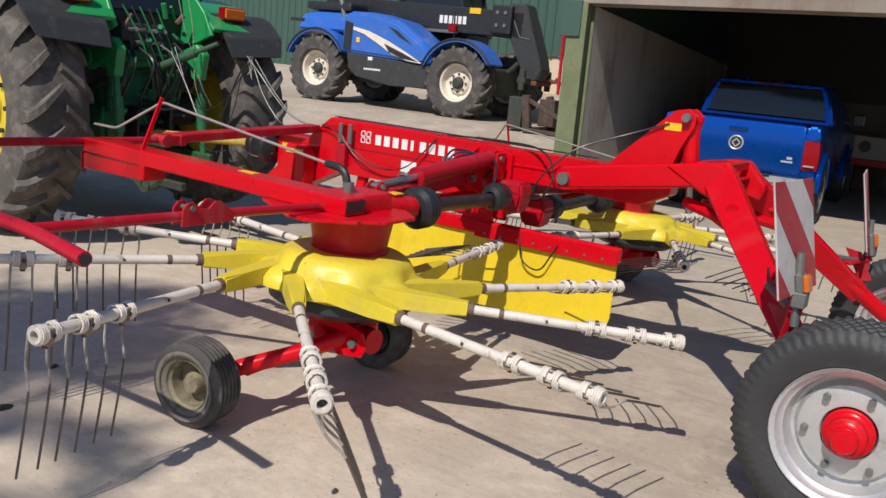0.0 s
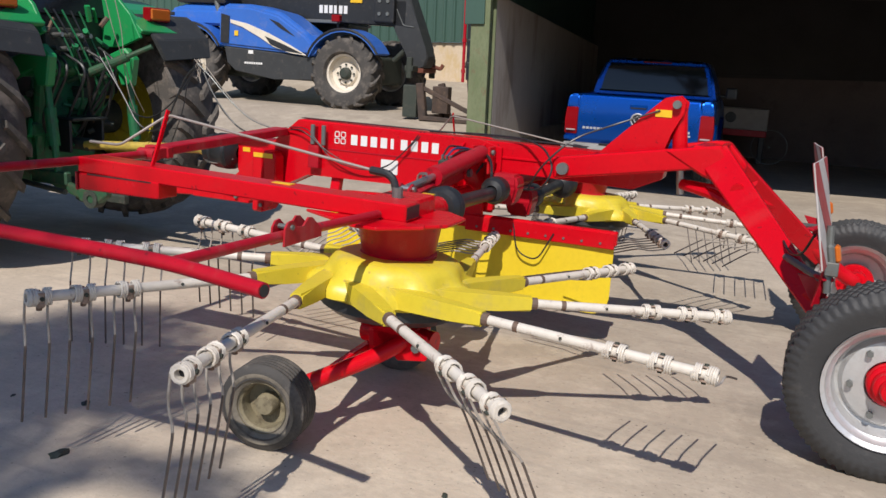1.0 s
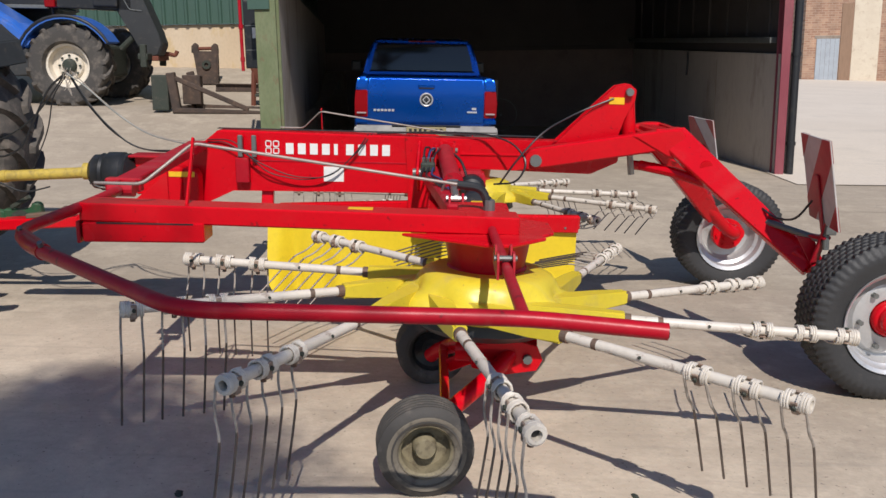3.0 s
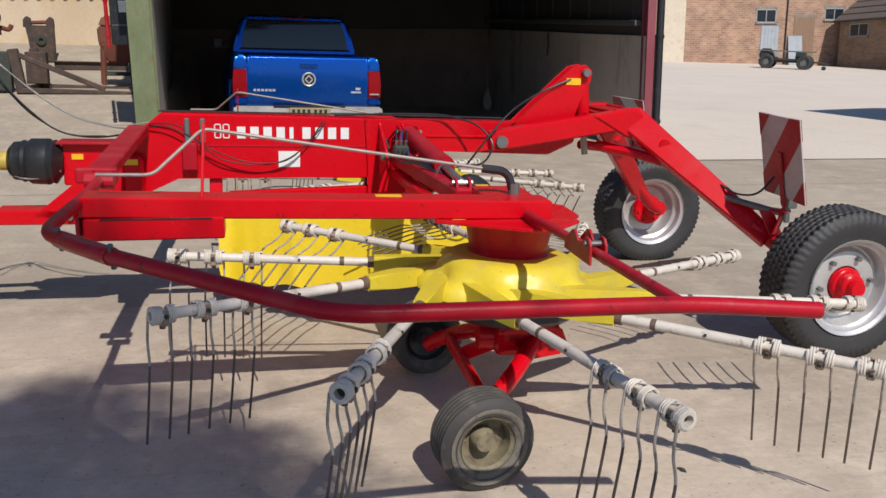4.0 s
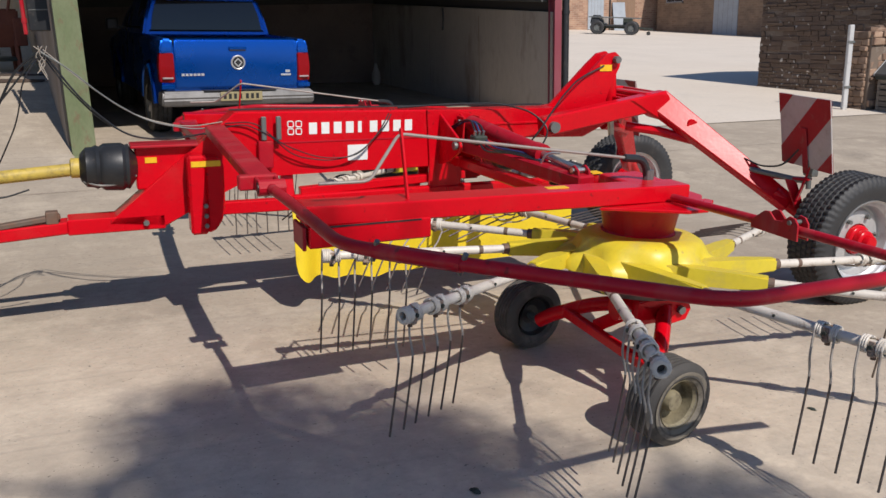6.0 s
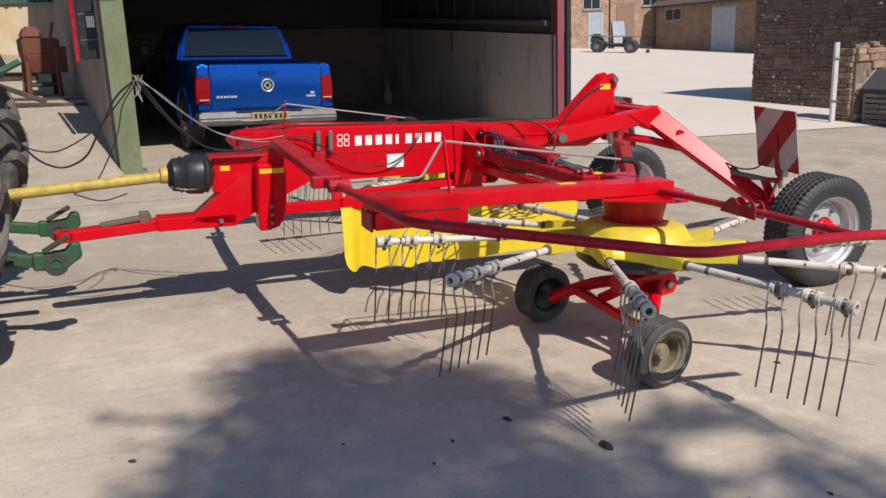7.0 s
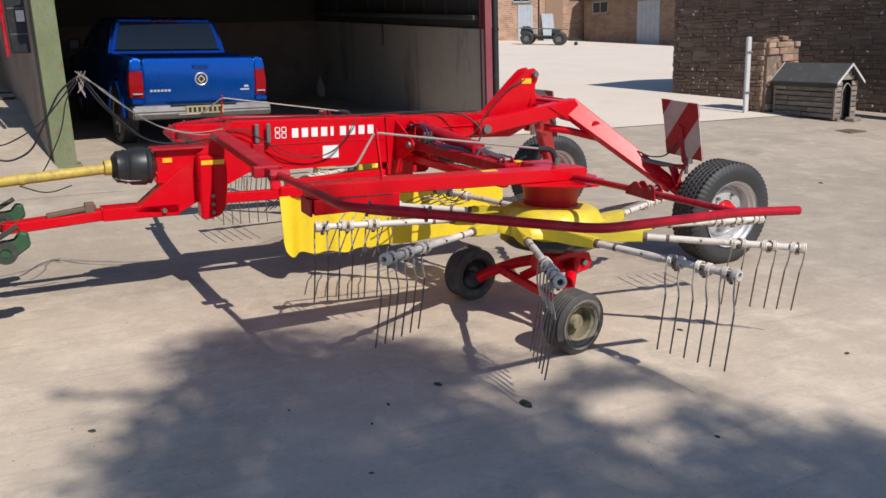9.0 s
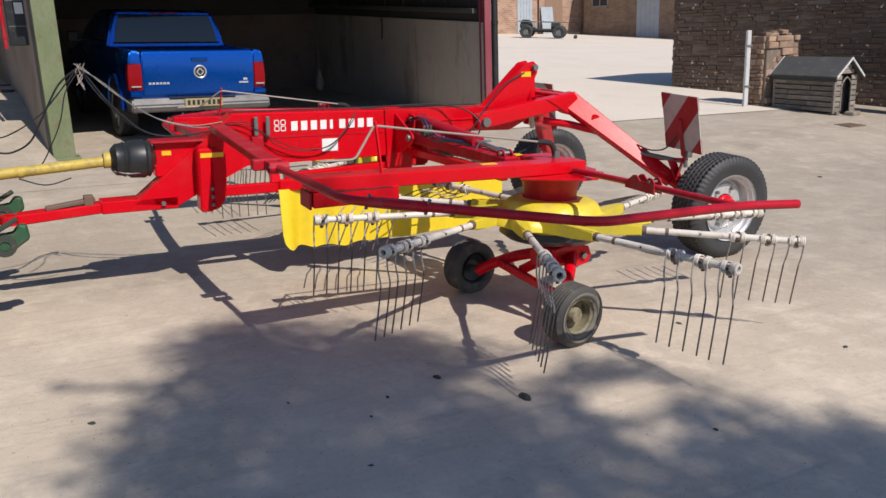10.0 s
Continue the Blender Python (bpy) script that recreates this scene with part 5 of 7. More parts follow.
# drive from the tractor
PTO_YELLOW = material("dirty_yellow_plastic", (0.52, 0.38, 0.06), 0.55, second=(0.40, 0.29, 0.06), scale=7, bump=0.1, dirt=(0.12, 0.09, 0.05), dirt_amount=0.5, spot=0.5)
pto = part("pto_tube", tube([(-1.16, 0.06, 0.832), (-2.35, 0.05, 0.755)], 0.034, 16), PTO_YELLOW, rake, "yellow plastic drive shaft tube", smooth=True)
part("pto_sleeve", tube([(-1.72, 0.055, 0.795), (-1.75, 0.055, 0.793)], 0.039, 16), PTO_YELLOW, pto, smooth=True)
prof = [(0.036, 0.0), (0.05, 0.005), (0.072, 0.03), (0.074, 0.06), (0.080, 0.075), (0.075, 0.09), (0.086, 0.11), (0.088, 0.19), (0.080, 0.205), (0.084, 0.22), (0.066, 0.235), (0.05, 0.25), (0.03, 0.26)]
part("pto_guard", moved(lathe([(1.44 * r, 1.10 * a) for r, a in prof], 28, "X"), pose(-1.205, 0.06, 0.836, 0, 1.5, 0)), BLACK, rake, "black ribbed plastic drive guard", smooth=True)
part("guard_clamp", moved(lathe([(0.040, -0.05), (0.052, -0.045), (0.052, -0.005), (0.040, 0.0)], 20, "X"), pose(-1.20, 0.06, 0.834, 0, 1.5, 0)), PTO_YELLOW, rake, smooth=True)


# ---- vehicles ----
CAR_BLUE = material("metallic_blue", (0.001, 0.085, 0.46), 0.27, 0.78, second=(0.001, 0.07, 0.38), scale=2, bump=0.0, coat=0.35)
TELE_BLUE = material("telehandler_blue", (0.03, 0.13, 0.50), 0.4, second=(0.025, 0.11, 0.43), scale=2.5, bump=0.02, dirt=DUST, dirt_amount=0.2, coat=0.3)
GREY_CORD = material("grey_cord", (0.34, 0.30, 0.25), 0.9, scale=20, bump=0.2)
CREAM_PAINT = material("cream_paint", (0.74, 0.67, 0.55), 0.5, scale=5, bump=0.03, dirt=DUST, dirt_amount=0.3)
TRACTOR_GREEN = material("tractor_green", (0.019, 0.27, 0.074), 0.32, second=(0.018, 0.225, 0.062), scale=3, bump=0.03, dirt=(0.16, 0.14, 0.10), dirt_amount=0.3, coat=0.3)
LINK_GREEN = material("dirty_green_paint", (0.02, 0.085, 0.035), 0.55, second=(0.03, 0.06, 0.035), scale=8, bump=0.2, dirt=(0.10, 0.075, 0.05), dirt_amount=0.6, spot=0.5)
HOUSING_GREEN = material("greasy_green_castings", (0.014, 0.17, 0.058), 0.45, second=(0.02, 0.09, 0.04), amount=0.9, scale=7, bump=0.2, dirt=(0.06, 0.05, 0.04), dirt_amount=0.6, spot=0.52)
MUDDY_YELLOW = material("muddy_yellow_paint", (0.20, 0.15, 0.02), 0.6, second=(0.10, 0.08, 0.03), scale=6, bump=0.15, dirt=(0.05, 0.04, 0.03), dirt_amount=0.7, spot=0.48)
DARK_GREY = material("dark_grey_plastic", (0.032, 0.034, 0.035), 0.6, scale=4, bump=0.08, dirt=DUST, dirt_amount=0.15)
CHROME = material("brushed_chrome", (0.17, 0.165, 0.16), 0.5, 0.6, scale=6, bump=0.04, dirt=(0.08, 0.07, 0.06), dirt_amount=0.6)
LENS_PALE = material("pale_lens", (0.36, 0.30, 0.30), 0.25, scale=8, bump=0.0)
PLATE = material("plate_yellow", (0.32, 0.27, 0.14), 0.6, scale=10, bump=0.02)
CAR_GLASS = glass("tinted_glass", (0.010, 0.012, 0.015), 0.06)
CAR_GLASS.node_tree.nodes["Principled BSDF"].inputs["Coat Weight"].default_value = 0.1


def car_wheel(parent, x, y, r=0.375, w=0.25, out=-1):
    k = new("wheel")
    k.parent = parent
    k.matrix_basis = pose(x, y, r, 0, 0, 90 if out > 0 else -90)
    part("tyre", tyre_mesh(r, w, r * 0.64, 36, 0.008, 4), RUBBER, k, smooth=True)
    bm = lathe([(r * 0.65, -w / 2 + 0.01), (r * 0.62, -w / 2 + 0.03), (r * 0.58, 0.0), (0.0, 0.0)], 32)
    part("rim", bm, GREY_STEEL, k, smooth=True)
    for i in range(6):
        part("spoke", moved(box((-0.025, -w / 2 + 0.03, 0.05), (0.025, -w / 2 + 0.06, r * 0.62), 0.006), pose(0, 0, 0, 0, 60 * i, 0)), RIM, k)
    return k


def pickup():
    r = root("pickup_truck", yard(0.675, 6.13, 0.0, 4.1), "metallic blue pickup truck parked inside the open garage", "pickup")
    # body sides and bed
    prof = [(0.05, 0.52), (0.03, 0.75), (0.02, 1.0), (0.06, 1.17), (0.10, 1.18), (1.60, 1.18), (1.64, 1.275), (3.9, 1.20), (4.95, 1.05), (5.12, 0.80), (5.12, 0.48), (4.6, 0.40), (0.55, 0.40)]
    body = prism(prof, -0.93, 0.93, 0.0, "yz")
    for v in body.verts:
        if v.co.z > 1.15:
            v.co.x *= 0.965
        if v.co.z < 0.6:
            v.co.x *= 0.98
        if v.co.y < 0.1:
            v.co.x *= 0.985
    bmesh.ops.bevel(body, geom=list(body.edges), offset=0.035, segments=3, affect="EDGES")
    part("body", body, CAR_BLUE, r, smooth=True)
    part("bed_cover", box((-0.84, 0.09, 1.175), (0.84, 1.60, 1.205), 0.012), BLACK, r, "black bed cover")
    for s in (-1, 1):
        part("bed_rail", loft([rect(s * 0.765, s * 0.925, 0.02, 1.66, 1.05), rect(s * 0.765, s * 0.915, 0.02, 1.66, 1.17), rect(s * 0.775, s * 0.885, 0.04, 1.66, 1.235)], bevel=0.02), CAR_BLUE, r, smooth=True)
    for s in (-1, 1):
        for y in (0.98 + 0.03, 4.10):
            arch = tube([(s * 0.925, y + 0.47 * math.cos(a), 0.42 + 0.47 * math.sin(a)) for a in np.linspace(0, math.pi, 15)], 0.035, 8)
            part("wheel_arch", arch, CAR_BLUE, r, smooth=True)
            part("arch_liner", prism([(y + 0.44 * math.cos(a), 0.40 + 0.44 * math.sin(a)) for a in np.linspace(0, math.pi, 15)], s * 0.90, s * 0.936, 0, "yz"), BLACK, r)
            car_wheel(r, s * 0.83, y, out=s)
    # cab
    cab = loft([[(-0.88, 1.60, 1.20), (0.88, 1.60, 1.20), (0.88, 4.0, 1.18), (-0.88, 4.0, 1.18)], [(-0.82, 1.645, 1.45), (0.82, 1.645, 1.45), (0.82, 3.6, 1.45), (-0.82, 3.6, 1.45)], [(-0.73, 1.695, 1.70), (0.73, 1.695, 1.70), (0.73, 3.05, 1.72), (-0.73, 3.05, 1.72)], [(-0.64, 1.78, 1.752), (0.64, 1.78, 1.752), (0.64, 2.9, 1.76), (-0.64, 2.9, 1.76)]], bevel=0.03)
    part("cab", cab, CAR_BLUE, r, smooth=True)
    win = loft([[(-0.76, 1.606, 1.285), (0.76, 1.606, 1.285), (0.76, 1.63, 1.285), (-0.76, 1.63, 1.285)], [(-0.725, 1.632, 1.48), (0.725, 1.632, 1.48), (0.725, 1.66, 1.48), (-0.725, 1.66, 1.48)], [(-0.66, 1.672, 1.675), (0.66, 1.672, 1.675), (0.66, 1.70, 1.675), (-0.66, 1.70, 1.675)]])
    part("rear_window", win, CAR_GLASS, r, "dark tinted rear window", smooth=True)
    part("brake_lamp", box((-0.2, 1.69, 1.70), (0.2, 1.72, 1.718), 0.004), LENS_RED, r)
    part("window_seal", tube([(-0.78, 1.604, 1.28), (0.78, 1.604, 1.28)], 0.012, 6), BLACK, r)
    for s in (-1, 1):
        part("side_window", loft([[(s * 0.862, 1.85, 1.29), (s * 0.862, 3.65, 1.27), (s * 0.85, 3.65, 1.27), (s * 0.85, 1.85, 1.29)], [(s * 0.735, 1.98, 1.63), (s * 0.735, 3.1, 1.64), (s * 0.72, 3.1, 1.64), (s * 0.72, 1.98, 1.63)]]), CAR_GLASS, r)
        m = part("mirror", box((s * 0.95, 3.45, 1.22), (s * 1.13, 3.55, 1.40), 0.03), BLACK, r, "black mirror housing")
        part("mirror_arm", box((s * 0.86, 3.48, 1.24), (s * 0.97, 3.53, 1.28), 0.01), BLACK, m)
    # tailgate
    tg = loft([[(-0.755, 0.0, 0.655), (0.755, 0.0, 0.655), (0.755, 0.07, 0.655), (-0.755, 0.07, 0.655)], [(-0.757, -0.022, 0.84), (0.757, -0.022, 0.84), (0.757, 0.07, 0.84), (-0.757, 0.07, 0.84)], [(-0.757, -0.018, 1.10), (0.757, -0.018, 1.10), (0.757, 0.07, 1.10), (-0.757, 0.07, 1.10)], [(-0.75, 0.0, 1.225), (0.75, 0.0, 1.225), (0.75, 0.08, 1.245), (-0.75, 0.08, 1.245)]], bevel=0.012)
    tail = part("tailgate", tg, CAR_BLUE, r, smooth=True)
    part("gate_handle", box((-0.11, -0.035, 1.105), (0.11, -0.012, 1.145), 0.012), CAR_BLUE, tail)
    part("handle_recess", box((-0.10, -0.0365, 1.096), (0.10, -0.03, 1.112), 0.003), BLACK, tail)
    part("emblem_ring", moved(lathe([(0.070, -0.006), (0.080, -0.012), (0.090, -0.004), (0.086, 0.004), (0.070, 0.004)], 32), pose(0.0, -0.026, 0.955)), RIM, tail, "chrome emblem ring", smooth=True)
    part("emblem_disc", moved(lathe([(0.0, -0.004), (0.072, -0.004), (0.072, 0.004)], 28), pose(0.0, -0.024, 0.955)), BLACK, tail)
    part("emblem_mark", join(bar((0.0, -0.030, 1.004), (-0.046, -0.030, 0.955), 0.006, 0.014, 0), bar((0.0, -0.030, 1.004), (0.046, -0.030, 0.955), 0.006, 0.014, 0), bar((-0.046, -0.030, 0.955), (0.0, -0.030, 0.906), 0.006, 0.014, 0), bar((0.046, -0.030, 0.955), (0.0, -0.030, 0.906), 0.006, 0.014, 0)), RIM, tail)
    for k in range(6):
        part("name_bar", box((-0.69 + k * 0.047, -0.026, 0.80), (-0.655 + k * 0.047, -0.018, 0.828), 0), RIM, tail)
    part("grade_bar", box((0.60, -0.026, 0.83), (0.66, -0.018, 0.86), 0), RIM, tail)
    part("grade_bar", box((0.54, -0.026, 0.79), (0.67, -0.018, 0.812), 0), RIM, tail)
    for s in (-1, 1):
        lamp = part("tail_light", loft([[(s * 0.768, -0.012, 0.72), (s * 0.935, 0.03, 0.72), (s * 0.94, 0.14, 0.72), (s * 0.768, 0.14, 0.72)], [(s * 0.768, -0.02, 0.90), (s * 0.94, 0.02, 0.90), (s * 0.945, 0.16, 0.90), (s * 0.768, 0.16, 0.90)], [(s * 0.768, -0.008, 1.07), (s * 0.925, 0.03, 1.07), (s * 0.925, 0.15, 1.07), (s * 0.768, 0.15, 1.07)]], bevel=0.01), LENS_RED, r, "red tail light")
        part("reverse_lens", box((s * 0.785, -0.026, 0.765), (s * 0.91, 0.02, 0.785), 0.004), LENS_PALE, lamp)
        part("side_bar", box((s * 0.765, -0.02, 0.64), (s * 0.93, 0.05, 0.70), 0.01), CAR_BLUE, r)
    bump = part("bumper", loft([[(-0.95, -0.10, 0.44), (0.95, -0.10, 0.44), (0.95, 0.2, 0.44), (-0.95, 0.2, 0.44)], [(-0.95, -0.13, 0.53), (0.95, -0.13, 0.53), (0.95, 0.2, 0.53), (-0.95, 0.2, 0.53)], [(-0.93, -0.10, 0.62), (0.93, -0.10, 0.62), (0.93, 0.2, 0.62), (-0.93, 0.2, 0.62)]], bevel=0.02), CHROME, r, "dull chrome step bumper", smooth=True)
    part("step_pad", box((-0.45, -0.12, 0.615), (0.45, 0.0, 0.63), 0.004), BLACK, bump)
    plate = part("plate", box((-0.26, -0.142, 0.50), (0.26, -0.128, 0.61), 0.004), PLATE, r, "dull yellow plate with dark bars")
    for k in range(7):
        part("plate_bar", box((-0.225 + k * 0.064 + (0.02 if k > 3 else 0), -0.1445, 0.525), (-0.19 + k * 0.064 + (0.02 if k > 3 else 0), -0.142, 0.588), 0), BLACK, plate)
    part("tow_bar", tube([(0, -0.05, 0.42), (0, -0.20, 0.42), (0, -0.20, 0.46)], 0.02, 8), BLACK, r)


pickup()


def lug_wheel(parent, x, y, r, w, rim_r, out, rim_mat, tyre_mat, lugs=18, hub_mat=None, name="wheel", inner_mat=None):
    """A farm tyre with chevron lugs; out is -1 or 1 along y."""
    k = new(name)
    k.parent = parent
    k.matrix_basis = pose(x, y, r, 0, 0, 0 if out < 0 else 180)
    h = w / 2
    base = r * 0.945
    part("tyre", lathe([(rim_r, -h * 0.7), (rim_r + 0.04, -h * 0.94), (rim_r + (base - rim_r) * 0.5, -h), (base - 0.05, -h * 0.95), (base - 0.015, -h * 0.8), (base, -h * 0.5), (base + 0.005, 0), (base, h * 0.5), (base - 0.015, h * 0.8), (base - 0.05, h * 0.95), (rim_r + (base - rim_r) * 0.5, h), (rim_r + 0.04, h * 0.94), (rim_r, h * 0.7)], 44), tyre_mat, k, smooth=True)
    # one lug, from the middle of the tread slanting out over the shoulder
    me = None
    for s in (-1, 1):
        rings = []
        steps = 5
        for i in range(steps + 1):
            t = i / steps
            yy = s * h * (0.04 + 0.95 * t)
            ang = 0.5 * t * (2.2 * math.pi / lugs) * 1.35
            top = r - 0.055 * max(0.0, t - 0.72) / 0.28 * (r / 0.9)
            low = base - 0.03 - 0.07 * max(0.0, t - 0.7) / 0.3 * (r / 0.9)
            wd = 0.028 * r / 0.9 + 0.012 * t
            ring = []
            for rr, da in ((low, -wd * 1.35 / r), (top, -wd * 0.8 / r), (top, wd * 0.8 / r), (low, wd * 1.35 / r)):
                ring.append((rr * math.sin(ang + da), yy, rr * math.cos(ang + da)))
            rings.append(ring)
        first = part("tread_lug", loft(rings), tyre_mat, k)
        for i in range(lugs):
            a = 360 / lugs * (i + (0.5 if s > 0 else 0.0))
            o = first if i == 0 else new("tread_lug", first.data)
            o.parent = k
            o.matrix_basis = pose(0, 0, 0, 0, a, 0)
    part("rim", lathe([(rim_r + 0.02, -h * 0.72), (rim_r + 0.02, -h * 0.66), (rim_r - 0.03, -h * 0.6), (rim_r - 0.05, -h * 0.1), (rim_r * 0.62, 0.0), (rim_r * 0.55, -0.05), (rim_r * 0.3, -0.06), (0, -0.06)], 36), rim_mat, k, smooth=True)
    part("rim_inner", lathe([(rim_r + 0.02, h * 0.72), (rim_r - 0.03, h * 0.6), (rim_r - 0.05, h * 0.05)], 36), inner_mat or rim_mat, k, smooth=True)
    part("hub", lathe([(rim_r * 0.33, -0.05), (rim_r * 0.31, -0.11), (rim_r * 0.20, -0.14), (0, -0.14)], 20), hub_mat or GRIMY, k, smooth=True)
    for i in range(8):
        a = 2 * math.pi * i / 8
        part("wheel_nut", moved(bolt((0, 0, 0), 0.018, 0.03), pose(rim_r * 0.47 * math.cos(a), -0.055, rim_r * 0.47 * math.sin(a))), GRIMY, k)
    return k


def telehandler():
    r = root("telehandler", yard(-6.85, 9.735, 0.565, 3.0) @ Matrix.Scale(1.045, 4), "blue and black telescopic handler parked before the green shed", "telehandler")
    for x, out in ((1.58, -1), (-1.58, -1), (1.58, 1), (-1.58, 1)):
        lug_wheel(r, x, 0.98 * out, 0.64, 0.46, 0.33, out, CREAM_PAINT, RUBBER_OLD, 16)
    part("chassis", box((-2.1, -0.55, 0.45), (1.95, 0.55, 0.95), 0.05), GRIMY, r)
    hood = loft([[(-0.98, y, 0.98), (1.02, y, 0.88), (1.10, y, 1.02), (0.86, y, 1.28), (0.30, y, 1.62), (-0.30, y, 1.74), (-0.85, y, 1.74), (-0.98, y, 1.60)] if i in (1, 2) else [(-0.94, y, 1.02), (0.98, y, 0.92), (1.05, y, 1.02), (0.80, y, 1.24), (0.26, y, 1.56), (-0.32, y, 1.68), (-0.82, y, 1.68), (-0.94, y, 1.56)] for i, y in enumerate((-1.16, -1.08, -0.42, -0.36))], bevel=0.03)
    part("engine_hood", hood, TELE_BLUE, r, "blue sloping engine hood", smooth=True)
    part("hood_grille", prism([(-0.92, 1.05), (-0.74, 1.04), (-0.72, 1.52), (-0.90, 1.56)], -1.175, -1.155, 0.004), BLACK, r)
    part("hood_vent", prism([(0.10, 1.50), (0.30, 1.44), (0.62, 1.22), (0.34, 1.34)], -1.175, -1.155, 0.004), BLACK, r)
    outer = [(-0.70, 1.46), (-0.35, 1.40), (0.10, 1.25), (0.55, 1.06), (0.88, 0.90), (0.55, 0.93), (0.20, 1.02), (-0.10, 1.18), (-0.45, 1.34), (-0.70, 1.40)]
    part("cream_flash", prism(outer, -1.178, -1.158, 0.002), CREAM_PAINT, r, "cream flash on the hood")
    part("flash_grille", prism([(0.02, 1.20), (0.45, 1.06), (0.80, 0.925), (0.42, 0.965), (0.14, 1.06)], -1.184, -1.17, 0.002), BLACK, r)
    part("lower_panel", prism([(-0.86, 0.99), (1.0, 0.88), (1.0, 0.48), (0.2, 0.46), (-0.62, 0.56), (-0.80, 0.70)], -1.14, -0.45, 0.02), DARK_GREY, r, "dark grey lower panel")
    for k in range(8):
        part("name_bar", box((-0.42 + k * 0.048, -1.146, 0.70), (-0.385 + k * 0.048, -1.138, 0.735), 0), WHITE, r)
    part("panel_badge", box((-0.34, -1.146, 0.88), (-0.24, -1.138, 0.94), 0), WHITE, r)
    part("hood_badge", box((-0.62, -1.176, 1.18), (-0.54, -1.16, 1.27), 0.004), STICKER, r)
    for x in (1.58, -1.58):
        pts = [(x + 0.76 * math.cos(a), 0.64 + 0.76 * math.sin(a)) for a in np.linspace(0.5, math.pi - 0.35, 14)]
        pts += [(x + 0.70 * math.cos(a), 0.64 + 0.70 * math.sin(a)) for a in np.linspace(math.pi - 0.35, 0.5, 14)]
        part("mudguard", prism(pts, -1.20, -0.70, 0.006), TELE_BLUE if x > 0 else TELE_BLUE, r, smooth=False)
        part("mudguard_lip", tube([(x + 0.74 * math.cos(a), -1.20, 0.64 + 0.74 * math.sin(a)) for a in np.linspace(0.5, math.pi - 0.35, 14)], 0.022, 8), BLACK, r, smooth=True)
    part("tail_cover", loft([rect(-2.25, -0.95, -0.95, 0.3, 1.35), rect(-2.2, -1.0, -0.92, 0.3, 1.62), rect(-1.9, -1.05, -0.8, 0.3, 1.74)], bevel=0.04), TELE_BLUE, r, smooth=True)
    part("tail_seat", box((-2.1, -0.9, 1.74), (-1.0, -0.35, 1.90), 0.06), BLACK, r)
    part("exhaust", tube(rounded([(-1.15, -0.85, 1.5), (-1.25, -0.85, 1.9), (-1.45, -0.85, 2.2)], 0.1), 0.05, 12), GREY_STEEL, r, smooth=True)
    part("tail_light_bar", box((-2.45, -0.95, 1.50), (-2.1, -0.85, 1.56), 0.01), BLACK, r)
    # boom and its head
    part("boom", bar((-2.1, -0.12, 1.85), (2.35, -0.12, 1.72), 0.36, 0.46, 0.02), BLACK, r, "black telescopic boom")
    for k in range(6):
        part("boom_letter_block", box((0.62 + k * 0.10, -0.315, 1.68), (0.69 + k * 0.10, -0.30, 1.82), 0), WHITE, r)
    part("boom_sticker", box((1.25, -0.32, 1.88), (1.48, -0.30, 1.98), 0), STICKER, r)
    part("boom_block", box((1.75, -0.40, 1.55), (2.15, 0.15, 2.05), 0.03), BLACK, r)
    for i in range(2):
        for j in range(2):
            part("boom_bolt", bolt((1.87 + 0.16 * i, -0.40, 1.70 + 0.22 * j), 0.035, 0.02), GREY_STEEL, r)
    part("boom_head", prism([(2.05, 2.10), (2.36, 2.10), (2.56, 1.60), (2.74, 1.16), (2.80, 0.98), (2.72, 0.80), (2.56, 0.76), (2.40, 0.92), (2.20, 1.32), (2.05, 1.58)], -0.30, 0.10, 0.03), DARK_GREY, r, "dark grey boom head")
    part("head_trim", tube(rounded([(2.16, -0.305, 1.80), (2.30, -0.305, 1.52), (2.50, -0.305, 1.50)], 0.04), 0.010, 6), GREY_STEEL, r)
    part("carriage", join(box((2.46, -0.55, 0.74), (2.62, 0.60, 0.84), 0.02), box((2.50, -0.56, 0.62), (2.60, -0.48, 0.98), 0.01), box((2.50, 0.52, 0.62), (2.60, 0.60, 0.98), 0.01)), GRIMY, r)
    part("hook", tube(rounded([(2.60, 0.10, 0.80), (2.74, 0.15, 0.84), (2.86, 0.2, 0.80), (2.90, 0.2, 0.88)], 0.05), 0.035, 8), RUST, r, smooth=True)
    part("crowd_ram", tube([(2.10, -0.2, 0.90), (2.48, -0.2, 1.25)], 0.05, 10), GRIMY, r)
    part("tool_plate", box((2.60, -0.30, 0.72), (2.72, 0.34, 0.80), 0.015), RUST, r, "rusty tool plate")
    part("front_axle", tube([(1.58, -0.9, 0.64), (1.58, 0.9, 0.64)], 0.11, 12), GRIMY, r)
    part("rear_axle", tube([(-1.58, -0.9, 0.64), (-1.58, 0.9, 0.64)], 0.11, 12), GRIMY, r)
    # cab
    part("cab_base", box((-0.75, 0.15, 0.95), (0.95, 1.1, 1.55), 0.05), DARK_GREY, r)
    part("cab_glass", loft([rect(-0.65, 0.95, 0.2, 1.08, 1.55), rect(-0.6, 0.7, 0.25, 1.05, 2.35)]), CAR_GLASS, r)
    for x0, x1 in ((-0.68, -0.62), (0.97, 0.70)):
        for y in (0.19, 1.08):
            part("cab_post", bar((x0, y, 1.5), (x1, y, 2.36), 0.06, 0.06), BLACK, r)
    part("cab_roof", box((-0.7, 0.15, 2.35), (0.8, 1.12, 2.45), 0.04), TELE_BLUE, r)
    part("mirror_arm", tube([(1.35, -0.95, 1.35), (1.35, -1.0, 1.85)], 0.015, 6), BLACK, r)
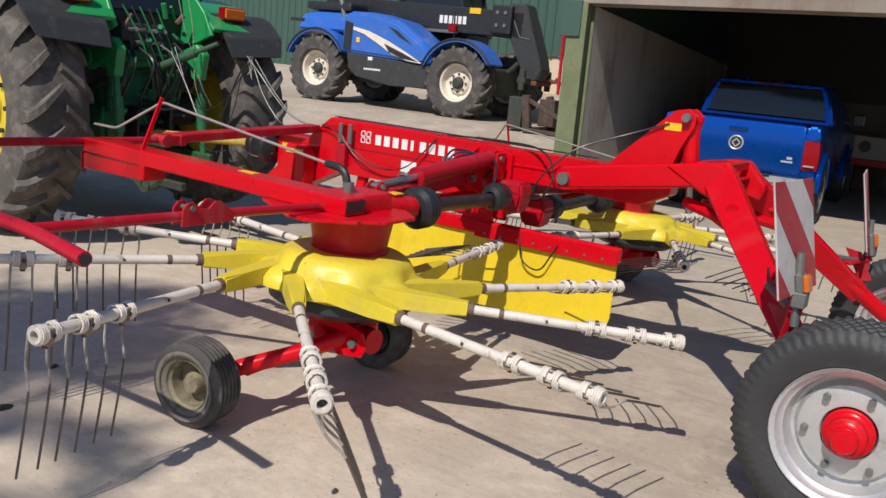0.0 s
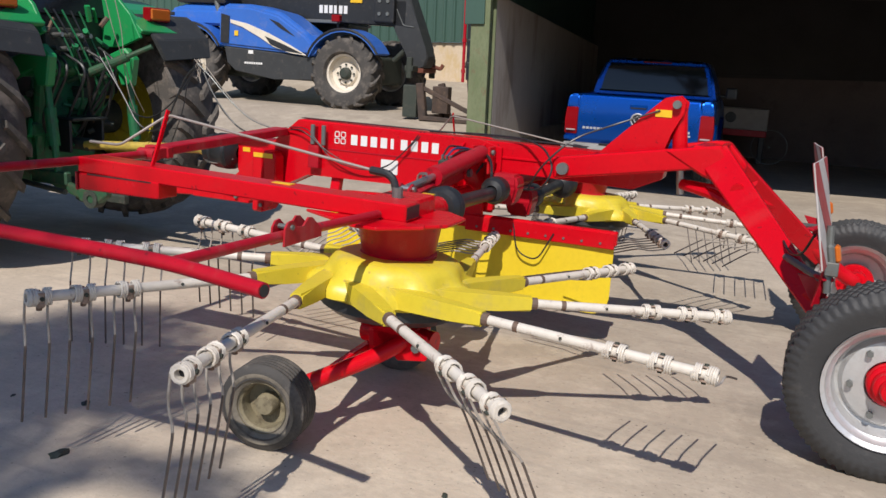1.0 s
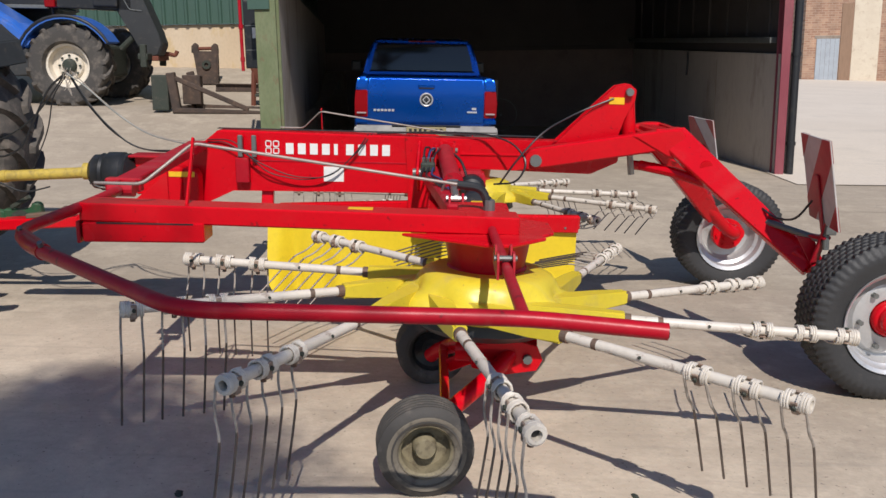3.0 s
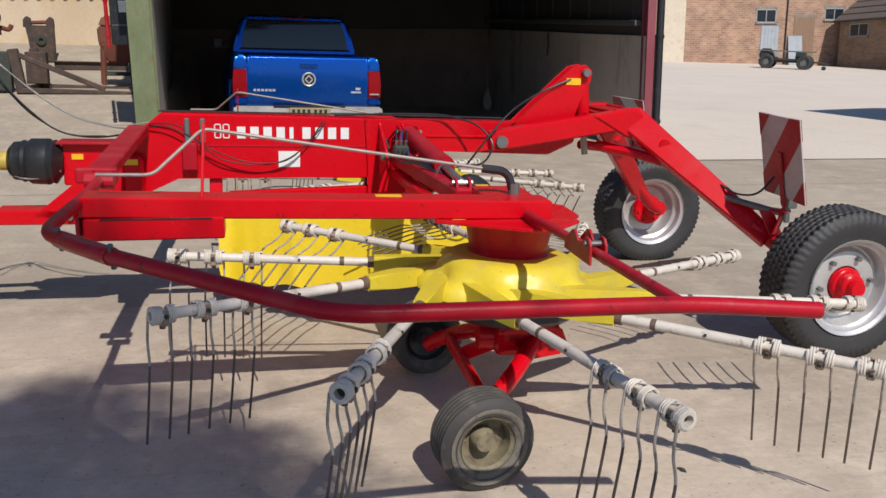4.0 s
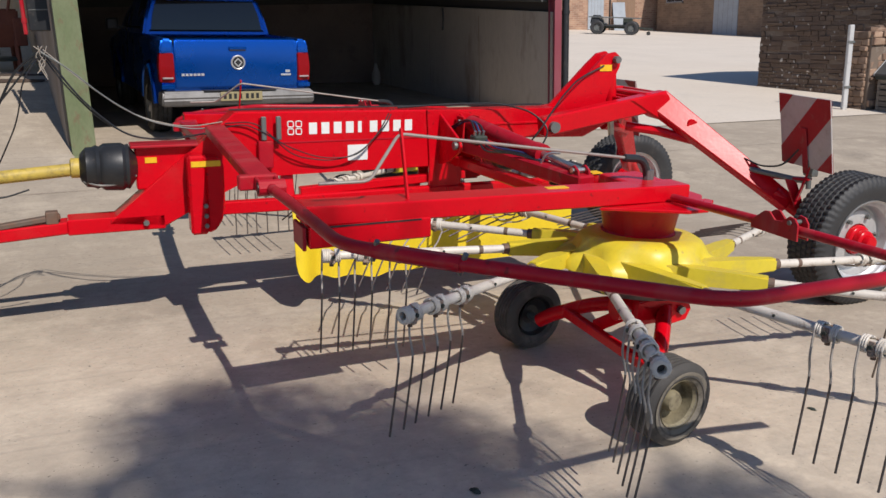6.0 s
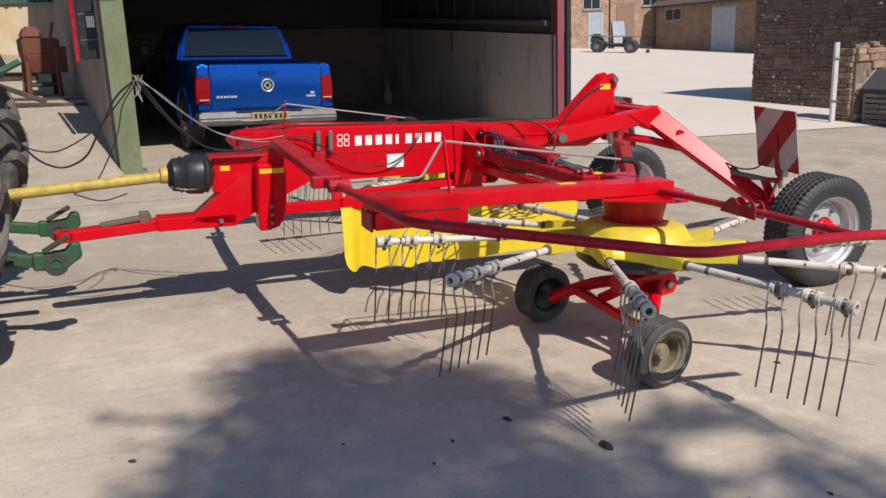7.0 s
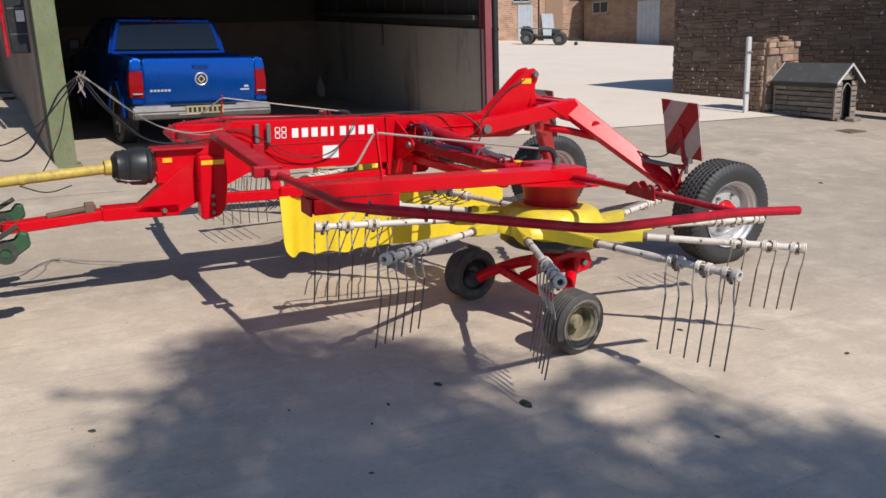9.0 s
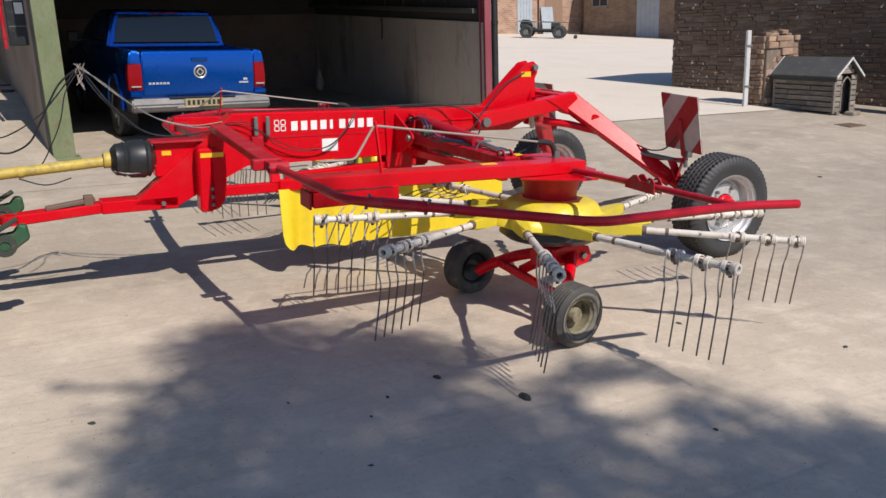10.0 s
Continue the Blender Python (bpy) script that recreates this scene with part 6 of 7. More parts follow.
    part("marker_lamp", box((1.28, -1.08, 1.50), (1.44, -0.98, 1.62), 0.012), LENS_RED, r)
    part("step_tank", box((0.35, -0.40, 1.5), (1.05, -0.32, 1.56), 0.01), GREY_STEEL, r)


telehandler()


def tractor():
    r = root("tractor", yard(-2.93, 0.07, 0.0, 0.0), "green farm tractor with yellow wheels seen from behind", "tractor")
    for s in (-1, 1):
        lug_wheel(r, 0, s * 0.98, 0.905, 0.50, 0.50, s, YELLOW, RUBBER_FARM, 19, YELLOW, "rear_wheel", MUDDY_YELLOW)
        lug_wheel(r, -2.55, s * 0.92, 0.66, 0.42, 0.34, s, YELLOW, RUBBER_FARM, 17, YELLOW, "front_wheel")
        # fender: curved strip over the wheel, black lip, lamp
        arc = np.linspace(radians(47), radians(150), 13)
        outer = [(1.04 * math.cos(a), 0.905 + 1.0 * math.sin(a)) for a in arc]
        inner = [(1.0 * math.cos(a), 0.905 + 0.96 * math.sin(a)) for a in arc[::-1]]
        part("fender", prism(outer + inner, s * 0.46, s * 1.02, 0.006), TRACTOR_GREEN, r, "green fender")
        part("fender_side", prism([(0.70, 1.58), (0.60, 1.76), (0.40, 1.95), (-0.6, 1.95), (-0.5, 1.45), (0.5, 1.50)], s * 0.44, s * 0.475, 0.006), TRACTOR_GREEN, r)
        part("fender_lip", loft([[(0.60, s * 0.56, 1.715), (0.60, s * 1.20, 1.745), (0.52, s * 1.20, 1.79), (0.52, s * 0.56, 1.775)], [(0.64, s * 0.56, 1.68), (0.64, s * 1.21, 1.71), (0.56, s * 1.21, 1.76), (0.56, s * 0.56, 1.74)], [(0.76, s * 0.56, 1.57), (0.76, s * 1.20, 1.61), (0.70, s * 1.20, 1.62), (0.70, s * 0.56, 1.59)], [(0.84, s * 0.58, 1.41), (0.83, s * 1.14, 1.45), (0.80, s * 1.14, 1.45), (0.80, s * 0.58, 1.41)]], bevel=0.008), DARK_GREY, r, "black rubber fender lip")
        lamp = part("tail_lamp", box((0.56, s * 0.62, 1.72), (0.64, s * 0.86, 1.83), 0.015), LENS_RED, r, "red and amber lamp")
        part("amber_lens", box((0.625, s * 0.63, 1.73), (0.65, s * 0.85, 1.82), 0.01), ORANGE, lamp)
        part("lower_link", bar((0.10, s * 0.30, 0.62), (1.00, s * 0.42, 0.45), 0.045, 0.075, 0.015), LINK_GREEN, r)
        hook = part("link_end", prism([(0.94, 0.41), (1.10, 0.40), (1.20, 0.47), (1.19, 0.55), (1.14, 0.56), (1.12, 0.50), (1.04, 0.50), (0.94, 0.51)], s * 0.42 - 0.035, s * 0.42 + 0.035, 0.012), LINK_GREEN, r, "dirty green hook end")
        part("hook_ring", moved(lathe([(0.03, -0.045), (0.065, -0.045), (0.065, 0.045), (0.03, 0.045), (0.03, -0.045)], 18), pose(1.06, s * 0.42, 0.44)), GRIMY, hook)
        part("hook_latch", bar((1.0, s * 0.42 - 0.04, 0.52), (1.14, s * 0.42 - 0.04, 0.60), 0.02, 0.03), GRIMY, hook)
        part("lift_arm", prism([(0.25, 1.36), (0.60, 1.50), (0.70, 1.42), (0.66, 1.20), (0.56, 1.20), (0.54, 1.34), (0.28, 1.22)], s * 0.36, s * 0.44, 0.012), TRACTOR_GREEN, r)
        part("lift_rod", tube([(0.62, s * 0.40, 1.24), (0.70, s * 0.40, 0.55)], 0.026, 10), HOUSING_GREEN, r)
        part("rod_barrel", tube([(0.64, s * 0.40, 1.05), (0.67, s * 0.40, 0.78)], 0.042, 12), HOUSING_GREEN, r)
        part("lift_ram", tube([(0.28, s * 0.22, 0.60), (0.45, s * 0.30, 1.25)], 0.05, 12), HOUSING_GREEN, r)
        part("ram_chrome", tube([(0.40, s * 0.28, 1.05), (0.46, s * 0.30, 1.28)], 0.022, 10), STEEL, r)
        part("axle_housing", tube([(0, s * 0.2, 0.905), (0, s * 0.8, 0.905)], 0.15, 16), GRIMY, r, smooth=True)
        part("sway_block", box((0.45, s * 0.40 - 0.03, 0.50), (0.80, s * 0.40 + 0.03, 0.60), 0.012), LINK_GREEN, r)
        part("stabiliser", tube([(0.2, s * 0.42, 0.5), (0.85, s * 0.48, 0.47)], 0.02, 8), GRIMY, r)
    part("rear_housing", loft([rect(-0.6, 0.34, -0.30, 0.30, 0.45), rect(-0.6, 0.36, -0.34, 0.34, 0.9), rect(-0.6, 0.28, -0.28, 0.28, 1.38)], bevel=0.04), HOUSING_GREEN, r, "greasy green transmission housing")
    part("lift_shaft", tube([(0.30, -0.46, 1.32), (0.30, 0.46, 1.32)], 0.07, 16), TRACTOR_GREEN, r)
    part("pto_shield", join(box((0.34, -0.17, 0.94), (0.62, 0.17, 0.965), 0.01), box((0.34, -0.17, 0.70), (0.58, -0.145, 0.95), 0.01), box((0.34, 0.145, 0.70), (0.58, 0.17, 0.95), 0.01)), BLACK, r)
    part("pto_stub", tube([(0.34, 0, 0.76), (0.62, 0, 0.752)], 0.05, 14), GRIMY, r)
    part("top_link", join(tube([(0.36, 0.02, 1.22), (0.95, 0.30, 1.52)], 0.02, 10), tube([(0.50, 0.09, 1.29), (0.78, 0.22, 1.43)], 0.034, 12)), LINK_GREEN, r, "dull green top link folded up")
    part("spool_block", box((0.18, -0.20, 1.42), (0.40, 0.16, 1.62), 0.02), GRIMY, r)
    rnd = random.Random(4)
    for k in range(26):
        p = Vector((0.34 + 0.12 * rnd.random(), rnd.uniform(-0.36, 0.36), rnd.uniform(0.78, 1.72)))
        d = Vector((rnd.uniform(0.02, 0.09), rnd.uniform(-0.10, 0.10), rnd.uniform(-0.12, 0.12)))
        part("pipe_fitting", tube([p, p + d], rnd.uniform(0.010, 0.026), 7), (GRIMY, RUSTY_GREY, HOUSING_GREEN, TRACTOR_GREEN)[k % 4], r)
    for k in range(9):
        y, z = rnd.uniform(-0.30, 0.30), rnd.uniform(0.85, 1.45)
        part("casting", box((0.30, y - 0.06, z - 0.05), (0.36 + 0.08 * rnd.random(), y + 0.06, z + 0.05), 0.012), (HOUSING_GREEN, GRIMY)[k % 3 == 0], r)
    for k in range(5):
        part("control_cable", tube(rounded([(0.40, -0.2 + 0.08 * k, 1.75), (0.52, -0.1 + 0.09 * k, 1.5 - 0.05 * k), (0.56, 0.0 + 0.08 * k, 1.15), (0.42, 0.05 + 0.05 * k, 0.95)], 0.12, 4), 0.008, 5), BLACK if k % 2 else HOUSING_GREEN, r, smooth=True)
    for k in range(8):
        y = -0.18 + 0.045 * k
        part("coupler", tube([(0.38, y, 1.46 + 0.1 * (k % 2)), (0.50, y, 1.47 + 0.1 * (k % 2))], 0.018, 8), STEEL if k % 3 else GRIMY, r)
    part("drawbar_frame", join(box((0.30, -0.10, 0.40), (0.66, 0.10, 0.47), 0.01), box((0.55, -0.03, 0.33), (0.95, 0.03, 0.40), 0.01)), GRIMY, r)
    for k in range(7):
        y = -0.28 + 0.09 * k
        z = 1.5 - 0.1 * rnd.random()
        part("hose", tube(rounded([(0.45, y, z), (0.62 + 0.1 * rnd.random(), y + 0.1 * rnd.uniform(-1, 1), z - 0.1), (0.50, y + 0.15 * rnd.uniform(-1, 1), 0.95), (0.38, y * 0.6, 0.75)], 0.12, 5), 0.011, 6), BLACK, r, smooth=True)
    # cab and hood
    part("cab_body", box((-1.35, -0.62, 1.10), (0.30, 0.62, 1.75), 0.05), BLACK, r)
    part("rear_screen", loft([[(0.32, -0.60, 1.72), (0.34, 0.60, 1.72), (0.30, 0.60, 1.72), (0.28, -0.60, 1.72)], [(0.16, -0.62, 2.60), (0.18, 0.62, 2.60), (0.14, 0.62, 2.60), (0.12, -0.62, 2.60)]]), CAR_GLASS, r)
    part("cab_glass", loft([rect(-1.30, 0.20, -0.70, 0.70, 1.75), rect(-1.15, 0.10, -0.66, 0.66, 2.60)]), CAR_GLASS, r)
    for x, y in ((0.24, -0.68), (0.24, 0.68), (-1.3, -0.68), (-1.3, 0.68)):
        part("cab_post", bar((x, y, 1.7), (x * 0.85, y * 0.95, 2.62), 0.07, 0.07), TRACTOR_GREEN, r)
    part("cab_roof", box((-1.45, -0.80, 2.60), (0.42, 0.80, 2.80), 0.08), TRACTOR_GREEN, r)
    part("bonnet", loft([rect(-3.3, -1.3, -0.36, 0.36, 1.0), rect(-3.3, -1.3, -0.38, 0.38, 1.5), rect(-3.1, -1.3, -0.25, 0.25, 1.72)], bevel=0.04), TRACTOR_GREEN, r)
    # unseen bulk added below the cab to deepen the shadow under the tractor
    for s in (-1, 1):
        part("fuel_tank", loft([rect(-1.75, -0.62, s * 0.30, s * 0.74, 0.42), rect(-1.80, -0.60, s * 0.30, s * 0.80, 0.60), rect(-1.75, -0.62, s * 0.30, s * 0.78, 1.12)], bevel=0.04), BLACK, r, "unseen black filler under the cab that keeps out sky light")
    part("engine", box((-3.2, -0.28, 0.55), (-0.6, 0.28, 1.02), 0.05), GRIMY, r)
    part("front_axle", tube([(-2.55, -0.8, 0.66), (-2.55, 0.8, 0.66)], 0.09, 12), GRIMY, r)
    # twine and cord hung on the link
    for k in range(2):
        part("cord", tube(rounded([(0.66, 0.10 + 0.1 * k, 1.95), (0.70, 0.16 + 0.09 * k, 1.62), (0.69, 0.27, 1.40), (0.75, 0.24 + 0.06 * k, 1.18), (0.74, 0.33 + 0.1 * k, 1.0)], 0.1, 5), 0.0035, 5), GREY_CORD, r, "frayed pale cord")


tractor()


# ---- hoses of the rake ----
def hose(name, pts, rad, mat, parent=rake, label=""):
    return part(name, tube(rounded(pts, 0.25, 6), rad, 6), mat, parent, label, smooth=True)


peak = (-1.33, 0.13, 1.43)
hose("hydraulic_hose", [peak, (-1.46, 0.14, 1.33), (-1.57, 0.14, 1.12), (-1.66, 0.14, 0.95), (-1.80, 0.14, 0.89), (-1.93, 0.14, 0.95), (-2.10, 0.16, 1.18), (-2.32, 0.18, 1.42)], 0.007, BLACK)
hose("hydraulic_hose", [(-2.30, 0.20, 1.46), (-2.14, 0.18, 1.20), (-1.98, 0.15, 1.02), (-1.83, 0.15, 0.99), (-1.70, 0.15, 1.05), (-1.57, 0.14, 1.14), (-1.46, 0.14, 1.27), (-1.35, 0.13, 1.41)], 0.005, BLACK)
hose("hydraulic_hose", [(-1.34, 0.12, 1.40), (-1.43, 0.12, 1.28), (-1.47, 0.12, 1.08), (-1.58, 0.13, 0.86), (-1.62, 0.14, 0.80)], 0.004, BLACK)
hose("hydraulic_hose", [peak, (-1.16, 0.10, 1.17), (-0.96, 0.10, 0.985), (-0.76, 0.09, 0.955), (-0.50, 0.05, 1.00)], 0.0055, BLACK)
hose("hydraulic_hose", [(-1.33, 0.11, 1.42), (-1.21, 0.10, 1.34), (-1.05, 0.10, 1.19), (-0.85, 0.08, 1.06), (-0.60, 0.06, 1.01), (-0.45, 0.03, 1.04)], 0.0042, GREY_STEEL, label="grey hydraulic hose")
hose("hydraulic_hose", [(-1.33, 0.15, 1.41), (-1.24, 0.12, 1.26), (-1.08, 0.11, 1.07), (-0.90, 0.10, 0.965), (-0.70, 0.08, 0.97)], 0.0045, BLACK)
hose("hydraulic_hose", [(-1.32, 0.16, 1.43), (-1.15, 0.14, 1.27), (-0.92, 0.12, 1.09), (-0.66, 0.08, 1.02), (-0.42, 0.04, 1.06)], 0.0032, GREY_CORD)
for k in range(4):
    a = 1.7 * k
    hose("hose_tie", [(peak[0] - 0.03 + 0.02 * k, peak[1] - 0.02, peak[2] + 0.02), (peak[0] + 0.03 * math.cos(a), peak[1] - 0.01, peak[2] - 0.03), (peak[0] + 0.02 * math.sin(a), peak[1], peak[2] - 0.07), (peak[0] + 0.03 * math.cos(a + 2), peak[1] - 0.01, peak[2] - 0.10 - 0.015 * k)], 0.0026, GREY_CORD, label="frayed pale cord round the hoses")
hose("hydraulic_hose", [(-0.46, -0.02, 1.03), (-0.36, -0.05, 1.05), (-0.22, -0.06, 0.98), (-0.10, -0.05, 0.86), (0.12, -0.05, 0.82), (0.30, -0.04, 0.86), (0.46, -0.03, 1.02), (0.52, 0.02, 1.10)], 0.0035, BLACK)
hose("hydraulic_hose", [(-0.46, -0.01, 1.05), (-0.30, -0.04, 1.06), (-0.18, -0.06, 0.94), (0.05, -0.06, 0.84), (0.28, -0.05, 0.84), (0.42, -0.03, 0.98), (0.50, 0.01, 1.10)], 0.0035, BLACK)
hose("hydraulic_hose", [(0.55, 0.03, 1.105), (0.90, 0.02, 1.12), (1.20, -0.02, 1.12), (1.36, -0.14, 1.08), (1.44, -0.23, 0.98), (1.38, -0.23, 0.86), (1.25, -0.16, 0.84)], 0.006, BLACK)
hose("hydraulic_hose", [(1.28, -0.18, 0.84), (1.36, -0.25, 0.98), (1.52, -0.20, 1.16), (1.75, -0.02, 1.26), (1.95, 0.0, 1.34)], 0.0055, BLACK)
hose("hydraulic_hose", [(0.90, -0.05, 1.0), (0.98, -0.12, 1.03), (1.06, -0.2, 0.98), (1.10, -0.3, 0.86)], 0.008, BLACK)
hose("hydraulic_hose", [(0.84, -0.03, 0.98), (0.86, -0.10, 0.90), (0.92, -0.16, 0.86), (0.98, -0.12, 0.96)], 0.007, BLACK)
for k in range(2):
    hose("beam_cable", [(-0.42, 0.07 + 0.03 * k, 1.112), (0.2, 0.08 + 0.03 * k, 1.108), (0.9, 0.06 + 0.03 * k, 1.105), (1.55, 0.05 + 0.03 * k, 1.098)], 0.003, BLACK)
hose("drive_chain", [(-1.19, 0.0, 0.77), (-1.12, -0.035, 0.752), (-1.02, -0.035, 0.752), (-0.93, 0.0, 0.79)], 0.005, STEEL, label="thin steel safety chain")
hose("guard_cord", [(-1.75, 0.02, 0.76), (-1.6, 0.0, 0.70), (-1.45, 0.03, 0.74)], 0.005, BLACK)


# ---- loose things ----
FORK_BROWN = material("rusty_brown_steel", (0.085, 0.055, 0.04), 0.8, second=(0.035, 0.03, 0.027), amount=0.9, scale=5, fine=25, bump=0.35, dirt=(0.20, 0.13, 0.08), dirt_amount=0.5)


def fork_carriage():
    r = root("fork_carriage", yard(-3.38, 8.15, 0.58, 4), "rusty brown pallet fork carriage lying on the concrete ramp", "pallet forks")
    part("back_plate", box((-0.20, -0.24, 0.03), (0.05, -0.06, 0.56), 0.02), GRIMY, r, "black back plate")
    part("upright", bar((0.17, -0.20, 0.0), (0.09, -0.20, 0.60), 0.12, 0.13, 0.012), FORK_BROWN, r)
    part("upright", bar((0.40, 0.41, 0.0), (0.24, 0.41, 0.60), 0.10, 0.11, 0.012), FORK_BROWN, r)
    part("top_plate", box((0.16, 0.20, 0.10), (0.44, 0.40, 0.55), 0.01), FORK_BROWN, r)
    part("fork", prism([(0.12, 0.0), (1.75, 0.0), (1.80, 0.03), (0.16, 0.075)], -0.28, -0.16, 0.006), FORK_BROWN, r)
    part("fork", prism([(0.30, 0.0), (1.95, 0.0), (2.0, 0.03), (0.34, 0.075)], 0.55, 0.67, 0.006), FORK_BROWN, r)
    part("brace", bar((0.15, -0.20, 0.52), (1.25, -0.20, 0.06), 0.07, 0.07, 0.01), FORK_BROWN, r)
    part("cross_bar", bar((0.16, -0.24, 0.05), (0.34, 0.66, 0.05), 0.06, 0.08, 0.01), FORK_BROWN, r)
    h = root("hitch_block", yard(-3.87, 12.05, None, 8), "rusty grey hitch block standing before the shed wall", "hitch block")
    part("block", loft([rect(-0.17, 0.21, -0.12, 0.12, -0.02), rect(-0.22, 0.22, -0.12, 0.12, 0.40), rect(-0.26, 0.22, -0.10, 0.10, 0.64)], bevel=0.025), FORK_BROWN, h)
    for x in (-0.22, 0.16):
        part("lug", prism([(x - 0.07, 0.60), (x + 0.07, 0.60), (x + 0.06, 0.76), (x, 0.80), (x - 0.06, 0.74)], -0.07, 0.07, 0.012), FORK_BROWN, h)
    part("pin", tube([(-0.24, 0.0, 0.68), (0.20, 0.0, 0.70)], 0.035, 10), RUST, h)
    part("eye", moved(lathe([(0.04, -0.03), (0.085, -0.03), (0.085, 0.03), (0.04, 0.03), (0.04, -0.03)], 18), pose(0.0, -0.13, 0.38)), GRIMY, h)
    b = root("steel_beam", yard(-2.95, 11.55, None, 4), "rusty steel joist lying on the concrete", "joist")
    for z in (0.0, 0.13):
        part("flange", box((-0.62, -0.06, z), (0.62, 0.06, z + 0.014), 0.003), FORK_BROWN, b)
    part("web", box((-0.62, -0.006, 0.012), (0.62, 0.006, 0.132), 0.0), FORK_BROWN, b)


fork_carriage()


def rusty_hopper():
    r = root("rusty_hopper", yard(-2.22, 9.75, None, 12) @ Matrix.Scale(1.25, 4), "rusty red steel hopper on a stand beside the garage wall", "hopper")
    part("tub", loft([rect(-0.12, 0.16, -0.14, 0.16, 0.28), rect(-0.20, 0.22, -0.2, 0.2, 0.52), rect(-0.21, 0.23, -0.2, 0.2, 0.72)], bevel=0.02), RUST, r)
    part("side_box", box((0.16, -0.22, 0.30), (0.30, 0.10, 0.62), 0.02), RUST, r)
    for x in (-0.17, 0.2):
        for y in (-0.16, 0.16):
            part("leg", bar((x, y, -0.05), (x * 0.9, y * 0.9, 0.45), 0.05, 0.05), RUST, r)
    part("shelf", box((-0.18, -0.17, 0.12), (0.21, 0.17, 0.16), 0.01), GRIMY, r)
    part("cover", loft([rect(-0.20, 0.05, -0.18, 0.15, 0.72), rect(-0.14, 0.0, -0.12, 0.1, 0.86)], bevel=0.025), RUST, r)
    part("lever", bar((0.12, -0.2, 0.7), (0.16, -0.24, 0.92), 0.03, 0.03), RUST, r)


rusty_hopper()


def hoop_and_box():
    r = root("wheel_hoop", yard(2.03, 12.2, 0.0, 0), "thin bicycle wheel leaning by the back wall", "wheel")
    part("hoop", moved(lathe([(0.316, -0.006), (0.325, -0.006), (0.325, 0.006), (0.316, 0.006), (0.316, -0.006)], 40), pose(0, 0, 0.33, -8)), GREY_STEEL, r, smooth=True)
    part("hub", moved(tube([(0, -0.04, 0), (0, 0.04, 0)], 0.02, 8), pose(0, 0, 0.33, -8)), GREY_STEEL, r)
    b = root("tool_trailer", yard(1.50, 12.25, 0.0, 2), "white and red box trailer at the back of the garage", "trailer")
    part("box_top", box((-0.45, -0.1, 0.62), (0.45, 0.35, 1.02), 0.02), SACK, b)
    part("red_band", box((-0.45, -0.11, 0.50), (0.45, 0.35, 0.62), 0.01), RED_FADED, b)
    part("vent", moved(lathe([(0, -0.01), (0.10, -0.01), (0.10, 0.01)], 24), pose(-0.22, -0.105, 0.84)), BLACK, b)
    for s in (-1, 1):
        part("foot", box((s * 0.38 - 0.05, 0.0, -0.05), (s * 0.38 + 0.05, 0.25, 0.52), 0.01), BLACK, b)


hoop_and_box()


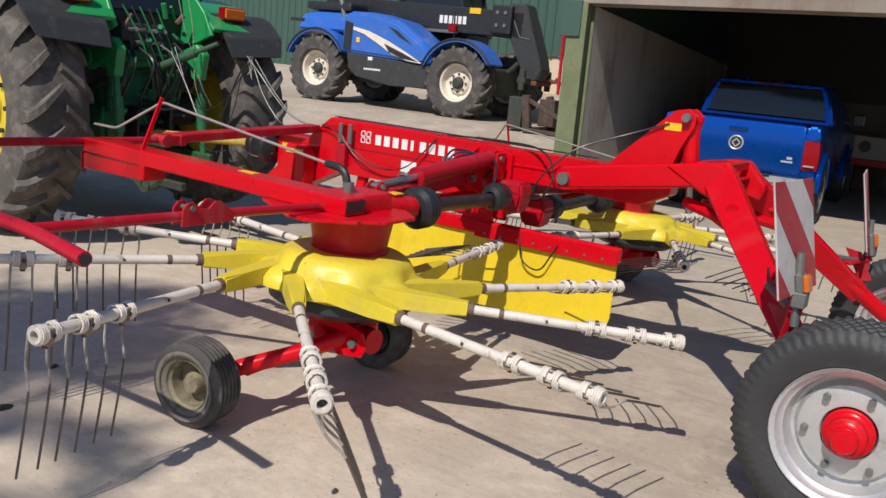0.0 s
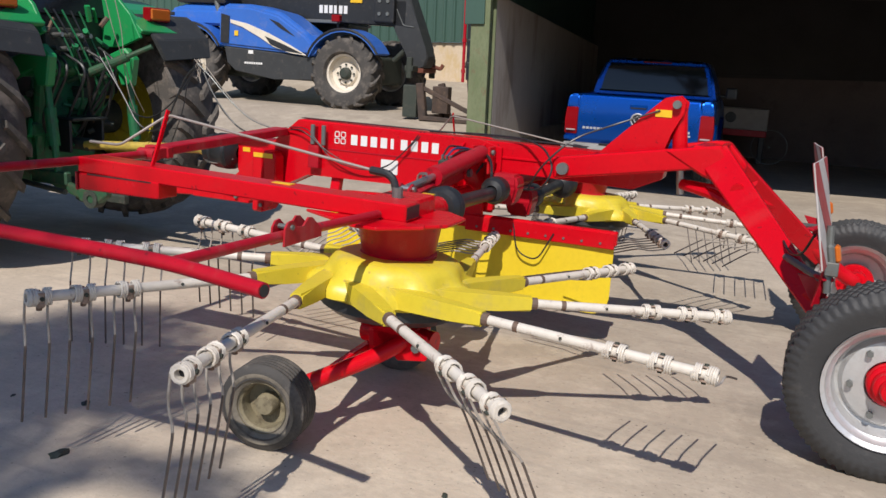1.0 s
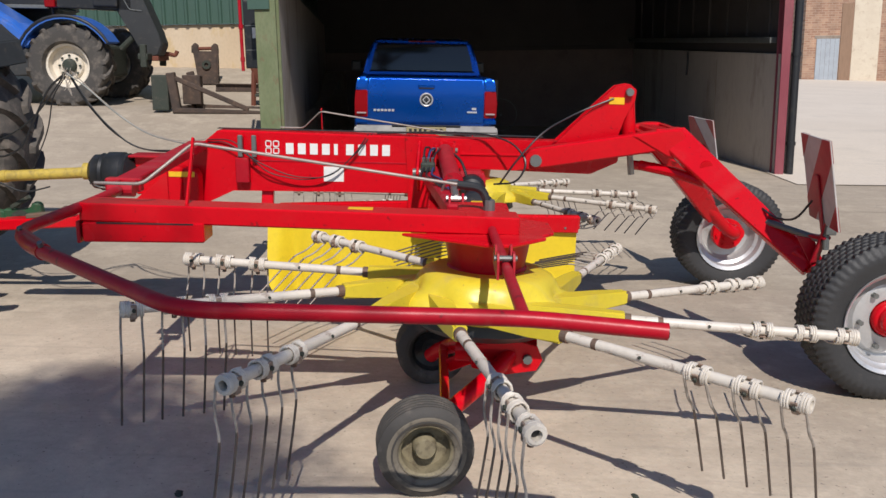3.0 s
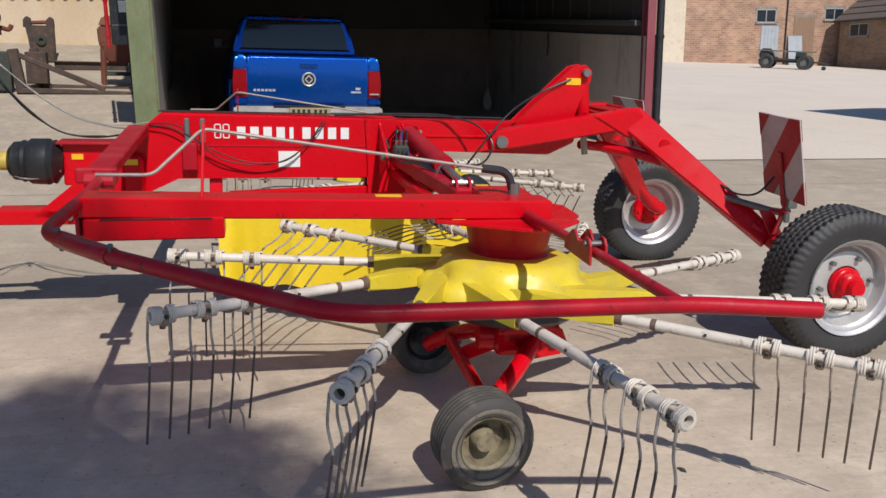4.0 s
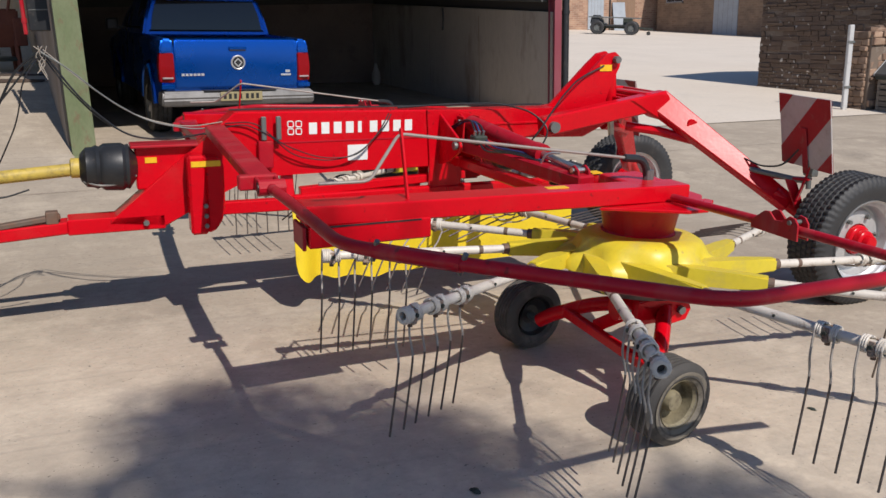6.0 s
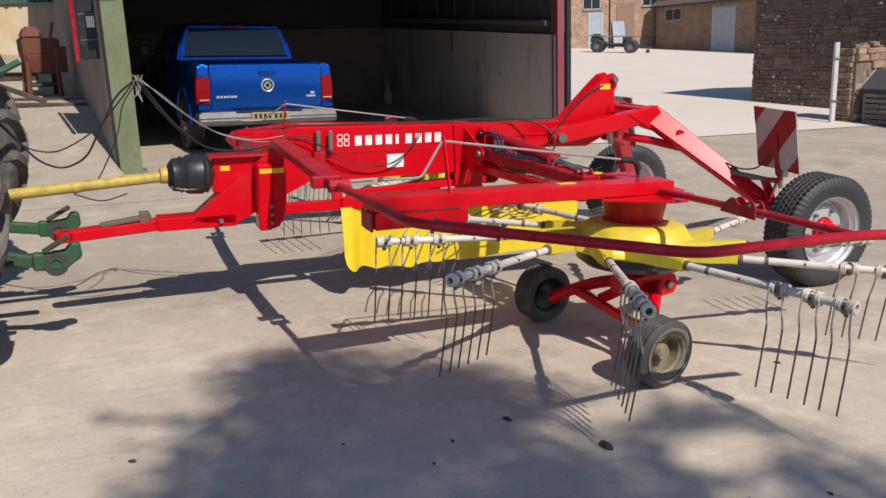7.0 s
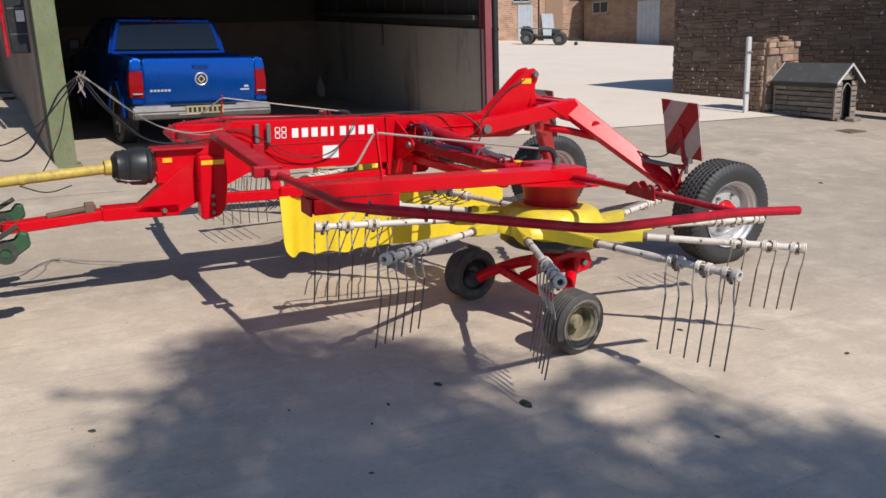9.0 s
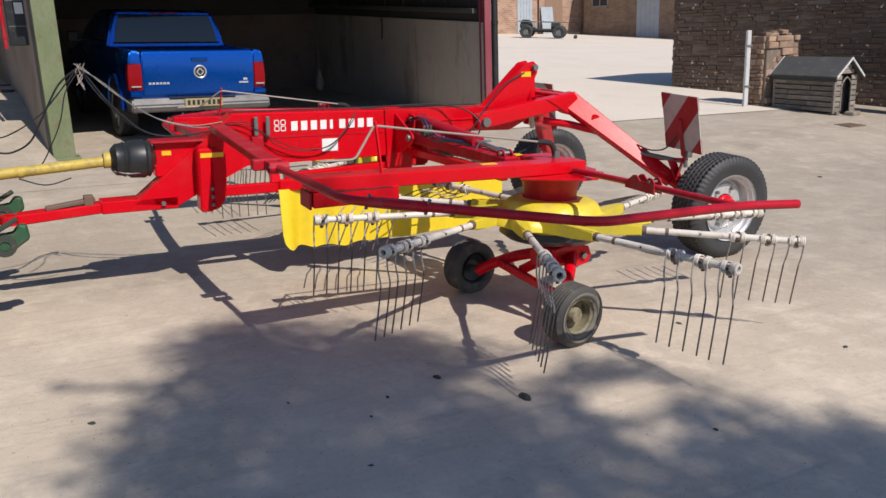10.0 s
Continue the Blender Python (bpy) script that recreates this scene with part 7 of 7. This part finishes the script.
def kennel():
    r = root("dog_kennel", upright(12.25, 5.71, -92, 0.0), "weathered timber dog kennel with a felt roof", "kennel")
    L, W, eave, top = 1.46, 0.56, 0.735, 1.025   # x: along the side, y: depth away, front gable at +x
    x0, x1, y0, y1 = -L / 2, L / 2, 0.0, W
    rnd = random.Random(12)
    for k in range(7):
        z = 0.03 + k * 0.100
        cut = rnd.uniform(-0.45, 0.45)
        for a, b in ((x0, cut - 0.006), (cut + 0.006, x1)):
            part("side_board", moved(box((a, -0.014, 0), (b, 0.010, 0.078 + 0.008 * rnd.random()), 0.004), pose(0, y0 - 0.006 * rnd.random(), z, 9, rnd.uniform(-0.5, 0.5))), WOOD, r)
        part("side_board", box((x0, y1 - 0.012, z), (x1, y1 + 0.012, z + 0.09), 0.004), WOOD, r)
        part("back_board", box((x0 - 0.012, y0, z), (x0 + 0.012, y1, z + 0.09), 0.004), WOOD, r)
        for a, b in ((y0, 0.15), (W - 0.15, y1)):
            part("front_board", box((x1 - 0.012, a, z), (x1 + 0.014 + 0.008 * rnd.random(), b, z + 0.080), 0.004), WOOD, r)
    for k in range(3):
        z = eave + 0.005 + k * 0.085
        half = (top - 0.04 - z - 0.08) / (top - eave) * W / 2 + 0.03
        for x in (x0, x1):
            part("gable_board", box((x - 0.012, W / 2 - half, z), (x + 0.014, W / 2 + half, z + 0.078), 0.004), WOOD, r)
    part("lining", box((x0 + 0.02, y0 + 0.03, 0.0), (x1 - 0.10, y1 - 0.03, eave - 0.03), 0.0), BLACK, r)
    mid = W / 2
    for ye in (y0 - 0.10, y1 + 0.08):
        part("roof", prism([(ye, eave - 0.07), (mid, top - 0.012), (mid, top + 0.02), (ye, eave - 0.035)], x0 - 0.04, x1 + 0.10, 0.004, "yz"), FELT, r, "grey felt roof")
        for a, b in ((x1 + 0.10, x1 + 0.122), (x0 - 0.062, x0 - 0.04)):
            part("barge_board", prism([(ye, eave - 0.082), (mid, top - 0.022), (mid, top + 0.026), (ye, eave - 0.034)], a, b, 0.003, "yz"), POST_WHITE, r, "flaking white barge board")
    # fascia in a dark colour that paints in the shadow below the eave
    part("eave_board", box((x0 - 0.03, y0 - 0.085, eave - 0.135), (x1 + 0.09, y0 - 0.065, eave - 0.068), 0.004), GRIMY, r, "eave board coloured dark for the soffit shadow")
    for x in (x0 + 0.01, x1 - 0.01):
        part("corner_post", box((x - 0.025, y0 - 0.03, 0.0), (x + 0.025, y0 + 0.02, eave - 0.02), 0.004), WOOD, r)
    for y in (0.03, W - 0.11):
        part("runner", box((x0 - 0.02, y, -0.06), (x1 + 0.06, y + 0.08, 0.03), 0.005), WOOD, r)
    part("door_frame", tube(rounded([(x1 + 0.02, 0.15, 0.05), (x1 + 0.02, 0.15, 0.56), (x1 + 0.02, mid, 0.70), (x1 + 0.02, W - 0.15, 0.56), (x1 + 0.02, W - 0.15, 0.05)], 0.08, 4), 0.014, 6), WOOD, r)
    s = root("stone_slab", upright(12.62, 4.86, 12), "flat pale stone lying beside the kennel", "stone")
    part("slab", moved(box((-0.15, -0.1, -0.02), (0.15, 0.1, 0.08), 0.03), pose(0, 0, 0)), WALL_CONCRETE, s)
    m = root("drain_cover", yard(11.36, 3.95, None, 5), "dark iron drain cover set in the concrete", "drain cover")
    part("cover", box((-0.24, -0.16, -0.02), (0.24, 0.16, 0.012), 0.006), RUSTY_GREY, m)


kennel()




def white_post():
    r = root("white_post", upright(11.735, 6.695, -20), "white painted timber gate post", "post")
    part("post", box((-0.045, -0.04, -0.2), (0.045, 0.04, 1.52), 0.012), POST_WHITE, r)
    part("hinge", box((-0.065, -0.055, 0.4), (0.065, -0.045, 0.44), 0.002), GREY_STEEL, r)
    part("hinge", box((-0.065, -0.055, 1.2), (0.065, -0.045, 1.24), 0.002), GREY_STEEL, r)


white_post()


def far_trailer():
    r = root("flatbed_trailer", yard(33.6, 46.1, None, -40), "low flatbed trailer parked by the brick building", "trailer")
    part("bed", box((-1.6, -0.7, 0.55), (1.6, 0.7, 0.66), 0.02), DARK_GREY, r)
    part("frame", join(bar((-1.7, -0.4, 0.48), (1.7, -0.4, 0.48), 0.08, 0.12), bar((-1.7, 0.4, 0.48), (1.7, 0.4, 0.48), 0.08, 0.12)), GRIMY, r)
    for x in (-1.15, 1.15):
        for s in (-1, 1):
            k = new("wheel")
            k.parent = r
            k.matrix_basis = pose(x, s * 0.78, 0.46, 0, 0, 0 if s < 0 else 180)
            part("tyre", tyre_mesh(0.46, 0.28, 0.24, 0, 0, 3, 28), RUBBER, k, smooth=True)
            part("rim", rim_mesh(0.2, 0.2), GREY_STEEL, k)
    part("load", loft([rect(-1.5, -0.7, -0.5, 0.5, 0.66), rect(-1.4, -0.8, -0.45, 0.45, 1.05)], bevel=0.05), DARK_GREY, r)
    part("drawbar", bar((1.6, 0, 0.5), (2.6, 0, 0.40), 0.08, 0.1), GRIMY, r)
    for s in (-0.62, 0.62):
        part("side_rail", bar((-1.8, s, 1.16), (1.7, s, 1.12), 0.06, 0.07), GREY_STEEL, r)
        for x in (-1.5, -0.3, 0.9):
            part("stake", bar((x, s, 0.62), (x, s, 1.15), 0.05, 0.05), GREY_STEEL, r)
    part("jockey_wheel", tube([(2.3, -0.05, 0.14), (2.3, 0.05, 0.14)], 0.14, 14), RUBBER, r)
    part("pale_sack", box((-0.9, -0.35, 0.66), (-0.5, 0.25, 1.2), 0.08), SACK, r)
    part("dark_bale", loft([rect(-1.7, -0.95, -0.6, 0.6, 0.66), rect(-1.6, -1.0, -0.55, 0.55, 1.28)], bevel=0.08), DARK_GREY, r, "dark wrapped load")
    part("drawer_box", box((0.55, -0.4, 0.66), (1.15, 0.4, 1.1), 0.03), GRIMY, r)


far_trailer()


def debris():
    rnd = random.Random(11)
    for x, y, s in ((0.30, -2.64, 0.042), (0.02, -2.25, 0.025), (-0.62, -2.9, 0.014), (-0.45, -2.5, 0.012), (-0.3, -2.35, 0.014), (-0.75, -2.2, 0.010), (-1.2, -3.0, 0.016), (0.9, -3.3, 0.014), (1.7, -2.2, 0.02), (-1.6, -2.0, 0.02), (2.3, -2.9, 0.02), (4.1, -1.0, 0.025), (5.3, 0.6, 0.03), (6.2, 2.0, 0.03), (7.2, 1.2, 0.03)):
        r = root("dirt_clod", yard(x, y, None, rnd.uniform(0, 180)), "small dark clod of dirt on the concrete", "clod", "clods on the yard")
        bm = bmesh.new()
        bmesh.ops.create_icosphere(bm, subdivisions=2, radius=1)
        for v in bm.verts:
            k = 1 + 0.5 * noise.noise(v.co * 2.1 + Vector((x * 9, y * 7, 0)))
            v.co = Vector((v.co.x * s * k, v.co.y * s * 0.6 * k, max(-0.1, v.co.z) * s * 0.45 * k))
        part("clod", bm, GRIMY, r)


debris()


# ---- tree behind the camera, whose shade falls on the yard ----
LEAF = material("leaves", (0.055, 0.10, 0.022), 0.55, second=(0.08, 0.12, 0.03), scale=3, bump=0.0)
BARK = material("bark", (0.12, 0.09, 0.065), 0.95, scale=5, bump=0.6, stretch=(1, 1, 0.3))


def shade_edge(x):
    """How far out towards the machine the crown's shade reaches, for a place along the yard."""
    pts = ((-3.0, -4.2), (-1.66, -2.62), (-1.5, -2.14), (-1.36, -1.80), (-1.2, -1.74), (-1.02, -1.42), (-0.95, -1.03), (-0.64, -0.96), (-0.3, -1.18), (0.07, -1.50), (0.42, -2.0), (0.72, -2.30), (0.98, -2.32), (1.05, -2.68), (1.17, -3.12), (1.40, -3.42), (1.54, -3.66), (2.2, -4.6))
    for (a, ya), (b, yb) in zip(pts, pts[1:]):
        if a <= x <= b:
            return ya + (yb - ya) * (x - a) / (b - a)
    return -6.0


def tree():
    """A tall tree whose crown stands in the sun's way."""
    rnd = random.Random(7)
    r = root("tree", yard(1.4, -14.4, None, 0), "tall leafy tree shading the yard", "tree")
    trunk = tube([(0, 0, -0.3), (0.06, 0.05, 3.0), (0.0, 0.3, 6.0), (-0.1, 0.8, 9.0)], 0.34, 14, True, 0.17)
    limbs = [tube(rounded([(-0.05, 0.5, 7.0), (dx * 0.5, 1.0 + dy * 0.4, 8.6), (dx, 1.2 + dy, z)], 0.5), 0.12, 8, True, 0.03) for dx, dy, z in ((-1.4, 1.2, 10.6), (1.2, 0.6, 10.2), (-0.6, 2.2, 11.0), (0.5, -0.7, 11.6), (0.1, 0.6, 12.2), (-1.3, 0.2, 11.4))]
    part("trunk", join(trunk, *limbs), BARK, r, smooth=True)
    verts, faces = [], []
    clumps = []
    while len(clumps) < 1600:
        x, y, h = rnd.uniform(-3.0, 2.2), rnd.uniform(-6.4, -1.0), rnd.uniform(9.4, 12.6)
        inside = shade_edge(x) - y
        if inside < 0.13 or math.hypot((x - 0.77) / 0.26, (y + 2.87) / 0.19) < 1 or math.hypot((x - 0.52) / 0.26, (y + 2.35) / 0.16) < 1 or math.hypot((x + 1.42) / 0.3, (y + 1.62) / 0.2) < 1 or math.hypot(x - 0.1, y + 2.6) < 0.12:
            continue
        if 0.2 < x < 1.3 and -3.5 < y < -2.5 and rnd.random() < 0.30:
            continue
        if y < -4.6 and math.hypot((x + 0.4) / 2.4, (y + 4.6) / 1.9) > 1:
            continue
        clumps.append((Vector((x + 0.135 * h - 1.4, y - 0.89 * h + 14.4, h)), min(rnd.uniform(0.16, 0.30), 0.1 + inside * 0.8)))
    # a twig that reaches out on its own
    for k in range(6):
        x, y, h = -1.24 - 0.088 * k, -1.78 + 0.055 * k, 10.2
        clumps.append((Vector((x + 0.135 * h - 1.4, y - 0.89 * h + 14.4, h)), 0.045 + 0.01 * (k % 2)))
    for c, rr in clumps:
        for _ in range(int(150 * rr)):
            d = Vector((rnd.gauss(0, 1), rnd.gauss(0, 1), rnd.gauss(0, 0.8))) * rr * 0.6
            p = c + d
            gx, gy = p.x - 0.135 * p.z + 1.4, p.y + 0.89 * p.z - 14.4
            if math.hypot((gx - 0.75) / 0.24, (gy + 2.87) / 0.16) < 1 or math.hypot((gx - 0.52) / 0.22, (gy + 2.35) / 0.12) < 1 or (math.hypot((gx - 0.63) / 0.17, (gy + 3.20) / 0.10) < 1 and rnd.random() < 0.8):
                continue
            u = Vector((rnd.gauss(0, 1), rnd.gauss(0, 1), rnd.gauss(0, 0.6))).normalized()
            v = u.orthogonal().normalized()
            s = rnd.uniform(0.028, 0.05)
            i = len(verts)
            verts += [p - u * s, p + v * s * 0.55, p + u * s, p - v * s * 0.55]
            faces.append((i, i + 1, i + 2, i + 3))
    me = bpy.data.meshes.new("crown")
    me.from_pydata([tuple(v) for v in verts], [], faces)
    me.materials.append(LEAF)
    crown = new("crown", me)
    crown.parent = r
    tagged(crown, "mass of small green leaves", kind="stuff")


tree()


# ---- stones and bricks of the near walls, last ----
def stone_mesh(w, h, d, seed):
    bm = box((-w / 2, -d / 2, -h / 2), (w / 2, d / 2, h / 2), 0.0)
    bmesh.ops.bevel(bm, geom=list(bm.edges), offset=0.012, segments=1, affect="EDGES")
    rnd = random.Random(seed)
    for v in bm.verts:
        v.co += Vector((rnd.uniform(-1, 1) * 0.006, rnd.uniform(-1, 1) * 0.008, rnd.uniform(-1, 1) * 0.005))
    me = bpy.data.meshes.new("stone")
    bm.to_mesh(me)
    bm.free()
    return me


def lay(parent, mat, x0, x1, z0, z1, face_y, name, course=0.085, lengths=(0.18, 0.34), depth=0.12, seed=1, limit=10 ** 6, ragged=0.2):
    """Courses of stones on a face that looks along -y of the parent; past the limit they are joined."""
    rnd = random.Random(seed)
    bank = {}
    rest_v, rest_f, count = [], [], 0
    z = z0
    while z < z1:
        h = course * rnd.uniform(1 - ragged, 1 + 1.3 * ragged)
        x = x0 - rnd.uniform(0, 0.15)
        while x < x1:
            w = rnd.uniform(*lengths)
            a, b = max(x, x0), min(x + w, x1)
            if b - a > 0.05:
                key = (round((b - a) / 0.03), round(h / 0.01), rnd.randrange(2))
                if key not in bank:
                    bank[key] = stone_mesh(max(0.04, key[0] * 0.03 - 0.007), max(0.03, key[1] * 0.01 - 0.006), depth, len(bank))
                    bank[key].materials.append(mat)
                off = face_y + rnd.uniform(-0.06, 0.07) * ragged
                if count < limit:
                    o = new(name, bank[key])
                    o.parent = parent
                    o.matrix_basis = pose((a + b) / 2, off, z + h / 2, 0, rnd.uniform(-6, 6) * ragged, rnd.uniform(-8, 8) * ragged)
                else:
                    base = len(rest_v)
                    rest_v += [tuple(v.co + Vector(((a + b) / 2, off, z + h / 2))) for v in bank[key].vertices]
                    rest_f += [tuple(base + i for i in f.vertices) for f in bank[key].polygons]
                count += 1
            x += w
        z += h
    if rest_v:
        me = bpy.data.meshes.new(name + "s_beyond")
        me.from_pydata(rest_v, [], rest_f)
        me.materials.append(mat)
        o = new(name + "s_beyond", me)
        o.parent = parent
        tagged(o, "further rough stones of the wall", kind="stuff")


def stone_pier():
    r = root("stone_pier", upright(12.38, 6.72, 0), "broken end of a reddish stone wall", "wall")
    part("core", box((-0.27, -0.175, -0.2), (0.58, 0.24, 1.36), 0.02), MORTAR, r)
    lay(r, PIER, -0.26, 0.64, -0.05, 1.40, -0.13, "stone", 0.10, (0.16, 0.48), 0.14, 5, ragged=0.5)
    e = new("end_face")
    e.parent = r
    e.matrix_basis = pose(-0.24, 0.08, 0, 0, 0, -90)
    lay(e, PIER, -0.20, 0.20, -0.05, 1.40, -0.02, "stone", 0.085, (0.12, 0.34), 0.12, 6, ragged=0.45)
    rnd = random.Random(3)
    for k in range(5):
        part("loose_stone", moved(box((-0.11, -0.06, -0.04), (0.11, 0.06, 0.04), 0.014), pose(-0.10 + 0.15 * k, 0.03 + rnd.uniform(-.05, .05), 1.43 + rnd.uniform(-0.02, 0.10) * (1 if k > 1 else 0.4), rnd.uniform(-12, 12), rnd.uniform(-14, 14), rnd.uniform(-25, 25))), PIER, r)
    b = root("brick_pier", upright(13.55, 4.35, 0), "red brick pier beside the kennel", "pier")
    part("core", box((-0.03, -0.195, -0.2), (0.53, 0.3, 2.4), 0.01), MORTAR, b)
    lay(b, PIER, -0.05, 0.55, -0.1, 2.4, -0.16, "brick", 0.082, (0.20, 0.24), 0.12, 9)


stone_pier()
lay(stone_house, STONE, 0.0, 9.0, -0.6, 2.82, 0.03, "stone", 0.095, (0.14, 0.46), 0.10, 2, 290, ragged=0.35)
